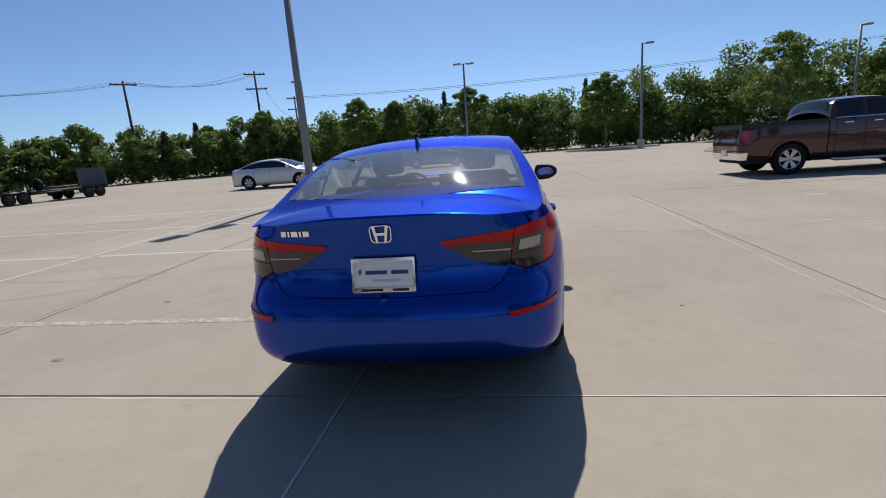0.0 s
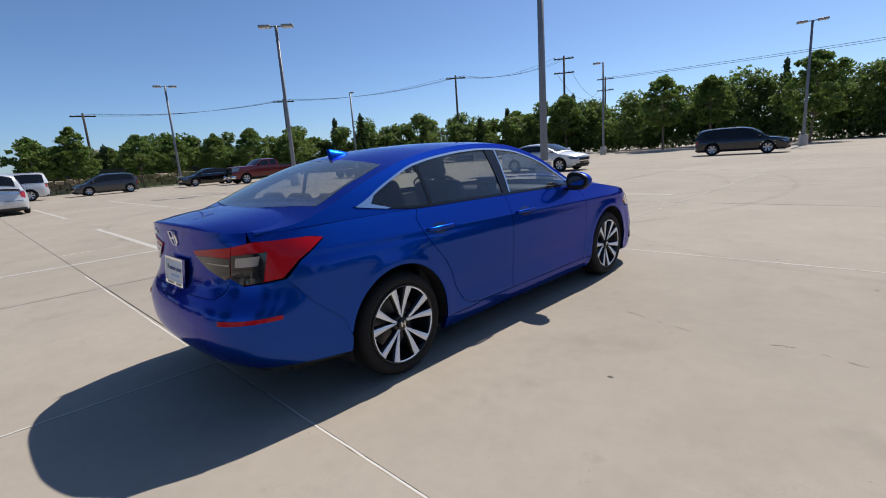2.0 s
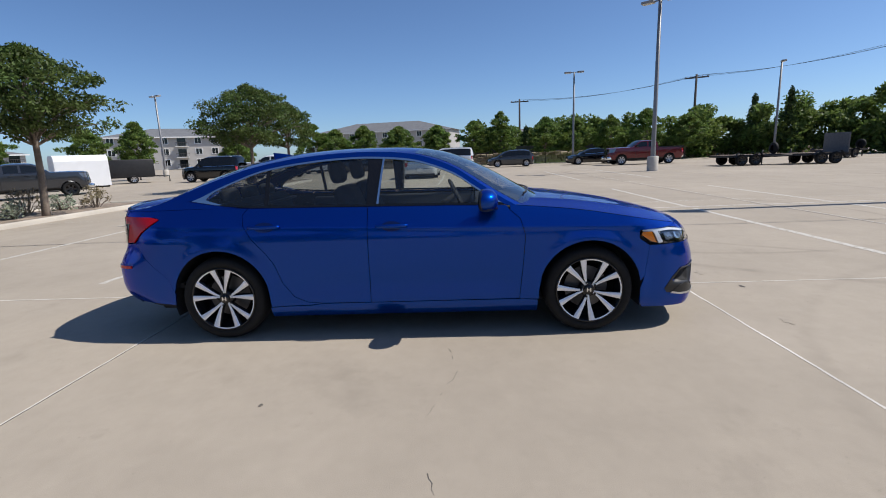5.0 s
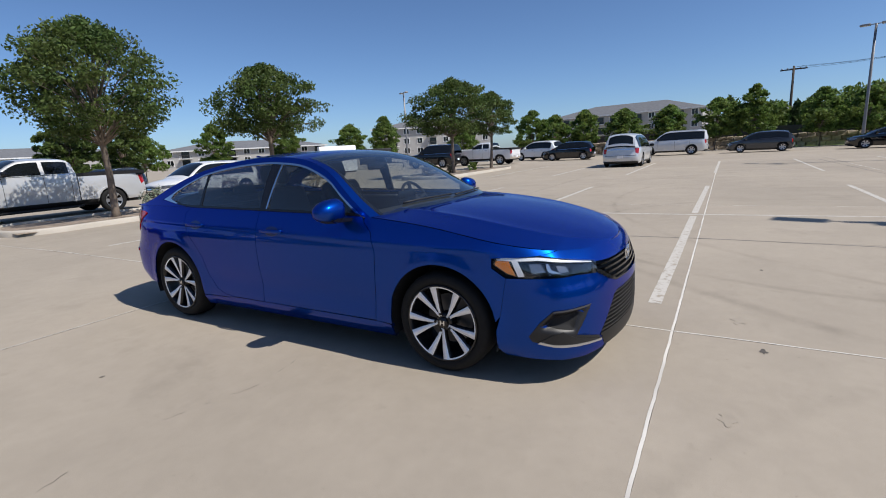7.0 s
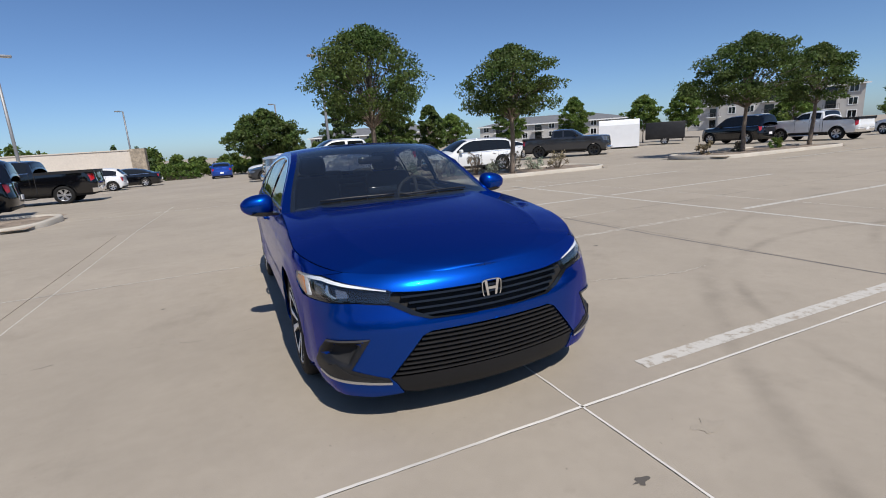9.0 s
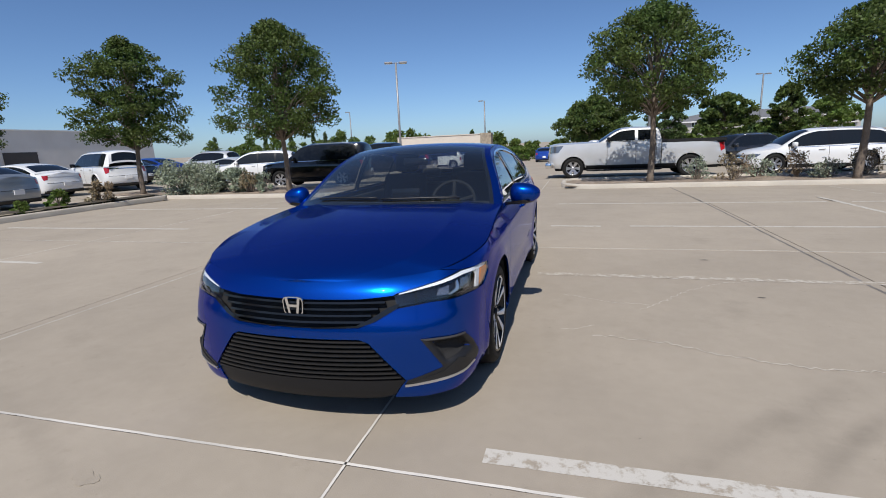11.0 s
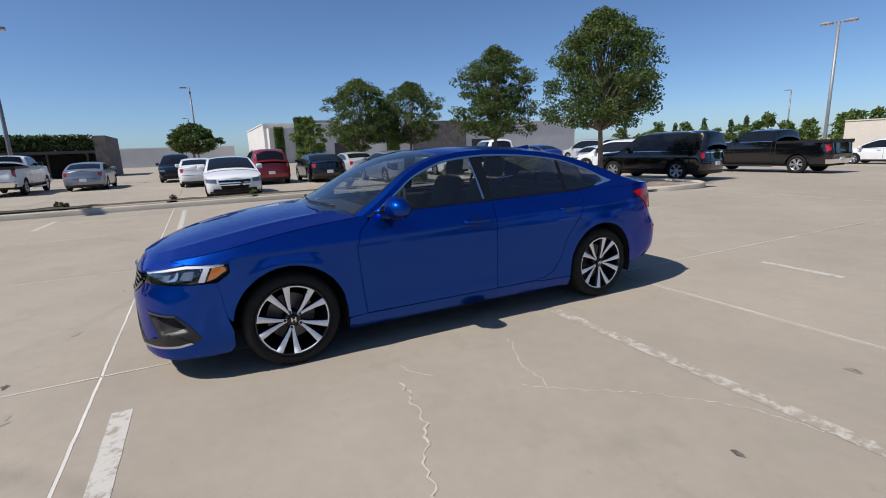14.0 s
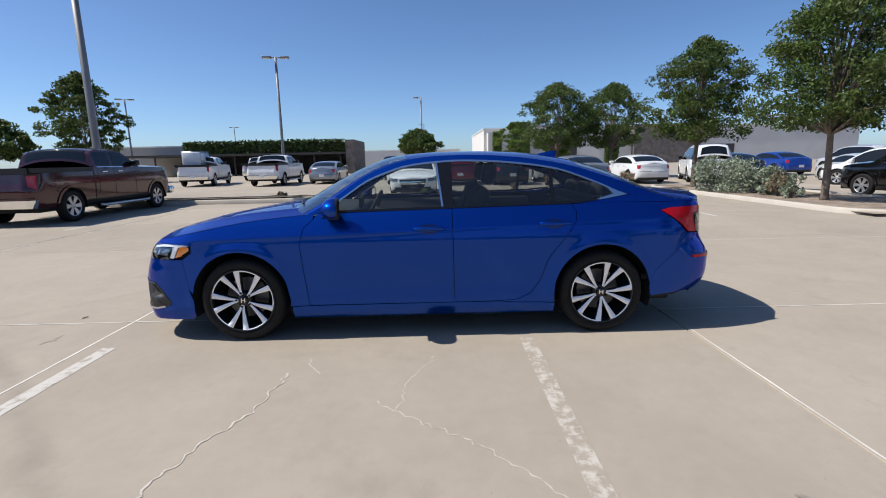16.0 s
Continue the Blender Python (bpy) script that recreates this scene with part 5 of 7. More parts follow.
# ---- planting strips ----
def round_poly(x0, x1, y0, y1, r, n=6):
    return (arc(x1 - r, y1 - r, r, 0, 90, n) + arc(x0 + r, y1 - r, r, 90, 180, n) + arc(x0 + r, y0 + r, r, 180, 270, n) + arc(x1 - r, y0 + r, r, 270, 360, n))


def island(x0, x1, y0, y1, r, label, fill=MULCH, soil=0.09):
    """A kerbed bed: raised kerb ring with rounded top and a filled middle."""
    bed = thing("planting_island", pose(0, 0, lot_z((x0 + x1) / 2, (y0 + y1) / 2)), label, "island", "", "structure")
    outer, inner = round_poly(x0, x1, y0, y1, r), round_poly(x0 + 0.15, x1 - 0.15, y0 + 0.15, y1 - 0.15, max(r - 0.15, 0.05))
    bm = bmesh.new()
    rows = []
    for (ox, oy), (ix, iy) in zip(outer, inner):
        d = Vector((ix - ox, iy - oy)) * 0.2
        rows.append([bm.verts.new(v) for v in ((ox, oy, -0.006), (ox + d.x * 0.3, oy + d.y * 0.3, 0.12), (ox + d.x, oy + d.y, 0.15), (ix, iy, 0.15), (ix, iy, 0.05))])
    for i in range(len(rows)):
        a, b = rows[i], rows[(i + 1) % len(rows)]
        for j in range(4):
            bm.faces.new((a[j], b[j], b[j + 1], a[j + 1]))
    bmesh.ops.recalc_face_normals(bm, faces=bm.faces)
    part("kerb", bm, KERB, bed)
    bm = bmesh.new()
    n = max(2, int((x1 - x0) / 0.5))
    m = max(2, int((y1 - y0) / 0.5))
    r2 = random.Random(int(x0 * 7 + y0))
    g = [[bm.verts.new((x0 + 0.14 + (x1 - x0 - 0.28) * i / n, y0 + 0.14 + (y1 - y0 - 0.28) * j / m, soil + (r2.uniform(0, 0.05) if 0 < i < n and 0 < j < m else 0))) for j in range(m + 1)] for i in range(n + 1)]
    for i in range(n):
        for j in range(m):
            bm.faces.new((g[i][j], g[i + 1][j], g[i + 1][j + 1], g[i][j + 1]))
    part("bed_fill", bm, fill, bed)
    return bed


island(-13.2, -0.9, -13.6, -10.7, 1.0, "kerbed planting bed with brown mulch and trees")
island(-26.5, -17.2, -12.2, -8.9, 1.2, "kerbed planting bed with brown mulch and trees")
island(5.4, 17.0, -12.9, -9.3, 1.3, "kerbed planting bed with brown mulch and shrubs")
island(12.0, 12.95, -9.0, 26.0, 0.3, "narrow kerbed strip with weeds between stall rows", DARK_SOIL, 0.2)
island(-38.0, -24.0, 49.0, 52.0, 1.0, "kerbed bed with dark mulch below trees")
island(-19.5, -10.0, 45.2, 48.6, 1.0, "kerbed bed with dark mulch below trees")
island(6.5, 15.5, 45.0, 48.4, 1.0, "kerbed bed with dark mulch below trees")
island(19.0, 32.0, 43.6, 47.0, 1.0, "kerbed bed with dark mulch below trees")


# ---- lamps and poles ----
GALV = mat("pole_steel", (0.22, 0.22, 0.225), 0.5, 0.4, noise_amt=0.08, noise_scale=4)
LAMP_HEAD = mat("lamp_head_paint", (0.25, 0.25, 0.26), 0.5, 0.2)
LAMP_LENS = mat("lamp_lens", (0.7, 0.7, 0.68), 0.3)
PEDESTAL = mat("pedestal_concrete", (0.46, 0.43, 0.38), 0.9, noise_amt=0.12, noise_scale=3, fine=0.08, fine_scale=50, bump=0.3, bump_scale=80)
WOOD_POLE = mat("pole_timber", (0.07, 0.055, 0.045), 0.9, noise_amt=0.25, noise_scale=3, bump=0.5, bump_scale=20)
WIRE = mat("wire", (0.05, 0.05, 0.055), 0.6)


def lamp_post(x, y, heads=1, turn=0.0, h=9.0, base=True):
    lp = thing("street_lamp", pose(x, y, lot_z(x, y), 0, 0, turn), "grey steel parking lot lamp on round concrete base" if base else "tall grey steel parking lot lamp", "lamp post", "lot lamps")
    if base:
        bm = lathe(bmesh.new(), [(0.0005, 0.8), (0.27, 0.8), (0.295, 0.775), (0.3, 0.0)], 28, "z")
        part("pedestal", bm, PEDESTAL, lp, "round concrete pedestal")
        part("base_plate", solid(-0.19, 0.19, -0.19, 0.19, 0.8, 0.83, 0.01), GALV, lp)
    bm = bmesh.new()
    prof = [(0.11, 0.8), (0.095, 3.0), (0.075, h - 0.1)]
    rings = [[bm.verts.new((sx * r, sy * r, z)) for sx, sy in ((1, 0.7), (0.7, 1), (-0.7, 1), (-1, 0.7), (-1, -0.7), (-0.7, -1), (0.7, -1), (1, -0.7))] for r, z in prof]
    for a, b in zip(rings, rings[1:]):
        for j in range(8):
            bm.faces.new((a[j], a[(j + 1) % 8], b[(j + 1) % 8], b[j]))
    bm.faces.new(rings[-1])
    part("pole", bm, GALV, lp)
    for s in ((1,) if heads == 1 else (1, -1)):
        part("arm", solid(min(0, s * 0.35), max(0, s * 0.35), -0.03, 0.03, h - 0.16, h - 0.1), GALV, lp)
        a, b = sorted((s * 0.3, s * 0.95))
        hd = part("lamp_head", solid(a, b, -0.2, 0.2, h - 0.19, h - 0.05, 0.03), LAMP_HEAD, lp)
        part("lens", solid(a + 0.06, b - 0.06, -0.15, 0.15, h - 0.2, h - 0.188), LAMP_LENS, hd, smooth=False)
    return lp


for x, y, n, turn in ((-23.2, 11.2, 2, 50), (-6.15, 11.35, 2, 77), (-46.0, 12.0, 2, 75), (-45.2, 31.6, 1, -20), (-3.1, 42.6, 2, 10), (12.5, 41.2, 1, 0), (30.4, 42.7, 1, 10), (-19.6, 43.6, 1, 200),
                      (-49.8, -33.4, 2, 60), (13.5, -36.0, 2, 20), (32.2, 11.3, 2, 100), (56.3, 1.5, 1, 90), (52.9, 35.4, 2, 120), (-6.6, -35.0, 2, 15), (12.2, 11.3, 2, 0), (98.5, 41.8, 2, 110),
                      (101.0, 2.2, 1, 90), (12.5, -72.0, 1, 30), (-6.2, -68.0, 1, 30), (-24.2, -68.0, 2, 20), (43.3, -88.0, 1, 0)):
    lamp_post(x, y, n, turn)

POLES = [(-66.0, 9.0, 8.6), (-53.5, 27.5, 9.2), (-40.0, 44.5, 10.9), (-29.6, 53.5, 12.2), (-33.0, 72.0, 11.3)]


def utility_pole(x, y, h, turn, arms):
    up = thing("utility_pole", pose(x, y, 0, 0, 0, turn), "dark weathered timber utility pole with crossarms", "utility pole", "utility poles")
    part("pole", tube(bmesh.new(), [(0, 0, 0), (0, 0, h)], [0.17, 0.11], 10), WOOD_POLE, up)
    for k in range(arms):
        z = h - 0.35 - 1.7 * k
        arm = part("crossarm", solid(-1.25, 1.25, 0.1, 0.22, z - 0.07, z + 0.07, 0.01), WOOD_POLE, up)
        for sx in (-1.1, -0.6, 0.6, 1.1):
            part("insulator", lathe(bmesh.new(), [(0.05, z + 0.07), (0.06, z + 0.14), (0.02, z + 0.2)], 8, "z", 0, Matrix.Translation((sx, 0.16, 0))), LAMP_HEAD, arm)
    return up


for (x, y, h), turn, arms in zip(POLES, (-20, -30, -35, -20, 60), (1, 1, 1, 2, 2)):
    utility_pole(x, y, h, math.degrees(math.atan2(-x, y)), arms)


def cable(name, a, b, sag, r=0.018):
    pts = [Vector(a).lerp(Vector(b), i / 14) - Vector((0, 0, 4 * sag * (i / 14) * (1 - i / 14))) for i in range(15)]
    tagged(part(name, tube(bmesh.new(), pts, r, 4, cap=False), WIRE), "thin dark overhead wire between poles", "wire", "overhead wires")


for (p, q, s) in ((POLES[0], POLES[1], 0.7), (POLES[1], POLES[2], 0.8), (POLES[2], POLES[3], 1.0)):
    for o in (-1.1, 0.4, 1.1):
        cable("power_line", (p[0] + o * 0.8, p[1] + o * 0.5, p[2] - 0.15), (q[0] + o * 0.8, q[1] + o * 0.5, q[2] - 0.15), s)
for o in (-1.0, 1.0):
    cable("power_line", (POLES[3][0] + o, POLES[3][1], POLES[3][2] - 2.0), (POLES[4][0] + o, POLES[4][1], POLES[4][2] - 1.9), 2.2)
    cable("power_line", (POLES[4][0], POLES[4][1] + o, POLES[4][2] - 0.3), (75.0, 78.0 + o, 14.0), 1.6, 0.03)


# ---- trees ----
def leaf_mat(name, base, trans=0.35):
    m = bpy.data.materials.new(name)
    m.use_nodes = True
    t, n = m.node_tree, m.node_tree.nodes
    p = n["Principled BSDF"]
    p.inputs["Roughness"].default_value = 0.55
    p.inputs["Specular IOR Level"].default_value = 0.3
    g = n.new("ShaderNodeNewGeometry")
    mr = n.new("ShaderNodeMapRange")
    mr.inputs[3].default_value, mr.inputs[4].default_value = 0.55, 1.5
    t.links.new(g.outputs["Random Per Island"], mr.inputs[0])
    tx = n.new("ShaderNodeTexNoise")
    tx.inputs["Scale"].default_value = 0.9
    t.links.new(g.outputs["Position"], tx.inputs["Vector"])
    hs = n.new("ShaderNodeHueSaturation")
    hs.inputs["Color"].default_value = (*base, 1)
    hm = n.new("ShaderNodeMapRange")
    hm.inputs[1].default_value, hm.inputs[2].default_value, hm.inputs[3].default_value, hm.inputs[4].default_value = 0.3, 0.7, 0.475, 0.515
    t.links.new(tx.outputs[0], hm.inputs[0])
    t.links.new(hm.outputs[0], hs.inputs["Hue"])
    t.links.new(mr.outputs[0], hs.inputs["Value"])
    t.links.new(hs.outputs[0], p.inputs["Base Color"])
    tl = n.new("ShaderNodeBsdfTranslucent")
    t.links.new(hs.outputs[0], tl.inputs[0])
    mx = n.new("ShaderNodeMixShader")
    mx.inputs[0].default_value = trans
    t.links.new(p.outputs[0], mx.inputs[1])
    t.links.new(tl.outputs[0], mx.inputs[2])
    t.links.new(mx.outputs[0], n["Material Output"].inputs[0])
    return m


LEAF_OAK = leaf_mat("oak_leaf", (0.075, 0.115, 0.028))
LEAF_LIGHT = leaf_mat("light_leaf", (0.13, 0.2, 0.045), 0.48)
LEAF_CEDAR = leaf_mat("cedar_leaf", (0.055, 0.09, 0.028), 0.2)
LEAF_WOODS = leaf_mat("woods_leaf", (0.125, 0.185, 0.045), 0.5)
LEAF_SAGE = leaf_mat("sage_leaf", (0.25, 0.29, 0.21), 0.2)
LEAF_DRY = leaf_mat("dry_leaf", (0.26, 0.21, 0.13), 0.3)
BARK = mat("bark", (0.17, 0.135, 0.105), 0.95, noise_amt=0.3, noise_scale=6, fine=0.25, fine_scale=50, bump=0.8, bump_scale=40)


def leaf_cloud(name, blobs, per, size, material, parent=None, seed=1, up=0.0, shell=0.5, stretch=1.8, along=None):
    """Many small leaf blades scattered through uneven blobs (x, y, z, rx, ry, rz)."""
    rg = np.random.default_rng(seed)
    blobs = np.array(blobs, float)
    n = len(blobs) * per
    b = np.repeat(blobs, per, axis=0)
    d = rg.normal(size=(n, 3))
    d /= np.linalg.norm(d, axis=1)[:, None]
    r = rg.uniform(shell, 1.08, n) ** 0.7
    c = b[:, :3] + d * r[:, None] * b[:, 3:]
    a = rg.normal(size=(n, 3))
    a[:, 2] += up
    a /= np.linalg.norm(a, axis=1)[:, None]
    q = np.cross(a, rg.normal(size=(n, 3)))
    q /= np.linalg.norm(q, axis=1)[:, None]
    s = size * rg.uniform(0.6, 1.35, n)[:, None]
    v = np.stack([c - a * s * stretch / 2, c + q * s * 0.42, c + a * s * stretch / 2, c - q * s * 0.42], 1).reshape(-1, 3)
    me = bpy.data.meshes.new(name)
    me.from_pydata(v.tolist(), [], np.arange(4 * n).reshape(-1, 4).tolist())
    me.materials.append(material)
    ob = new(name, me)
    ob.parent = parent
    return ob


def tree(x, y, h, w, bottom, seed, leaves=LEAF_OAK, trunk=0.1, dense=1.0, leaf=0.1, lean=0.0, clumps=64, label="", per=70, pointed=0.0):
    """A young lot tree: tapered trunk, limbs to every clump, and a ragged crown of single leaves."""
    rnd = random.Random(seed)
    t = thing("tree", pose(x, y, 0.05 + lot_z(x, y), 0, 0, rnd.uniform(0, 360)), label or "broadleaf tree with dark green crown in the bed", "tree", "lot trees")
    fork = bottom * 0.95
    bend = rnd.uniform(-0.12, 0.12) + lean
    part("trunk", tube(bmesh.new(), [(0, 0, -0.1), (0.01, 0, 0.25), (bend * 0.5, 0.03, fork * 0.6), (bend, 0, fork), (bend * 1.3, 0, fork + (h - fork) * 0.45)], [trunk * 1.35, trunk, trunk * 0.85, trunk * 0.75, trunk * 0.35], 10), BARK, t)
    blobs = []
    ch = h - bottom
    lobes = [rnd.uniform(0, math.tau) for _ in range(4)]
    while len(blobs) < clumps:
        k = rnd.uniform(0, 1)
        a = rnd.uniform(0, math.tau)
        prof = (math.sin(math.pi * min(1, (k * 0.88 + 0.14))) ** 0.6) * (1 - pointed * k)
        edge = 1 + 0.16 * math.sin(2 * a + lobes[0]) + 0.12 * math.sin(5 * a + lobes[1] + 4 * k) + 0.1 * math.sin(9 * k + lobes[2])
        r = rnd.uniform(0.12, 1.0) ** 0.5 * w / 2 * prof * edge * 0.9
        s = rnd.uniform(0.14, 0.3) * w / 4.3 + 0.05
        blobs.append((bend + r * math.cos(a), r * math.sin(a), bottom + s * 0.6 + (ch - 1.3 * s) * k, s * rnd.uniform(1.0, 1.5), s * rnd.uniform(1.0, 1.5), s * rnd.uniform(0.6, 0.85)))
    bm = bmesh.new()
    for b in blobs[::4]:
        z0 = fork + min(0.75, max(0, (b[2] - bottom) / ch - 0.25)) * (h - fork) * 0.5
        p0 = Vector((bend, 0, z0))
        p2 = Vector(b[:3])
        p1 = p0.lerp(p2, 0.5) + Vector((0, 0, 0.12 * (p2 - p0).length))
        tube(bm, [p0, p1, p2], [trunk * 0.3, trunk * 0.17, 0.008], 5, cap=False)
    part("branchwork", bm, BARK, t)
    leaf_cloud("crown", blobs, int(per * dense), leaf, leaves, t, seed, shell=0.25)
    return t


OAK_LABEL = "live oak with dense dark green crown in a planting bed"
tree(-3.6, -11.9, 5.3, 4.7, 2.1, 3, label=OAK_LABEL, clumps=260, per=100, leaf=0.06)
tree(-8.8, -11.4, 4.7, 3.9, 2.1, 8, label=OAK_LABEL, clumps=210, per=95, leaf=0.06)
tree(-20.6, -10.4, 5.2, 5.2, 2.1, 12, label=OAK_LABEL, clumps=220, per=90, leaf=0.075)
tree(-25.3, -10.2, 4.8, 4.0, 2.1, 15, label=OAK_LABEL, clumps=140, per=80, leaf=0.08)
tree(8.5, -10.75, 5.8, 4.8, 1.9, 21, label=OAK_LABEL, clumps=330, per=105, leaf=0.058, pointed=0.3)
tree(14.8, -10.5, 5.8, 4.2, 1.8, 22, label=OAK_LABEL, clumps=260, per=100, leaf=0.062, pointed=0.2)
tree(26.4, -7.8, 5.9, 5.4, 1.8, 31, label=OAK_LABEL, clumps=220, per=90, leaf=0.08)
tree(26.7, -11.4, 5.9, 5.3, 1.8, 32, label=OAK_LABEL, clumps=200, per=90, leaf=0.08)
tree(31.0, -9.0, 3.8, 2.6, 1.4, 33, LEAF_LIGHT, 0.05, label="small leafy young tree near the parked cars", clumps=70)
tree(36.0, -6.5, 4.2, 3.0, 1.0, 35, LEAF_LIGHT, 0.05, label="small leafy young tree near the building", clumps=80)
tree(53.0, 1.8, 5.0, 6.0, 1.8, 36, label="round-crowned dark tree near the white building", clumps=170, leaf=0.16)
tree(34.5, 27.5, 8.6, 5.6, 2.0, 41, label="large full tree behind the parked pickups", clumps=240, leaf=0.13)
tree(33.5, 34.0, 5.5, 6.0, 1.8, 42, label="broad dark tree at the edge of the lot", clumps=150, leaf=0.16)
tree(-3.4, -54.0, 7.0, 8.6, 1.6, 43, label="wide dark oak at the far end of the lot", clumps=240, leaf=0.2)
tree(-8.5, -40.0, 6.4, 4.2, 1.2, 44, LEAF_CEDAR, label="dark upright tree at the far end of the lot", clumps=140, leaf=0.15, pointed=0.5)
tree(-10.5, -31.0, 4.3, 3.6, 1.6, 45, label="small dark tree beyond the pickup", clumps=110, leaf=0.14)
tree(-15.0, -34.0, 4.9, 3.0, 1.3, 46, label="small dark tree beyond the white car", clumps=110, leaf=0.14)
for k, (x, y, h) in enumerate(((-34, -38.6, 5.2), (-38.7, -33.4, 4.8), (-40.9, -30.4, 5.4), (-45, -22.5, 4.6), (-48.3, -15.6, 5.1), (-48.9, -13.2, 4.5), (-49.5, -10.2, 4.8), (-50.3, -6.4, 4.6), (-50.8, -2.0, 4.6),
                               (-50.8, 1.9, 4.9), (-50.7, 5.0, 5.8), (-50.1, 9.9, 5.0), (-49.8, 12.9, 4.7), (-48.9, 16.6, 4.8), (-48.2, 20.2, 5.3), (-47.5, 24.0, 4.6), (-29.0, -44.0, 5.4), (-22.0, -44.5, 4.6))):
    tree(x, y, h, 4.2 + (k * 37 % 10) * 0.12, 1.1, 60 + k, LEAF_LIGHT, 0.06, label="light green young tree along the lot edge", clumps=130, leaf=0.13, per=80, pointed=0.35)
for k, (x, y, h, w) in enumerate(((-35.0, 50.5, 6.0, 4.4), (-28.0, 51.0, 7.2, 5.0), (-15.0, 47.0, 7.2, 5.0), (-12.0, 51.5, 7.0, 4.6), (-3.6, 50.0, 7.6, 5.4), (10.5, 46.5, 7.4, 5.0), (26.0, 45.3, 9.4, 8.4), (38.0, 47.0, 8.5, 6.5))):
    tree(x, y, h, w, 2.3, 90 + k, LEAF_LIGHT, 0.1, label="light green tree in a bed before the woods", clumps=140, leaf=0.17, per=70)


def woods(name, line, heights, depth, spacing, seed, label, leaf=0.25, per=190, mats=(LEAF_WOODS, LEAF_CEDAR)):
    """A far belt of trees grown together: crowns of many leaves over dark undergrowth."""
    rnd = random.Random(seed)
    blobs, spikes = [], []
    for (a, b), (h0, h1) in zip(zip(line, line[1:]), zip(heights, heights[1:])):
        n = max(1, int(math.dist(a, b) / spacing))
        for i in range(n):
            k = i / n
            for row in range(2):
                h = (h0 + (h1 - h0) * k) * rnd.uniform(0.72, 1.08)
                x, y = a[0] + (b[0] - a[0]) * k, a[1] + (b[1] - a[1]) * k
                d = Vector((b[1] - a[1], a[0] - b[0])).normalized()
                o = -d * (row * depth + rnd.uniform(0, depth))
                x, y = x + o.x + rnd.uniform(-1, 1), y + o.y + rnd.uniform(-1, 1)
                if rnd.random() < 0.12:
                    for q in range(6):
                        f = q / 5
                        rr = (1 - f) * h * 0.17 + 0.3
                        spikes.append((x, y, h * (0.15 + 0.78 * f), rr, rr, h * 0.12))
                else:
                    for q in range(7):
                        f = rnd.uniform(0.18, 0.95)
                        rr = h * rnd.uniform(0.13, 0.2)
                        e = h * 0.3 * math.sin(math.pi * min(f + 0.1, 1))
                        blobs.append((x + rnd.uniform(-e, e), y + rnd.uniform(-e, e), h * f * 0.95, rr * 1.15, rr * 1.15, rr * 0.8))
                blobs.append((x, y, 0.9, 1.6, 1.6, 0.95))
                blobs.append((x, y, h * 0.38, 1.5, 1.5, h * 0.25))
    blobs, spikes = ([(b[0], b[1], b[2] + lot_z(b[0], b[1])) + b[3:] for b in k] for k in (blobs, spikes))
    ob = leaf_cloud(name, blobs, per, leaf, mats[0], None, seed, shell=0.3)
    tagged(ob, label, "woods", "", "stuff")
    if spikes:
        ob = leaf_cloud("cedars", spikes, per, leaf * 0.8, mats[1], None, seed + 1, 1.0, 0.2)
        tagged(ob, "pointed dark cedars standing in the woods", "woods", "", "stuff")


NORTH = [(-66, 2), (-58, 24), (-47, 42), (-36, 55), (-20, 63), (0, 66), (16, 64), (30, 58), (46, 52)]
woods("woodland", NORTH[::-1], [5.2, 5.4, 6.2, 6.8, 7.8, 8.2, 8.6, 10.0, 9.4][::-1], 3.0, 1.75, 7, "dense mixed green woods behind the lot")
woods("hedgerow", [(9.5, -59), (2, -58.5), (-14, -59), (-26, -56)], [2.6, 2.8, 3.4, 3.0], 1.5, 1.7, 9, "dense shrubs and cedars at the lot's end", 0.3, 90)
woods("far_hedgerow", [(60, -66), (30, -72), (8, -64)], [4.2, 4.4, 4.0], 2.0, 2.6, 10, "far green trees above the low wall", 0.3, 70)
for pts in ([(-54, 26), (-44, 40), (-34, 52), (-31, 50.0), (-41, 38), (-50, 24.5)], [(-56, 4), (-54, 26), (-50, 24.5), (-52.5, 3)]):
    flat("grass_verge", pts, GRASS, 0.012, "mown green grass strip before the woods", "grass")


def shrub(x, y, w, h, material, seed, label, leaf=0.05, n=26, per=160):
    rnd = random.Random(seed)
    s = thing("shrub", pose(x, y, 0.1 + lot_z(x, y)), label, "shrub", "bed shrubs")
    blobs = []
    for _ in range(n):
        a, r, k = rnd.uniform(0, math.tau), rnd.uniform(0, 1) ** 0.5 * w / 2, rnd.uniform(0.1, 0.95)
        r *= 1 - 0.45 * k * k
        blobs.append((r * math.cos(a), r * math.sin(a) * 0.8, h * k * 0.85, w * 0.13, w * 0.13, h * 0.15))
    bm = bmesh.new()
    for b in blobs:
        tube(bm, [(b[0] * 0.15, b[1] * 0.15, -0.05), (b[0] * 0.6, b[1] * 0.6, b[2] * 0.6), b[:3]], [0.012, 0.009, 0.004], 4, cap=False)
    part("stem", bm, BARK, s)
    leaf_cloud("foliage", blobs, per, leaf, material, s, seed, 0.6, 0.2)
    return s


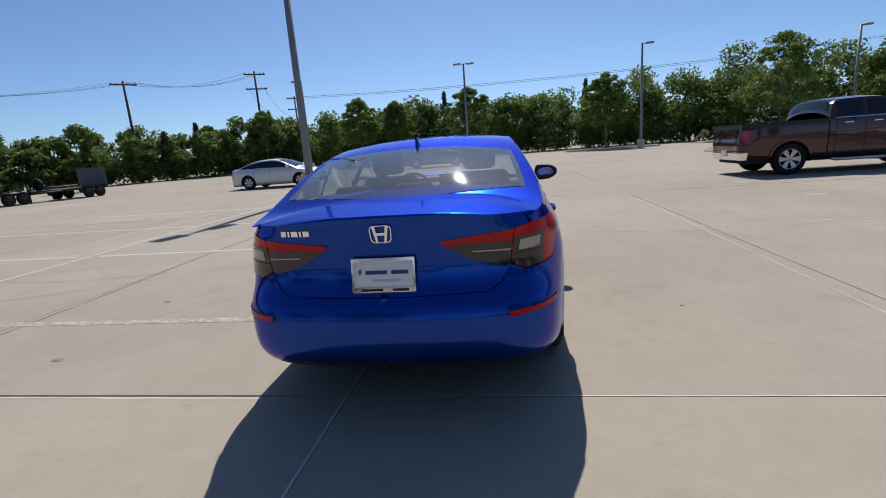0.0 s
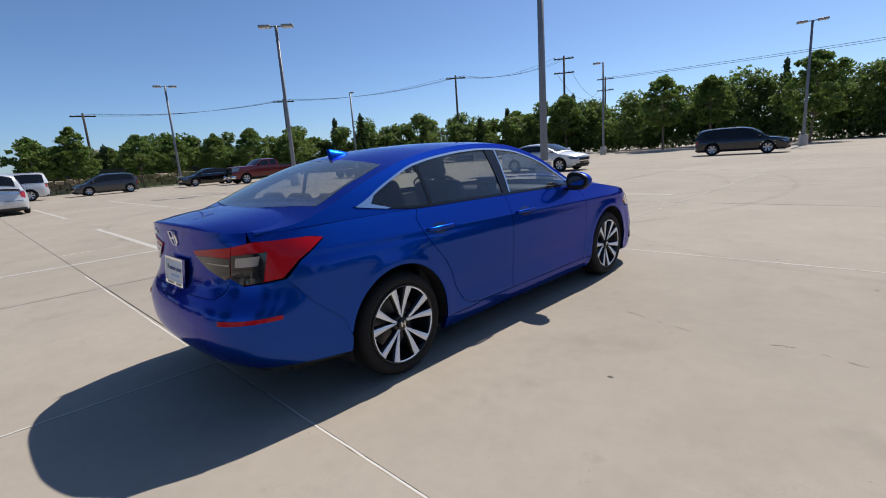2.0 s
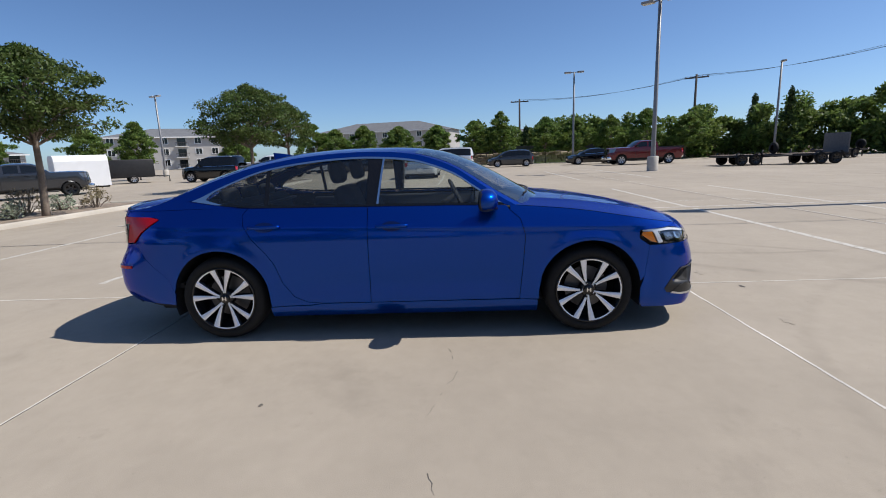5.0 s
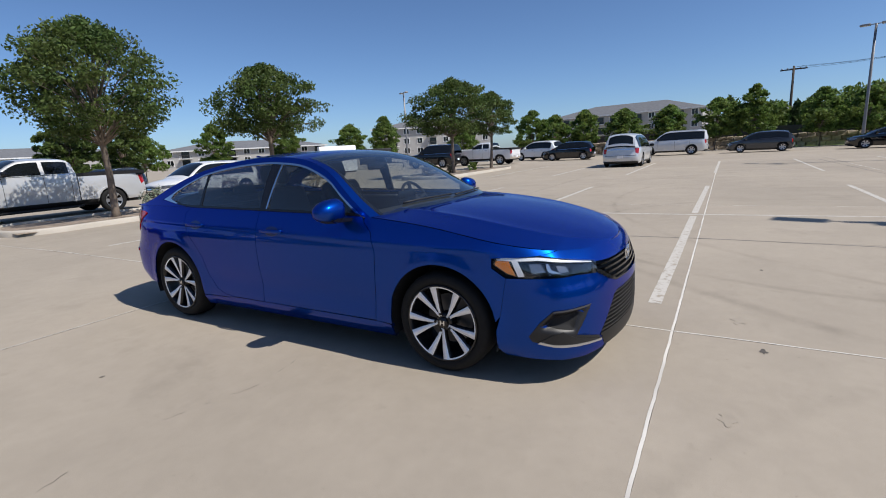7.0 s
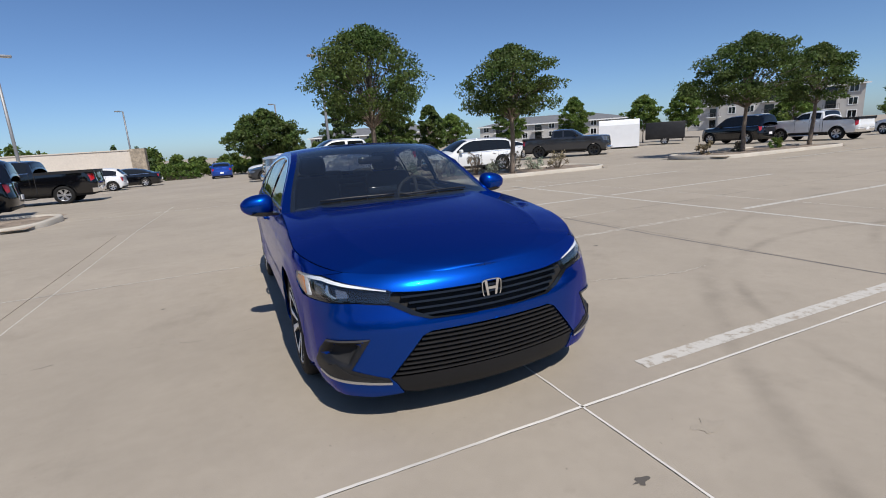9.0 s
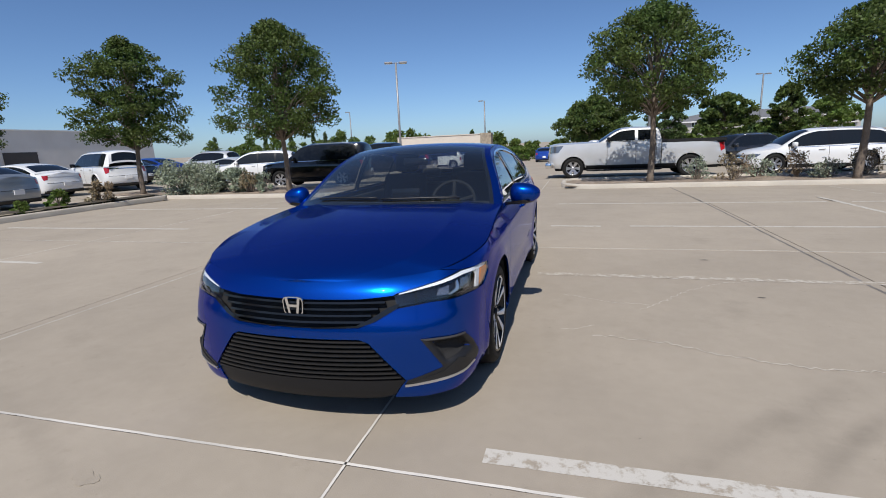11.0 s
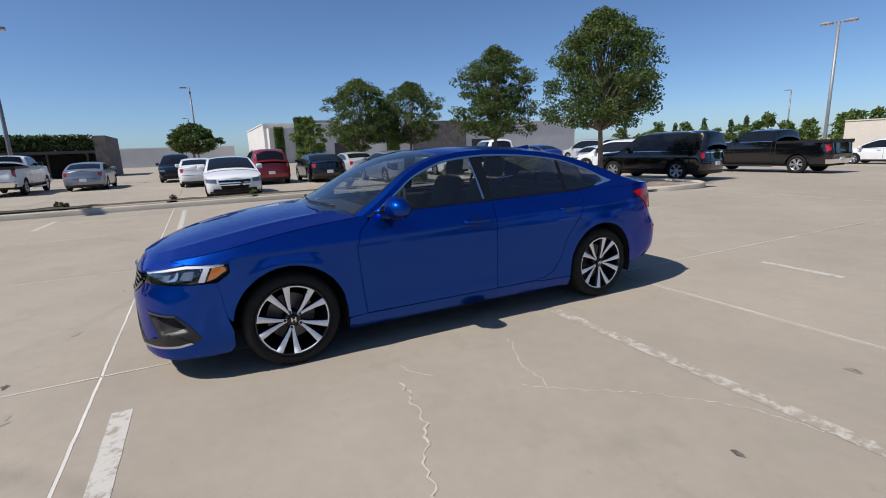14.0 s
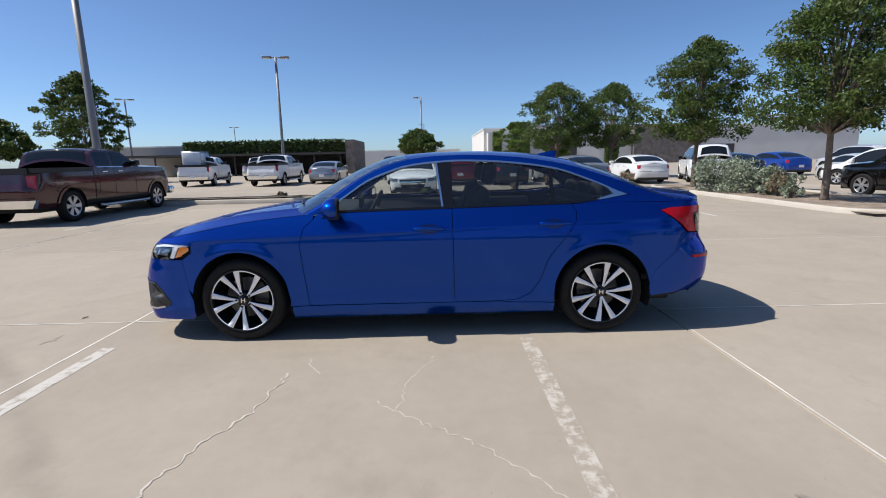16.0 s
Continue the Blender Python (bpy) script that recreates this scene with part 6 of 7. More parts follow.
SAGE = "rounded silvery green sage shrub in the bed"
shrub(12.4, -10.3, 2.6, 1.35, LEAF_SAGE, 1, SAGE, n=42, per=200)
shrub(10.9, -10.9, 1.6, 1.0, LEAF_SAGE, 2, SAGE)
shrub(10.0, -10.6, 0.9, 0.8, LEAF_DRY, 3, "thin dry shrub in the bed", n=18, per=40)
shrub(9.4, -10.5, 0.8, 0.8, LEAF_SAGE, 4, "thin grey shrub in the bed", n=16, per=50)
for k, (x, h) in enumerate(((-5.0, 0.85), (-5.9, 0.9), (-6.8, 0.8), (-7.7, 1.0), (-8.3, 0.7), (-9.6, 0.9), (-10.4, 0.7), (-11.3, 0.8))):
    shrub(x, -12.3 + 0.5 * math.sin(k * 2.1), 1.0, h, LEAF_DRY if k % 2 else LEAF_SAGE, 10 + k, "sparse dry shrub of bare twigs in mulch", 0.045, 24, 22)
for k, (x, y, s) in enumerate(((12.5, -5.6, 0.6), (12.4, -6.8, 0.8), (12.5, -2.9, 0.45), (12.45, 0.3, 0.25), (12.5, 5.3, 0.3), (12.5, 2.6, 0.25), (12.4, -4.6, 0.4), (-18.6, -10.8, 0.7), (-21.0, -10.9, 0.6), (-23.0, -10.4, 0.6), (19.5, 45.6, 1.3), (22.5, 44.8, 1.1))):
    shrub(x, y, s * 1.2, s, LEAF_DRY if k % 3 else LEAF_LIGHT, 30 + k, "tufted dry grass clump growing on the kerb", 0.06, 12, 60)


# ---- parked vehicles ----
DARK_GLASS = mat("car_glass_dark", (0.008, 0.01, 0.012), 0.06)
ALLOY = mat("alloy_wheel", (0.5, 0.5, 0.52), 0.3, 0.8)
GOLD = mat("gold_wheel", (0.55, 0.36, 0.1), 0.35, 0.8)
TAIL = mat("tail_lamp", (0.4, 0.01, 0.012), 0.15, coat=0.8)
HEAD = mat("head_lamp", (0.2, 0.21, 0.23), 0.1, 0.6, coat=1.0)


def paint(name, base, metal=0.4, rough=0.35):
    return mat(name, base, rough, metal, coat=0.7, noise_amt=0.03, noise_scale=2)


PAINTS = {"white": paint("white_paint", (0.72, 0.73, 0.74), 0.0), "silver": paint("silver_paint", (0.6, 0.61, 0.62), 0.35), "steel": paint("steel_paint", (0.27, 0.3, 0.34), 0.5), "maroon": paint("maroon_paint", (0.05, 0.004, 0.008), 0.15, 0.18),
          "red": paint("red_paint", (0.13, 0.006, 0.012), 0.2, 0.2), "black": paint("black_paint", (0.003, 0.003, 0.004), 0.0, 0.1), "grey": paint("grey_paint", (0.05, 0.053, 0.06), 0.5, 0.2),
          "dark": paint("dark_paint", (0.01, 0.013, 0.018), 0.3, 0.15), "blue": paint("bright_blue_paint", (0.01, 0.06, 0.35), 0.5), "crimson": paint("crimson_paint", (0.25, 0.012, 0.02), 0.3)}

# shapes as parts of length and height, from tail (0) to nose (1)
FORMS = {
    "sedan": dict(L=4.7, W=1.82, H=1.43, wb=2.73, rear=0.225, r=0.33, low=0.2, belt=((0, 0.66), (0.15, 0.685), (0.35, 0.69), (0.65, 0.67), (0.8, 0.6), (0.93, 0.53), (1, 0.47)), lid=((0, 0.715), (0.12, 0.735), (0.3, 0.72), (0.7, 0.70), (0.8, 0.66), (0.93, 0.585), (1, 0.5)),
                  rail=((0.09, 0.68), (0.17, 0.78), (0.27, 0.89), (0.4, 0.95), (0.5, 0.955), (0.58, 0.92), (0.66, 0.82), (0.75, 0.68), (0.8, 0.6)), roof=((0.08, 0.7), (0.14, 0.78), (0.25, 0.92), (0.36, 0.985), (0.46, 1.0), (0.56, 0.975), (0.65, 0.88), (0.74, 0.76), (0.8, 0.66)),
                  cab=(0.1, 0.79), panes=((0.16, 0.29), (0.30, 0.47), (0.485, 0.73)), screen=(0.565, 0.765), back=(0.13, 0.27)),
    "suv": dict(L=4.75, W=1.92, H=1.74, wb=2.83, rear=0.205, r=0.365, low=0.24, belt=((0, 0.58), (0.2, 0.61), (0.6, 0.59), (0.78, 0.57), (0.93, 0.5), (1, 0.42)), lid=((0, 0.6), (0.3, 0.62), (0.75, 0.62), (0.82, 0.6), (0.94, 0.545), (1, 0.45)),
                rail=((0.0, 0.6), (0.04, 0.74), (0.08, 0.87), (0.15, 0.93), (0.35, 0.955), (0.5, 0.95), (0.6, 0.89), (0.68, 0.76), (0.77, 0.59), (0.8, 0.55)), roof=((0, 0.62), (0.03, 0.78), (0.06, 0.93), (0.15, 0.985), (0.35, 1.0), (0.5, 0.995), (0.59, 0.95), (0.68, 0.83), (0.76, 0.66), (0.8, 0.58)),
                cab=(0.005, 0.79), panes=((0.09, 0.235), (0.25, 0.44), (0.455, 0.72)), screen=(0.57, 0.755), back=(0.015, 0.06)),
    "boxy": dict(L=4.85, W=1.92, H=1.84, wb=2.8, rear=0.215, r=0.385, low=0.27, belt=((0, 0.6), (0.2, 0.61), (0.6, 0.6), (0.78, 0.585), (0.93, 0.54), (1, 0.48)), lid=((0, 0.62), (0.3, 0.63), (0.74, 0.63), (0.82, 0.62), (0.94, 0.585), (1, 0.51)),
                 rail=((0.0, 0.6), (0.012, 0.75), (0.03, 0.89), (0.08, 0.945), (0.3, 0.955), (0.5, 0.95), (0.585, 0.91), (0.65, 0.79), (0.73, 0.62), (0.77, 0.57)), roof=((0, 0.62), (0.01, 0.78), (0.025, 0.94), (0.08, 0.99), (0.3, 1.0), (0.5, 0.995), (0.575, 0.96), (0.645, 0.85), (0.72, 0.69), (0.77, 0.6)),
                 cab=(0.005, 0.76), panes=((0.055, 0.225), (0.24, 0.435), (0.45, 0.69)), screen=(0.575, 0.72), back=(0.008, 0.026)),
    "van": dict(L=5.15, W=1.99, H=1.74, wb=3.0, rear=0.2, r=0.345, low=0.2, belt=((0, 0.57), (0.2, 0.57), (0.6, 0.55), (0.8, 0.53), (0.93, 0.47), (1, 0.4)), lid=((0, 0.6), (0.3, 0.6), (0.75, 0.58), (0.84, 0.56), (0.94, 0.51), (1, 0.43)),
                rail=((0.0, 0.57), (0.03, 0.75), (0.06, 0.9), (0.15, 0.95), (0.35, 0.96), (0.52, 0.95), (0.64, 0.88), (0.74, 0.73), (0.84, 0.54), (0.86, 0.5)), roof=((0, 0.58), (0.02, 0.78), (0.05, 0.95), (0.15, 0.99), (0.35, 1.0), (0.52, 0.995), (0.63, 0.94), (0.73, 0.8), (0.82, 0.62), (0.86, 0.55)),
                cab=(0.005, 0.85), panes=((0.06, 0.25), (0.265, 0.47), (0.485, 0.77)), screen=(0.6, 0.815), back=(0.012, 0.045)),
    "hatch": dict(L=4.25, W=1.75, H=1.52, wb=2.6, rear=0.17, r=0.32, low=0.19, belt=((0, 0.6), (0.2, 0.65), (0.6, 0.61), (0.8, 0.56), (0.94, 0.48), (1, 0.42)), lid=((0, 0.62), (0.3, 0.66), (0.75, 0.64), (0.84, 0.6), (0.94, 0.53), (1, 0.45)),
                  rail=((0.0, 0.62), (0.05, 0.77), (0.12, 0.9), (0.3, 0.955), (0.5, 0.95), (0.61, 0.87), (0.7, 0.74), (0.8, 0.58), (0.84, 0.52)), roof=((0, 0.63), (0.04, 0.8), (0.1, 0.95), (0.25, 1.0), (0.48, 1.0), (0.6, 0.94), (0.7, 0.8), (0.8, 0.64), (0.84, 0.58)),
                  cab=(0.005, 0.82), panes=((0.1, 0.23), (0.245, 0.44), (0.455, 0.75)), screen=(0.58, 0.79), back=(0.015, 0.09)),
    "pickup": dict(L=5.85, W=2.02, H=1.88, wb=3.66, rear=0.2, r=0.4, low=0.42, belt=((0, 0.71), (0.4, 0.715), (0.7, 0.71), (0.8, 0.70), (0.94, 0.69), (1, 0.665)), lid=((0, 0.71), (0.5, 0.71), (0.74, 0.735), (0.84, 0.735), (0.95, 0.72), (1, 0.68)),
                   rail=((0.345, 0.7), (0.352, 0.82), (0.362, 0.92), (0.4, 0.955), (0.5, 0.96), (0.565, 0.945), (0.61, 0.88), (0.655, 0.77), (0.69, 0.7), (0.72, 0.66)), roof=((0.34, 0.71), (0.348, 0.84), (0.358, 0.965), (0.4, 0.99), (0.48, 1.0), (0.555, 0.99), (0.6, 0.945), (0.65, 0.84), (0.695, 0.745), (0.72, 0.7)),
                   cab=(0.346, 0.71), panes=((0.375, 0.475), (0.492, 0.655)), screen=(0.567, 0.69), back=(0.349, 0.37)),
}


def far_wheel(parent, x, y, r, sign, alloy):
    w = new("wheel")
    w.parent = parent
    w.matrix_basis = Matrix.Translation((x * sign, y, r)) @ (Matrix.Identity(4) if sign > 0 else Matrix.Rotation(math.pi, 4, "Z"))
    k = r / 0.33
    part("tyre", lathe(bmesh.new(), [(0.2 * k, -0.2), (0.3 * k, -0.2), (r, -0.17), (r, -0.03), (0.3 * k, 0.0), (0.215 * k, 0.0), (0.205 * k, -0.02)], 24), RUBBER, w)
    bm = lathe(bmesh.new(), [(0.21 * k, -0.012), (0.2 * k, -0.012), (0.19 * k, -0.08), (0.0005, -0.08)], 24, mi=1)
    for i in range(6):
        a = math.tau * i / 6
        for da in (-0.13, 0.13):
            c, s = math.cos(a + da), math.sin(a + da)
            t = Vector((0, -s, c))
            vs = [Vector((-0.03, c * 0.03, s * 0.03)) - t * 0.02, Vector((-0.03, c * 0.03, s * 0.03)) + t * 0.02, Vector((-0.01, c * 0.2 * k, s * 0.2 * k)) + t * 0.028 * k, Vector((-0.01, c * 0.2 * k, s * 0.2 * k)) - t * 0.028 * k]
            put(bm, vs, [(0, 1, 2, 3)])
    lathe(bm, [(0.06, -0.03), (0.05, -0.02), (0.0005, -0.02)], 12)
    lathe(bm, [(0.216 * k, -0.004), (0.2 * k, -0.006), (0.198 * k, -0.02)], 24)
    part("rim", bm, [alloy, RIM_BLACK], w)


def vehicle(form, name, at, heading, colour, label, category="car", alloy=None, scale=1.0, **over):
    """A parked vehicle; heading in degrees, 0 looks along +y."""
    f = dict(FORMS[form], **over)
    L, W, H, low = f["L"], f["W"], f["H"], f["low"]
    pnt = PAINTS[colour]
    car = thing(name, pose(at[0], at[1], lot_z(*at), 0, 0, heading), label, category, "parked vehicles")
    Y = lambda q: -L / 2 + q * L  # noqa: E731
    hw = W / 2
    nose, tail = (0.055, 0.03) if form != "pickup" else (0.03, 0.008)
    rc = 0.9 if form != "pickup" else 0.955
    pl = Plan([(0, Y(0)), (hw * 0.5, Y(tail * 0.15)), (hw * 0.86, Y(tail)), (hw * 0.985, Y(0.1)), (hw, Y(0.25)), (hw, 0), (hw, Y(0.8)), (hw * 0.985, Y(0.89)), (hw * rc, Y(0.955)), (hw * 0.62, Y(0.985)), (0, Y(1))])
    curve = lambda k: Curve1(*[(Y(a), b * H) for a, b in f[k]])  # noqa: E731
    belt, lidz, rail, roof = curve("belt"), curve("lid"), curve("rail"), curve("roof")
    ya, yf = Y(f["rear"]), Y(f["rear"]) + f["wb"]
    r = f["r"]
    span = belt(0) - low
    prof = Curve1((low, 0.07), (low + 0.08 * span, 0.03), (low + 0.3 * span, 0.015), (low + 0.62 * span, 0.0), (low + 0.74 * span, 0.004), (low + 1.0 * span, 0.055 if form != "pickup" else 0.03), (low + 1.2 * span, 0.12))
    end = Curve1((low, 0.1), (low + 0.2 * span, 0.015), (low + 0.45 * span, 0.0), (low + 0.6 * span, 0.03), (low + 1.0 * span, 0.075), (low + 1.2 * span, 0.13))

    def bod(u, z):
        p, n = pl.at(u)
        e = sstep(Y(0.88), Y(0.97), p.y) + sstep(Y(0.07), Y(0.01), p.y)
        q = p - n * (prof(z) * (1 - e) + end(z) * e)
        return Vector((max(q.x, 0), q.y, z))

    def zb(u):
        return belt(pl.at(u)[0].y)

    def lid(u, s):
        e = bod(u, zb(u))
        z0 = max(lidz(e.y), e.z)
        return Vector((e.x * s, e.y, z0 + (e.z - z0) * abs(s) ** 2.5))

    def flk(y, z):
        k = z - belt(y)
        t = 0.34 if form != "pickup" else 0.24
        return Vector((bod(y, belt(y)).x - t * k - 0.12 * k * k, y, z))

    def upp(s, y):
        e = flk(y, rail(y))
        zc = max(roof(y), e.z)
        return Vector((e.x * s, y, zc + (e.z - zc) * abs(s) ** 2.5))

    ra = r + 0.055
    us = [pl.u0 + (pl.u1 - pl.u0) * i / 40 for i in range(41)]
    outline = [(u, zb(u)) for u in us] + [(pl.u1, low + 0.02)]
    for c in (yf, ya):
        outline += [(c + ra, low)] + [p for p in arc(c, r, ra, 0, 180, 12) if p[1] > low] + [(c - ra, low)]
    outline += [(pl.u0, low + 0.02)]
    bm = bmesh.new()
    for s in (1, -1):
        sheet(outline, bod, 0.09, 0.07, 0, s, 0, bm)
        bedcut = Y(f["cab"][0]) if form == "pickup" else pl.u0 + 0.001
        sheet([(bedcut, 0), (pl.u1 - 0.001, 0), (pl.u1 - 0.001, 1), (bedcut, 1)], lid, 0.1, 0.2, 0, s, 0, bm)
        y0, y1 = Y(f["cab"][0]), Y(f["cab"][1])
        ys = [y0 + (y1 - y0) * i / 30 for i in range(31)]
        side = [(y, max(rail(y), belt(y))) for y in ys] + [(y, belt(y) - 0.004) for y in reversed(ys)]
        sheet(side, flk, 0.09, 0.08, 0, s, 0, bm)
    sheet([(-1, y0), (1, y0), (1, y1), (-1, y1)], upp, 0.2, 0.07, 0, 1, 0, bm)
    bmesh.ops.remove_doubles(bm, verts=bm.verts, dist=0.0008)
    bmesh.ops.recalc_face_normals(bm, faces=bm.faces)
    part("body", bm, pnt, car).data.set_sharp_from_angle(angle=radians(32))
    part("underbody", solid(-hw * 0.86, hw * 0.86, Y(0.04), Y(0.95), low - 0.03 if form != "pickup" else low - 0.1, low + 0.22), INNER, car)
    if form == "pickup":
        y0 = Y(f["cab"][0])
        part("bed_floor", solid(-hw * 0.93, hw * 0.93, Y(0.012), y0 + 0.02, belt(Y(0.2)) - 0.16, belt(Y(0.2)) - 0.1), BLACK_PLASTIC, car)
        bm = bmesh.new()
        for s in (1, -1):
            box(bm, *sorted((s * hw * 0.9, s * hw * 0.985)), Y(0.01), y0, belt(Y(0.2)) - 0.1, belt(Y(0.2)) + 0.012)
        box(bm, -hw * 0.9, hw * 0.9, Y(0.005), Y(0.016), belt(Y(0.2)) - 0.12, belt(Y(0.2)) + 0.012)
        part("bed_rail", bm, BLACK_PLASTIC, car, smooth=False)
    for s in (1, -1):
        for c in (yf, ya):
            bm = bmesh.new()
            pts = arc(c, r, ra + 0.006, -10, 190, 14)
            put(bm, [(s * x, p[0], p[1]) for p in pts for x in (hw * 0.6, hw * 0.985)], [(2 * i, 2 * i + 1, 2 * i + 3, 2 * i + 2) for i in range(14)])
            part("wheel_liner", bm, INNER, car)
            far_wheel(car, hw - 0.02, c, r, s, alloy or ALLOY)
        for a, b in f["panes"]:
            n = 8
            low_e = [(Y(a + (b - a) * i / n), belt(Y(a + (b - a) * i / n)) + 0.03) for i in range(n + 1)]
            top_e = [(y, max(rail(y) - 0.055, z + 0.004)) for y, z in low_e]
            part("side_window", sheet(low_e + top_e[::-1], flk, 0.1, 0.1, 0, s, lift=0.005), DARK_GLASS, car)
        # black pillars between the panes
        a, b = f["panes"][0][0] - 0.004, f["panes"][-1][1] - 0.02
        low_e = [(Y(a + (b - a) * i / 16), belt(Y(a + (b - a) * i / 16)) + 0.022) for i in range(17)]
        top_e = [(y, max(rail(y) - 0.047, z + 0.004)) for y, z in low_e]
        if form != "pickup":
            part("window_frame", sheet(low_e + top_e[::-1], flk, 0.1, 0.1, 0, s, lift=0.003), GLOSS_BLACK, car)
        bm = sheet([(Y(a), belt(Y(a)) - 0.004), (Y(b), belt(Y(b)) - 0.004), (Y(b), belt(Y(b)) + 0.014), (Y(a), belt(Y(a)) + 0.014)], flk, 0.1, 0.02, 0.004, s, lift=0.006)
        part("belt_trim", bm, CHROME if colour in ("white", "silver", "steel", "maroon", "black") else GLOSS_BLACK, car)
        if form != "sedan":
            part("sill_panel", sheet([(ya + ra + 0.02, low), (yf - ra - 0.02, low), (yf - ra - 0.02, low + 0.1), (ya + ra + 0.02, low + 0.1)], bod, 0.1, 0.05, 0.01, s, lift=0.006), BLACK_PLASTIC, car)
        if form in ("pickup", "boxy"):
            for c in (yf, ya):
                rim_o = [p for p in arc(c, r, ra + 0.065, 0, 180, 14) if p[1] > low + 0.01]
                rim_i = [p for p in arc(c, r, ra + 0.004, 0, 180, 14) if p[1] > low + 0.01]
                part("fender_flare", sheet(rim_o + rim_i[::-1], bod, 0.05, 0.05, 0.03, s, lift=0.022), pnt, car)
        if form == "pickup":
            yc = Y(f["cab"][0]) - 0.012
            part("bed_gap", sheet([(yc - 0.014, low + 0.04), (yc + 0.014, low + 0.04), (yc + 0.014, belt(yc) - 0.004), (yc - 0.014, belt(yc) - 0.004)], bod, 0.1, 0.1, 0, s, lift=0.004), INNER, car)
            part("side_step", tube(bmesh.new(), [(s * (hw - 0.02), ya + ra + 0.5, low - 0.07), (s * (hw + 0.02), ya + ra + 0.6, low - 0.09), (s * (hw + 0.02), yf - ra - 0.15, low - 0.09), (s * (hw - 0.02), yf - ra - 0.05, low - 0.07)], 0.04, 8), SATIN if colour in ("white", "maroon") else BLACK_PLASTIC, car)
            part("bumper_end", solid(*sorted((s * hw * 0.5, s * hw * 0.97)), Y(1) - 0.2, Y(1) + 0.06, low + 0.0, low + 0.24, 0.05), CHROME, car)
        if form in ("suv", "boxy"):
            yr0, yr1 = Y(0.1), Y(0.52)
            line = [flk(y, rail(y)) + Vector((-0.04, 0, 0.05 if 0 < i < 6 else -0.01)) for i, y in enumerate(yr0 + (yr1 - yr0) * k / 6 for k in range(7))]
            part("roof_rail", tube(bmesh.new(), [(s * v.x, v.y, v.z) for v in line], 0.016, 6), SATIN, car)
        # door gaps
        for q in (f["panes"][-1][0] - 0.007, f["panes"][-1][1] - 0.01, f["panes"][-2][0] - 0.002):
            bm = sheet([(Y(q) - 0.006, low + 0.12), (Y(q) + 0.006, low + 0.12), (Y(q) + 0.006, belt(Y(q)) - 0.01), (Y(q) - 0.006, belt(Y(q)) - 0.01)], bod, 0.1, 0.1, 0, s, lift=0.003)
            part("door_gap", bm, INNER, car)
        for q in (f["panes"][-1][0] + 0.02, f["panes"][-2][0] + 0.025):
            z = belt(0) - 0.12
            x = bod(Y(q), z).x
            part("door_handle", solid(*sorted((s * (x - 0.005), s * (x + 0.035))), Y(q), Y(q) + 0.2, z - 0.018, z + 0.018, 0.01), CHROME if colour in ("maroon", "white") else pnt, car)
        yl = Y(0.945)
        u1, u0 = pl.u1, pl.u0
        hz = belt(Y(0.95))
        deep = 0.32 if form == "pickup" else 0.17
        part("headlight", sheet([(Y(0.9), hz - 0.03), (pl.u_at_y(Y(0.985)), hz - 0.05), (pl.u_at_y(Y(0.985)), hz - deep), (Y(0.93), hz - deep + 0.02)], bod, 0.08, 0.06, 0, s, lift=0.006), HEAD, car)
        tz = belt(Y(0.02)) - (0.04 if form != "pickup" else 0.06)
        tall = 0.42 if form == "pickup" else 0.2 if form in ("sedan",) else 0.28
        part("taillight", sheet([(Y(0.045), tz), (u0 + hw * (0.72 if form != "pickup" else 0.86), tz), (u0 + hw * (0.76 if form != "pickup" else 0.86), tz - tall * 0.8), (Y(0.03), tz - tall)], bod, 0.08, 0.06, 0, s, lift=0.006), TAIL, car)
        ym = Y(f["screen"][1]) - 0.33
        zm = belt(ym) + 0.09
        x = flk(ym, zm).x
        bm = solid(*sorted((s * (x + 0.02), s * (x + 0.24))), ym - 0.09, ym + 0.06, zm - 0.07, zm + 0.1, 0.04)
        part("mirror", bm, pnt if form in ("sedan", "hatch", "suv") else GLOSS_BLACK, car)
    a, b = (Y(k) for k in f["screen"])
    part("windshield", sheet([(-0.9, a), (0.9, a), (0.9, b), (-0.9, b)], upp, 0.2, 0.1, 0, 1, lift=0.006), DARK_GLASS, car)
    a, b = (Y(k) for k in f["back"])
    part("rear_window", sheet([(-0.85, a), (0.85, a), (0.85, b), (-0.85, b)], upp, 0.2, 0.03, 0, 1, lift=0.006), DARK_GLASS, car)
    nose_y, tail_y = Y(1), Y(0)
    hz = belt(Y(0.97))
    bm = bmesh.new()
    for s in (1, -1):
        sheet([(pl.u_at_y(Y(0.985)) + 0.05, hz - 0.06), (pl.u1, hz - 0.06), (pl.u1, low + 0.16), (pl.u_at_y(Y(0.985)) + 0.16, low + 0.14)], bod, 0.1, 0.1, 0, s, 0, bm, lift=0.004)
    grille = part("grille", bm, GLOSS_BLACK, car)
    for i in range(4 if form in ("pickup", "boxy") else 2):
        z = low + 0.24 + (hz - low - 0.38) * (i + 0.5) / (4 if form in ("pickup", "boxy") else 2)
        bm = bmesh.new()
        for s in (1, -1):
            sheet([(pl.u_at_y(Y(0.985)) + 0.07, z), (pl.u1, z), (pl.u1, z + 0.035), (pl.u_at_y(Y(0.985)) + 0.07, z + 0.035)], bod, 0.1, 0.1, 0.01, s, 0, bm, lift=0.014)
        part("grille_bar", bm, CHROME if colour in ("white", "silver", "maroon", "black") else GLOSS_BLACK, grille)
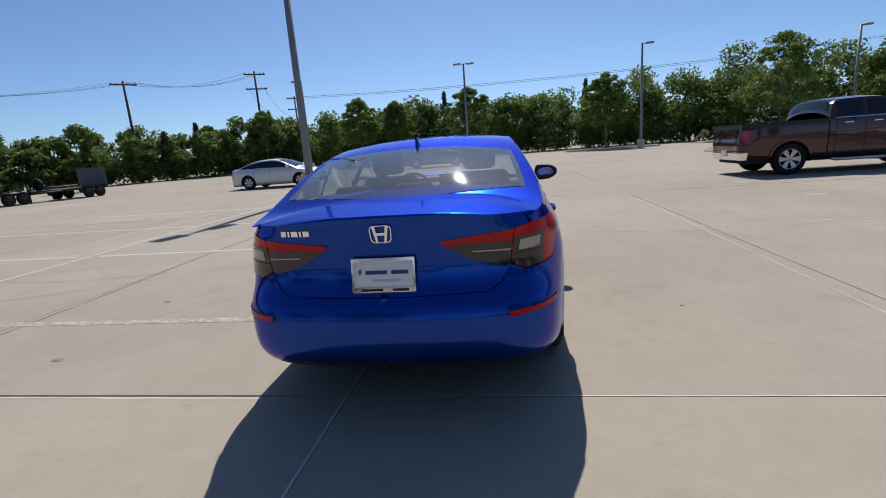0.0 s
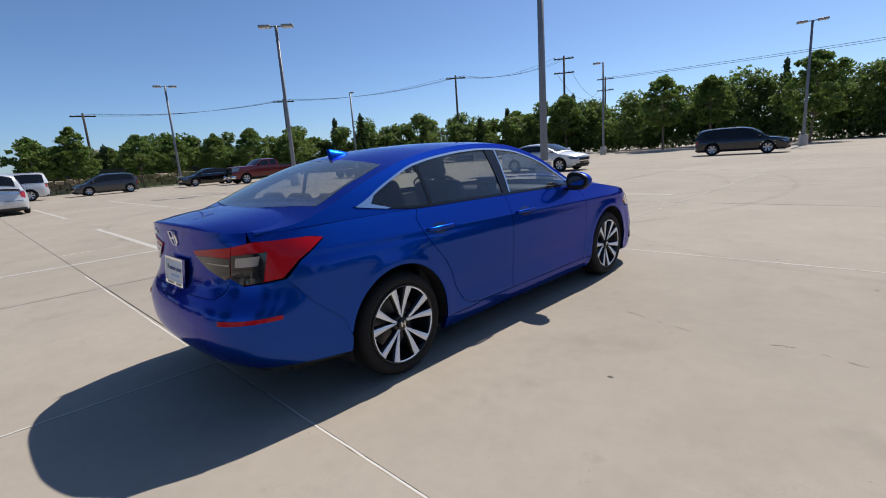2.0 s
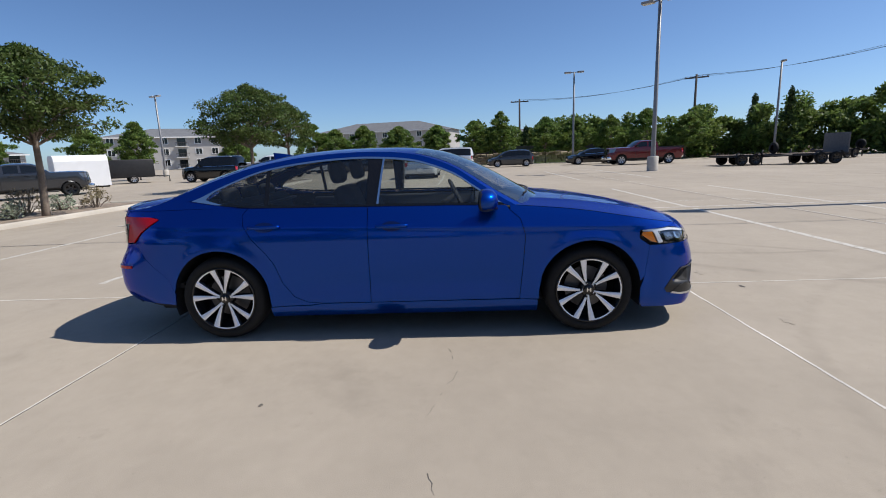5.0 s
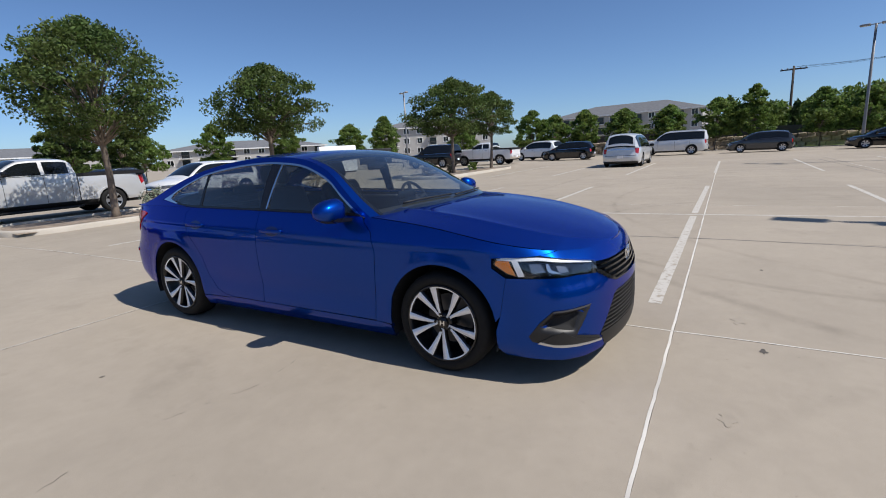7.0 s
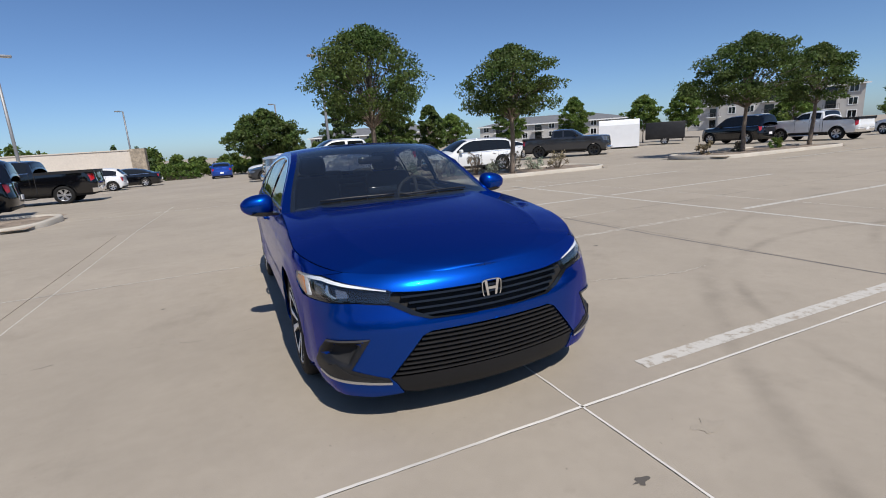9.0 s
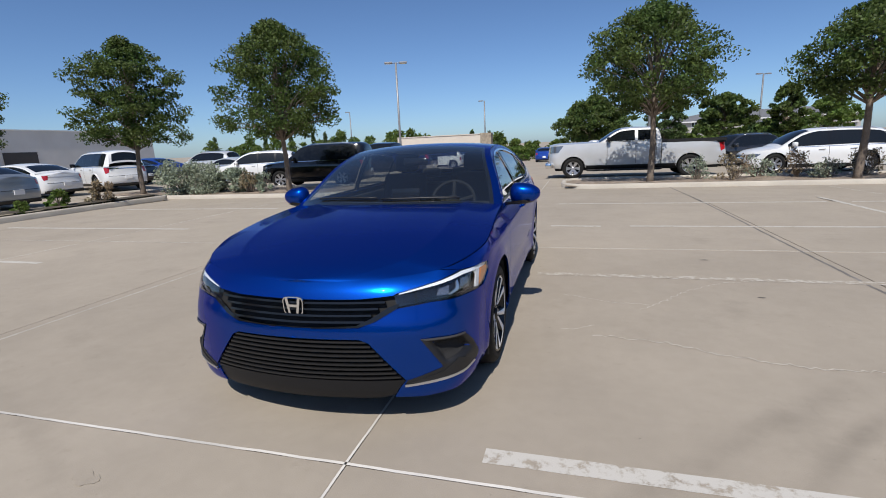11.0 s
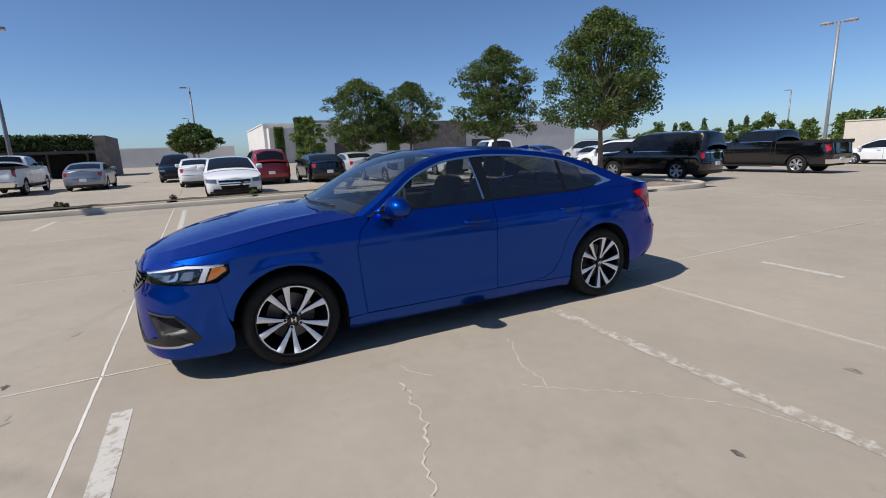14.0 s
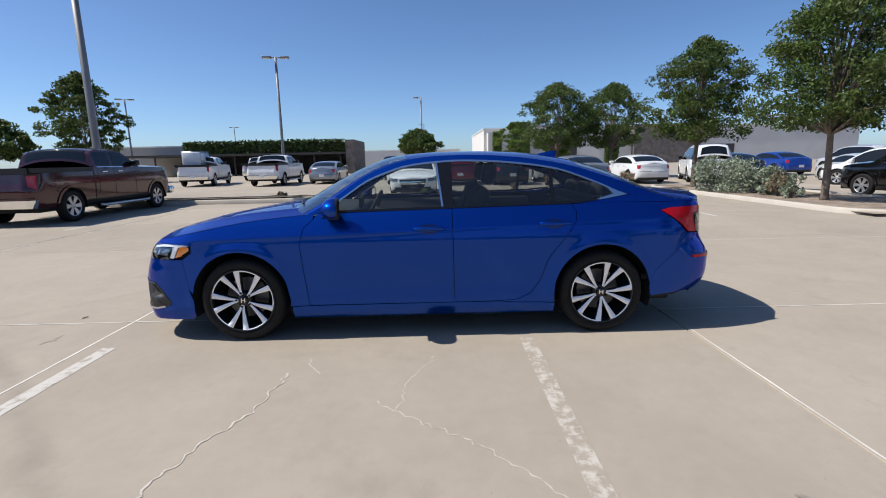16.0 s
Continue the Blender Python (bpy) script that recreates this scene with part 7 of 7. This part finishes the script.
    if form != "pickup":
        bm = bmesh.new()
        for s in (1, -1):
            sheet([(pl.u_at_y(Y(0.975)), low + 0.06), (pl.u1, low + 0.06), (pl.u1, low + 0.15), (pl.u_at_y(Y(0.978)), low + 0.17)], bod, 0.1, 0.1, 0, s, 0, bm, lift=0.022)
        part("lower_intake", bm, INNER, car)
    # seam and shelf of the tail
    bm = bmesh.new()
    zt = low + 0.5 * span if form != "pickup" else low + 0.24
    for s in (1, -1):
        sheet([(pl.u0, zt), (pl.u_at_y(Y(0.02)), zt), (pl.u_at_y(Y(0.02)), zt + 0.014), (pl.u0, zt + 0.014)], bod, 0.1, 0.1, 0, s, 0, bm, lift=0.004)
    part("tail_seam", bm, INNER, car)
    if form != "pickup":
        bm = bmesh.new()
        zt = belt(Y(0.02)) - 0.1
        for s in (1, -1):
            sheet([(pl.u0, zt), (pl.u0 + hw * 0.72, zt), (pl.u0 + hw * 0.72, zt + 0.04), (pl.u0, zt + 0.04)], bod, 0.1, 0.1, 0.005, s, 0, bm, lift=0.008)
        part("tail_garnish", bm, CHROME if form in ("boxy", "van") else pnt, car)
    bmt = CHROME if form == "pickup" else BLACK_PLASTIC
    bm = bmesh.new()
    for s in (1, -1):
        sheet([(pl.u_at_y(Y(0.96)), low + 0.02), (pl.u1, low + 0.02), (pl.u1, low + (0.16 if form == "pickup" else 0.1)), (pl.u_at_y(Y(0.96)), low + (0.18 if form == "pickup" else 0.08))], bod, 0.1, 0.1, 0.03, s, 0, bm, lift=0.02)
    part("front_bumper", bm, bmt, car)
    bm = bmesh.new()
    for s in (1, -1):
        sheet([(pl.u0, low + 0.02), (pl.u_at_y(Y(0.03)), low + 0.02), (pl.u_at_y(Y(0.03)), low + (0.2 if form == "pickup" else 0.1)), (pl.u0, low + (0.2 if form == "pickup" else 0.1))], bod, 0.1, 0.1, 0.03, s, 0, bm, lift=0.03)
    part("rear_bumper", bm, bmt, car)
    e = bod(pl.u0, low + 0.42 * span if form != "pickup" else low + 0.18)
    part("license_plate", solid(-0.15, 0.15, e.y - 0.045, e.y - 0.015, e.z - 0.07, e.z + 0.08), PLATE_WHITE, car, smooth=False)
    return car


PK = "pickup truck"
vehicle("pickup", "pickup_truck", (9.5, 10.0), -90, "maroon", "dark maroon crew-cab pickup with chrome wheels on concrete", PK)
vehicle("sedan", "sedan", (-11.0, 19.0), -90, "silver", "silver sedan parked beyond a lamp post", "car")
vehicle("suv", "suv", (-4.6, 31.0), -80, "dark", "dark blue-grey luxury suv parked across the lot", "suv", H=1.64, L=5.0)
vehicle("pickup", "pickup_truck", (-35.2, 15.0), 180, "red", "bright red crew-cab pickup parked near a lamp", PK)
vehicle("sedan", "sedan", (-39.8, 12.3), 180, "black", "black sedan parked beside a red pickup", "car")
vehicle("hatch", "hatchback", (-40.5, 5.0), 180, "grey", "dark grey hatchback parked along the lot edge", "car")
vehicle("boxy", "suv", (-40.5, -1.0), 180, "silver", "large silver suv parked along the lot edge", "suv", L=5.3, W=2.0, H=1.92, wb=3.1)
vehicle("van", "minivan", (-25.8, -1.9), 90, "silver", "silver minivan parked with its rear showing", "minivan")
vehicle("hatch", "hatchback", (-37.6, -8.6), 180, "black", "black hatchback parked along the lot edge", "car")
vehicle("suv", "suv", (-40.5, -12.2), 160, "white", "white suv parked along the lot edge", "suv")
vehicle("pickup", "pickup_truck", (-33.2, -14.2), 180, "white", "white crew-cab pickup parked near the trees", PK, L=5.3, H=1.8, wb=3.2)
vehicle("boxy", "suv", (-31.0, -17.9), 180, "black", "black boxy off-road suv under a tree", "suv", H=1.85, L=4.4, wb=2.6)
vehicle("pickup", "pickup_truck", (-20.6, -23.0), 44, "grey", "dark grey lifted pickup with black wheels", PK, alloy=RIM_BLACK)
vehicle("suv", "suv", (-9.9, -17.2), -90, "white", "white sporty suv parked behind dry shrubs", "suv", H=1.62)
vehicle("pickup", "pickup_truck", (-3.5, -17.0), -90, "silver", "silver crew-cab heavy-duty pickup with a long bed", PK, L=6.6, wb=4.3, H=1.97, rear=0.19, r=0.42, W=2.06)
vehicle("suv", "suv", (-9.5, -25.0), -60, "grey", "grey crossover parked behind the silver pickup", "suv", H=1.65)
vehicle("sedan", "sedan", (-18.6, -28.0), -70, "white", "white sedan parked far back in the lot", "car")
vehicle("pickup", "pickup_truck", (9.7, -22.6), -90, "black", "black heavy-duty crew-cab pickup parked across the aisle", PK, L=6.3, wb=4.0, H=1.98)
vehicle("boxy", "suv", (9.75, -15.1), -82, "black", "glossy black large suv parked beside the planting bed", "suv", H=1.86)
vehicle("hatch", "hatchback", (9.6, -34.5), -90, "white", "small white hatchback parked by the low wall", "car")
vehicle("sedan", "sedan", (8.2, -39.0), -90, "black", "black sedan parked by the low wall", "car")
vehicle("sedan", "sedan", (1.6, -46.0), 180, "blue", "bright blue coupe parked before the shrubs", "car")
vehicle("suv", "suv", (-2.6, -33.0), -90, "white", "white suv parked behind the silver pickup", "suv")
vehicle("sedan", "sedan", (-2.4, -29.0), -90, "grey", "grey sedan parked behind the silver pickup", "car")
vehicle("sedan", "sedan", (17.8, -6.5), -87, "steel", "silver sedan with gold wheels parked at the kerb", "car", alloy=GOLD)
vehicle("sedan", "sedan", (15.8, 0.75), 90, "white", "white sedan facing the kerb with black grille", "car")
vehicle("sedan", "sedan", (22.0, -4.0), -90, "black", "black sedan parked in the second row", "car")
vehicle("sedan", "sedan", (24.5, -6.6), -90, "silver", "silver sedan parked in the second row", "car")
vehicle("suv", "suv", (23.0, -1.4), -90, "crimson", "dark red suv parked in the second row", "suv")
vehicle("sedan", "sedan", (25.0, 1.8), -90, "white", "white sedan parked in the second row", "car")
vehicle("suv", "suv", (32.0, 3.0), 90, "dark", "dark suv facing the aisle in the second row", "suv")
vehicle("sedan", "sedan", (28.0, 7.0), -90, "steel", "pale silver older sedan in the second row", "car")
vehicle("pickup", "pickup_truck", (26.9, 10.1), -90, "white", "white crew-cab pickup with its tailgate showing", PK)
vehicle("pickup", "pickup_truck", (28.4, 15.4), -80, "white", "white work pickup carrying a white tank", PK)
vehicle("pickup", "pickup_truck", (36.5, 14.4), -85, "silver", "silver pickup parked in the back row", PK)
vehicle("boxy", "suv", (21.5, -14.6), -110, "white", "large white suv parked behind the trees", "suv", L=5.3, W=2.0, H=1.9, wb=3.0)
vehicle("sedan", "sedan", (21.5, -10.9), -90, "white", "white sedan parked with its rear showing", "car")
vehicle("sedan", "sedan", (24.2, -17.6), -90, "black", "black sedan parked beside a white suv", "car")
vehicle("sedan", "sedan", (26.5, -22.0), -90, "blue", "blue sedan parked in the second row", "car")
vehicle("suv", "suv", (25.5, -26.5), -90, "silver", "silver suv parked in the second row", "suv")
vehicle("sedan", "sedan", (19.0, -21.0), -100, "silver", "pale silver car parked beyond the planting bed", "car")
vehicle("suv", "suv", (16.5, -20.0), -70, "white", "small white suv parked beyond the planting bed", "suv")

# white tank on the work pickup
tank = thing("water_tank", pose(27.4, 15.5, 1.3, 0, 0, -80), "white caged plastic tank in a pickup bed", "tank")
part("tank", solid(-0.55, 0.55, -0.9, 0.9, 0, 0.85, 0.06), PAINTS["white"], tank)
for i in range(5):
    part("cage_bar", solid(-0.58, 0.58, -0.86 + i * 0.42, -0.83 + i * 0.42, 0.02, 0.9), SATIN, tank)

# trailers
TRAILER_BLACK = mat("trailer_steel", (0.02, 0.02, 0.022), 0.6, 0.3, noise_amt=0.2, noise_scale=4)
MESH_GREY = mat("ramp_steel", (0.13, 0.13, 0.135), 0.6, 0.4, noise_amt=0.15, noise_scale=8)
DECK_WOOD = mat("deck_planks", (0.13, 0.1, 0.075), 0.9, noise_amt=0.3, noise_scale=5)


def flat_trailer(at, heading, length, gate, label):
    t = thing("trailer", pose(at[0], at[1], 0, 0, 0, heading), label, "trailer")
    bm = bmesh.new()
    for s in (1, -1):
        box(bm, *sorted((s * 0.95, s * 1.03)), -length / 2, length / 2, 0.5, 0.62)
    for y in (-length / 2, 0, length / 2 - 0.06):
        box(bm, -0.95, 0.95, y, y + 0.06, 0.5, 0.6)
    part("frame", bm, TRAILER_BLACK, t, smooth=False)
    n = 9
    for i in range(n):
        x = -0.94 + i * 1.88 / n
        part("deck_plank", solid(x + 0.005, x + 1.88 / n - 0.005, -length / 2, length / 2, 0.6, 0.64), DECK_WOOD, t, smooth=False)
    for s in (1, -1):
        for y in (-0.75, 0.05):
            far_wheel(t, 1.2, y, 0.34, s, RIM_BLACK)
        bm = bmesh.new()
        pts = [(-1.2, 0.5), (-1.0, 0.75), (0.3, 0.75), (0.5, 0.5)]
        put(bm, [(s * x, y, z) for y, z in pts for x in (1.04, 1.24)], [(0, 1, 3, 2), (2, 3, 5, 4), (4, 5, 7, 6)])
        part("mudguard", bm, TRAILER_BLACK, t, smooth=False)
    bm = bmesh.new()
    tube(bm, [(-0.9, length / 2, 0.55), (0, length / 2 + 1.3, 0.5)], 0.05, 6)
    tube(bm, [(0.9, length / 2, 0.55), (0, length / 2 + 1.3, 0.5)], 0.05, 6)
    tube(bm, [(0, length / 2 + 1.2, 0.9), (0, length / 2 + 1.2, 0.02)], 0.04, 8)
    part("drawbar", bm, TRAILER_BLACK, t)
    if gate:
        bm = bmesh.new()
        box(bm, -0.98, 0.98, -length / 2 - 0.06, -length / 2, 0.6, 1.75)
        part("ramp_gate", bm, MESH_GREY, t, smooth=False)
    else:
        m = Matrix.Translation((0.75, length / 2 - 0.3, 0.98)) @ Matrix.Rotation(math.pi / 2, 4, "Z")
        part("spare_wheel", lathe(bmesh.new(), [(0.18, -0.1), (0.3, -0.1), (0.34, -0.06), (0.34, 0.06), (0.3, 0.1), (0.18, 0.1), (0.16, 0.03), (0.0005, 0.03)], 22, "x", 0, m), RUBBER, t)
    return t


flat_trailer((-26.4, 18.0), 0, 3.2, False, "black flatbed trailer with a spare wheel standing on it")
flat_trailer((-25.4, 21.2), 180, 3.0, True, "black utility trailer with a raised steel ramp gate")
flat_trailer((-33.5, 29.0), 20, 3.0, False, "small black flatbed trailer near the grass")
box_tr = thing("cargo_trailer", pose(-33.2, -25.8, 0, 0, 0, 40), "small black enclosed cargo trailer", "trailer")
part("body", solid(-0.9, 0.9, -1.5, 1.5, 0.45, 1.85, 0.06), TRAILER_BLACK, box_tr)
for s in (1, -1):
    far_wheel(box_tr, 1.05, 0, 0.32, s, ALLOY)
part("drawbar", tube(bmesh.new(), [(0, 1.5, 0.5), (0, 2.6, 0.45), (0, 2.6, 0.0)], 0.05, 6), TRAILER_BLACK, box_tr)
VINYL = mat("white_vinyl", (0.78, 0.79, 0.8), 0.6, noise_amt=0.03, noise_scale=2)
tent = thing("enclosed_trailer", pose(-28.2, -26.0, 0, 0, 0, 48), "white boxy enclosed trailer with rounded roof", "trailer")
bm = prism(bmesh.new(), [(-1.3, 0.1), (1.3, 0.1), (1.3, 1.8), (1.22, 2.05), (0.9, 2.2), (-0.9, 2.2), (-1.22, 2.05), (-1.3, 1.8)], "y", -1.5, 1.5)
part("body", bm, VINYL, tent, smooth=False)
part("skirt", solid(-1.2, 1.2, -1.4, 1.4, 0.0, 0.1), INNER, tent)


# ---- buildings ----
STUCCO = mat("white_stucco", (0.62, 0.60, 0.57), 0.9, noise_amt=0.05, noise_scale=0.4, fine=0.04, fine_scale=8)
STUCCO_WARM = mat("cream_wall", (0.58, 0.52, 0.45), 0.9, noise_amt=0.05, noise_scale=0.4, fine=0.05, fine_scale=6)
STONE_DARK = mat("dark_stone", (0.16, 0.14, 0.125), 0.9, noise_amt=0.35, noise_scale=1.6, bump=0.5, bump_scale=6)
STONE_TAN = mat("tan_stone", (0.3, 0.25, 0.19), 0.9, noise_amt=0.3, noise_scale=2.2, fine=0.2, fine_scale=9, bump=0.6, bump_scale=8)
ROOF_GREY = mat("grey_shingle", (0.14, 0.145, 0.155), 0.9, noise_amt=0.12, noise_scale=1.0, fine=0.1, fine_scale=8)
SIDING = mat("pale_siding", (0.4, 0.385, 0.365), 0.85, noise_amt=0.06, noise_scale=0.6)
TRIM_WHITE = mat("white_trim", (0.72, 0.72, 0.71), 0.6)
METAL_DARK = mat("dark_fascia", (0.05, 0.045, 0.042), 0.6, noise_amt=0.1, noise_scale=1)


def block(name, x0, x1, y0, y1, z1, material, label, category="building", m=None):
    b = thing(name, m, label, category)
    part("wall", solid(x0, x1, y0, y1, 0, z1), material, b, smooth=False)
    part("coping", solid(x0 - 0.12, x1 + 0.12, y0 - 0.12, y1 + 0.12, z1, z1 + 0.16), TRIM_WHITE, b, smooth=False)
    return b


store = block("store_building", 84, 112, -78, -9, 6.6, STUCCO, "long white stucco store building with flat roof")
part("entry_bay", solid(81.5, 84, -16.5, -9.5, 0, 5.9), STUCCO, store, smooth=False)
part("stone_bay", solid(82.8, 84, -48, -36, 0, 6.9), STONE_DARK, store, smooth=False)
for y0, y1, x, z1 in ((-11.8, -10.3, 81.2, 6.0), (-16.8, -13.6, 80.8, 7.5), (-33.5, -31.0, 83.4, 7.0)):
    part("green_wall_panel", solid(x, x + 0.35, y0, y1, 0.3, z1), METAL_DARK, store, smooth=False)
    leaf_cloud("climbing_plant", [(x - 0.02, y0 + (y1 - y0) * (i + 0.5) / 4, 0.6 + (z1 - 0.9) * j / 9, 0.25, (y1 - y0) / 6, z1 / 16) for i in range(4) for j in range(10)], 60, 0.22, LEAF_LIGHT, store, int(x * 10 - y0), 0, 0.2)
for y in (-26, -42, -55):
    part("loading_door", solid(83.9, 84.0, y, y + 5, 0, 3.2), METAL_DARK, store, smooth=False)
part("roof_unit", solid(90, 92.5, -22, -19, 6.6, 7.6), GALV, store, smooth=False)
part("roof_unit", solid(93, 95, -35, -33, 6.6, 7.4), GALV, store, smooth=False)
block("low_building", 112, 126, -6, 34, 3.7, STUCCO, "low white building far behind the cars")
block("side_building", 58, 74, 29, 48, 3.6, SIDING, "grey flat-roofed building behind the carport")

# carport with a hedge-grown parapet
cp = thing("carport", pose(0, 1.6, 0), "dark carport with a hedge growing along its roof edge", "carport")
part("roof", solid(51.5, 60, 8.6, 34, 2.25, 2.5), METAL_DARK, cp, smooth=False)
part("parapet", solid(51.9, 52.5, 8.6, 27.0, 2.5, 3.65), METAL_DARK, cp, smooth=False)
part("end_wall", solid(51.6, 60, 7.6, 8.6, 0, 3.85), STONE_DARK, cp, smooth=False)
part("back_wall", solid(59.6, 60, 8.6, 34, 0, 2.3), METAL_DARK, cp, smooth=False)
for i in range(9):
    y = 9.2 + i * 3.05
    part("post", solid(51.8, 51.95, y, y + 0.15, 0, 2.25), METAL_DARK, cp, smooth=False)
leaf_cloud("hedge", [(51.85, 8.9 + 18 * i / 40, 2.55 + 1.15 * j / 3, 0.3, 0.4, 0.3) for i in range(41) for j in range(4)], 45, 0.2, LEAF_CEDAR, cp, 77, 0, 0.2)

# low wall at the lot's end
w = thing("garden_wall", pose(9.4, -57.0, lot_z(20, -57), 0, 0, -4), "long low cream wall with a stone end pier", "wall")
part("wall", solid(0.9, 12.5, -0.2, 0.2, 0, 3.1), STUCCO_WARM, w, smooth=False)
part("pier", solid(-0.5, 0.9, -0.5, 0.5, 0, 3.25), STONE_TAN, w, smooth=False)
part("coping", solid(0.9, 12.5, -0.28, 0.28, 3.1, 3.2), STUCCO_WARM, w, smooth=False)
hedge = thing("clipped_hedge", pose(5.5, -52.0, lot_z(5.5, -52)), "clipped green hedge block before the wall", "hedge")
leaf_cloud("foliage", [(-1.5 + 3.0 * i / 7, 0.3 * (j % 2), 0.3 + 0.35 * j, 0.35, 0.5, 0.35) for i in range(8) for j in range(4)], 90, 0.14, LEAF_LIGHT, hedge, 5, 0, 0.2)
part("stem_core", solid(-1.4, 1.4, 0, 0.25, 0, 0.9), BARK, hedge, smooth=False)

# stone retaining wall along the west edge
rw = thing("retaining_wall", None, "low rough tan stone wall along the lot edge", "wall")
rnd = random.Random(12)
stone_meshes = []
for k in range(6):
    bm = solid(-0.35, 0.35, -0.3, 0.3, 0, 0.42, 0.06)
    for v in bm.verts:
        v.co += Vector((rnd.uniform(-0.04, 0.04), rnd.uniform(-0.05, 0.05), rnd.uniform(-0.03, 0.03)))
    o = part("stone", bm, mat("wall_stone_%d" % k, (0.27 + 0.03 * k, 0.22 + 0.025 * k, 0.16 + 0.02 * k), 0.9, noise_amt=0.2, noise_scale=3, vary=0.2, bump=0.5, bump_scale=12), rw, smooth=False)
    o.location = (-53.0, -18.0 + 0.75 * k, 0)
    o.rotation_euler = (0, 0, math.pi / 2)
    stone_meshes.append(o.data)
for row in range(3):
    for i in range(75):
        o = new("stone", rnd.choice(stone_meshes))
        o.parent = rw
        o.location = (-53.0 + rnd.uniform(-0.05, 0.05), -13.4 + 0.72 * i + (row % 2) * 0.35, row * 0.4)
        o.rotation_euler = (0, 0, math.pi / 2 + rnd.uniform(-0.1, 0.1))
        o.scale = (rnd.uniform(0.8, 1.05), 1, rnd.uniform(0.9, 1.1))
part("fence", solid(-56.2, -56.0, -20, 45, 0, 2.0), METAL_DARK, rw, smooth=False)


def apartment(at, heading, length, depth, eave, ridge, bays, label, storeys=3):
    """A block of flats with a hipped roof, windows with panes and balconies."""
    a = thing("apartment_building", pose(at[0], at[1], 0, 0, 0, heading), label, "building", "apartment blocks")
    part("wall", solid(0, length, 0, depth, 0, eave), SIDING, a, smooth=False)
    o, hip = 0.8, depth * 0.75
    bm = bmesh.new()
    put(bm, [(-o, -o, eave), (length + o, -o, eave), (length + o, depth + o, eave), (-o, depth + o, eave), (hip, depth / 2, ridge), (length - hip, depth / 2, ridge)],
        [(0, 1, 5, 4), (1, 2, 5), (2, 3, 4, 5), (3, 0, 4), (3, 2, 1, 0)])
    part("roof", bm, ROOF_GREY, a, smooth=False)
    part("fascia", solid(-o, length + o, -o - 0.06, -o, eave - 0.28, eave + 0.02), TRIM_WHITE, a, smooth=False)
    st = eave / storeys
    baluster = None
    for i in range(bays):
        x = (i + 0.5) * length / bays
        for k in range(storeys):
            z = k * st + st * 0.38
            if i % 3 == 1:
                b = part("balcony", solid(x - 1.6, x + 1.6, -1.3, 0, k * st + 0.25, k * st + 0.42), TRIM_WHITE, a, smooth=False)
                part("railing", solid(x - 1.6, x + 1.6, -1.3, -1.24, k * st + 1.3, k * st + 1.38), METAL_DARK, b, smooth=False)
                for j in range(9):
                    if baluster is None:
                        baluster = part("baluster", solid(0, 0.05, -1.29, -1.25, 0, 0.88), METAL_DARK, b, smooth=False).data
                        bar = b.children[-1]
                    else:
                        bar = new("baluster", baluster)
                        bar.parent = b
                    bar.location = (x - 1.55 + j * 0.385, 0, k * st + 0.42)
                w = part("patio_door", solid(x - 1.0, x + 1.0, -0.06, 0.02, k * st + 0.45, k * st + 2.5), DARK_GLASS, a, smooth=False)
            else:
                w = part("window", solid(x - 0.75, x + 0.75, -0.05, 0.02, z, z + 1.5), DARK_GLASS, a, smooth=False)
                bm = bmesh.new()
                for q in ((x - 0.9, x - 0.75, z - 0.12, z + 1.62), (x + 0.75, x + 0.9, z - 0.12, z + 1.62), (x - 0.75, x + 0.75, z + 1.5, z + 1.62), (x - 0.75, x + 0.75, z - 0.12, z), (x - 0.04, x + 0.04, z, z + 1.5)):
                    box(bm, q[0], q[1], -0.1, 0.0, q[2], q[3])
                part("window_frame", bm, TRIM_WHITE, w, smooth=False)
    return a


BLOCK = "three-storey pale apartment block with grey hipped roof"
apartment((-157.0, -48.0), 78, 46, 16, 9.3, 12.6, 12, BLOCK)
apartment((-115.0, -90.0), 121, 36, 15, 8.6, 11.2, 9, BLOCK)
apartment((-73.0, -131.0), 138, 44, 15, 5.0, 7.4, 11, "two-storey pale apartment block with grey hipped roof", 2)
apartment((-24.0, -152.0), 155, 46, 15, 5.0, 7.4, 11, "two-storey pale apartment block with grey hipped roof", 2)
apartment((-142.0, 8.0), 85, 26, 14, 5.8, 8.2, 6, "pale house behind trees with grey hipped roof")

# ---- the blue car itself ----
sedan = build_sedan()
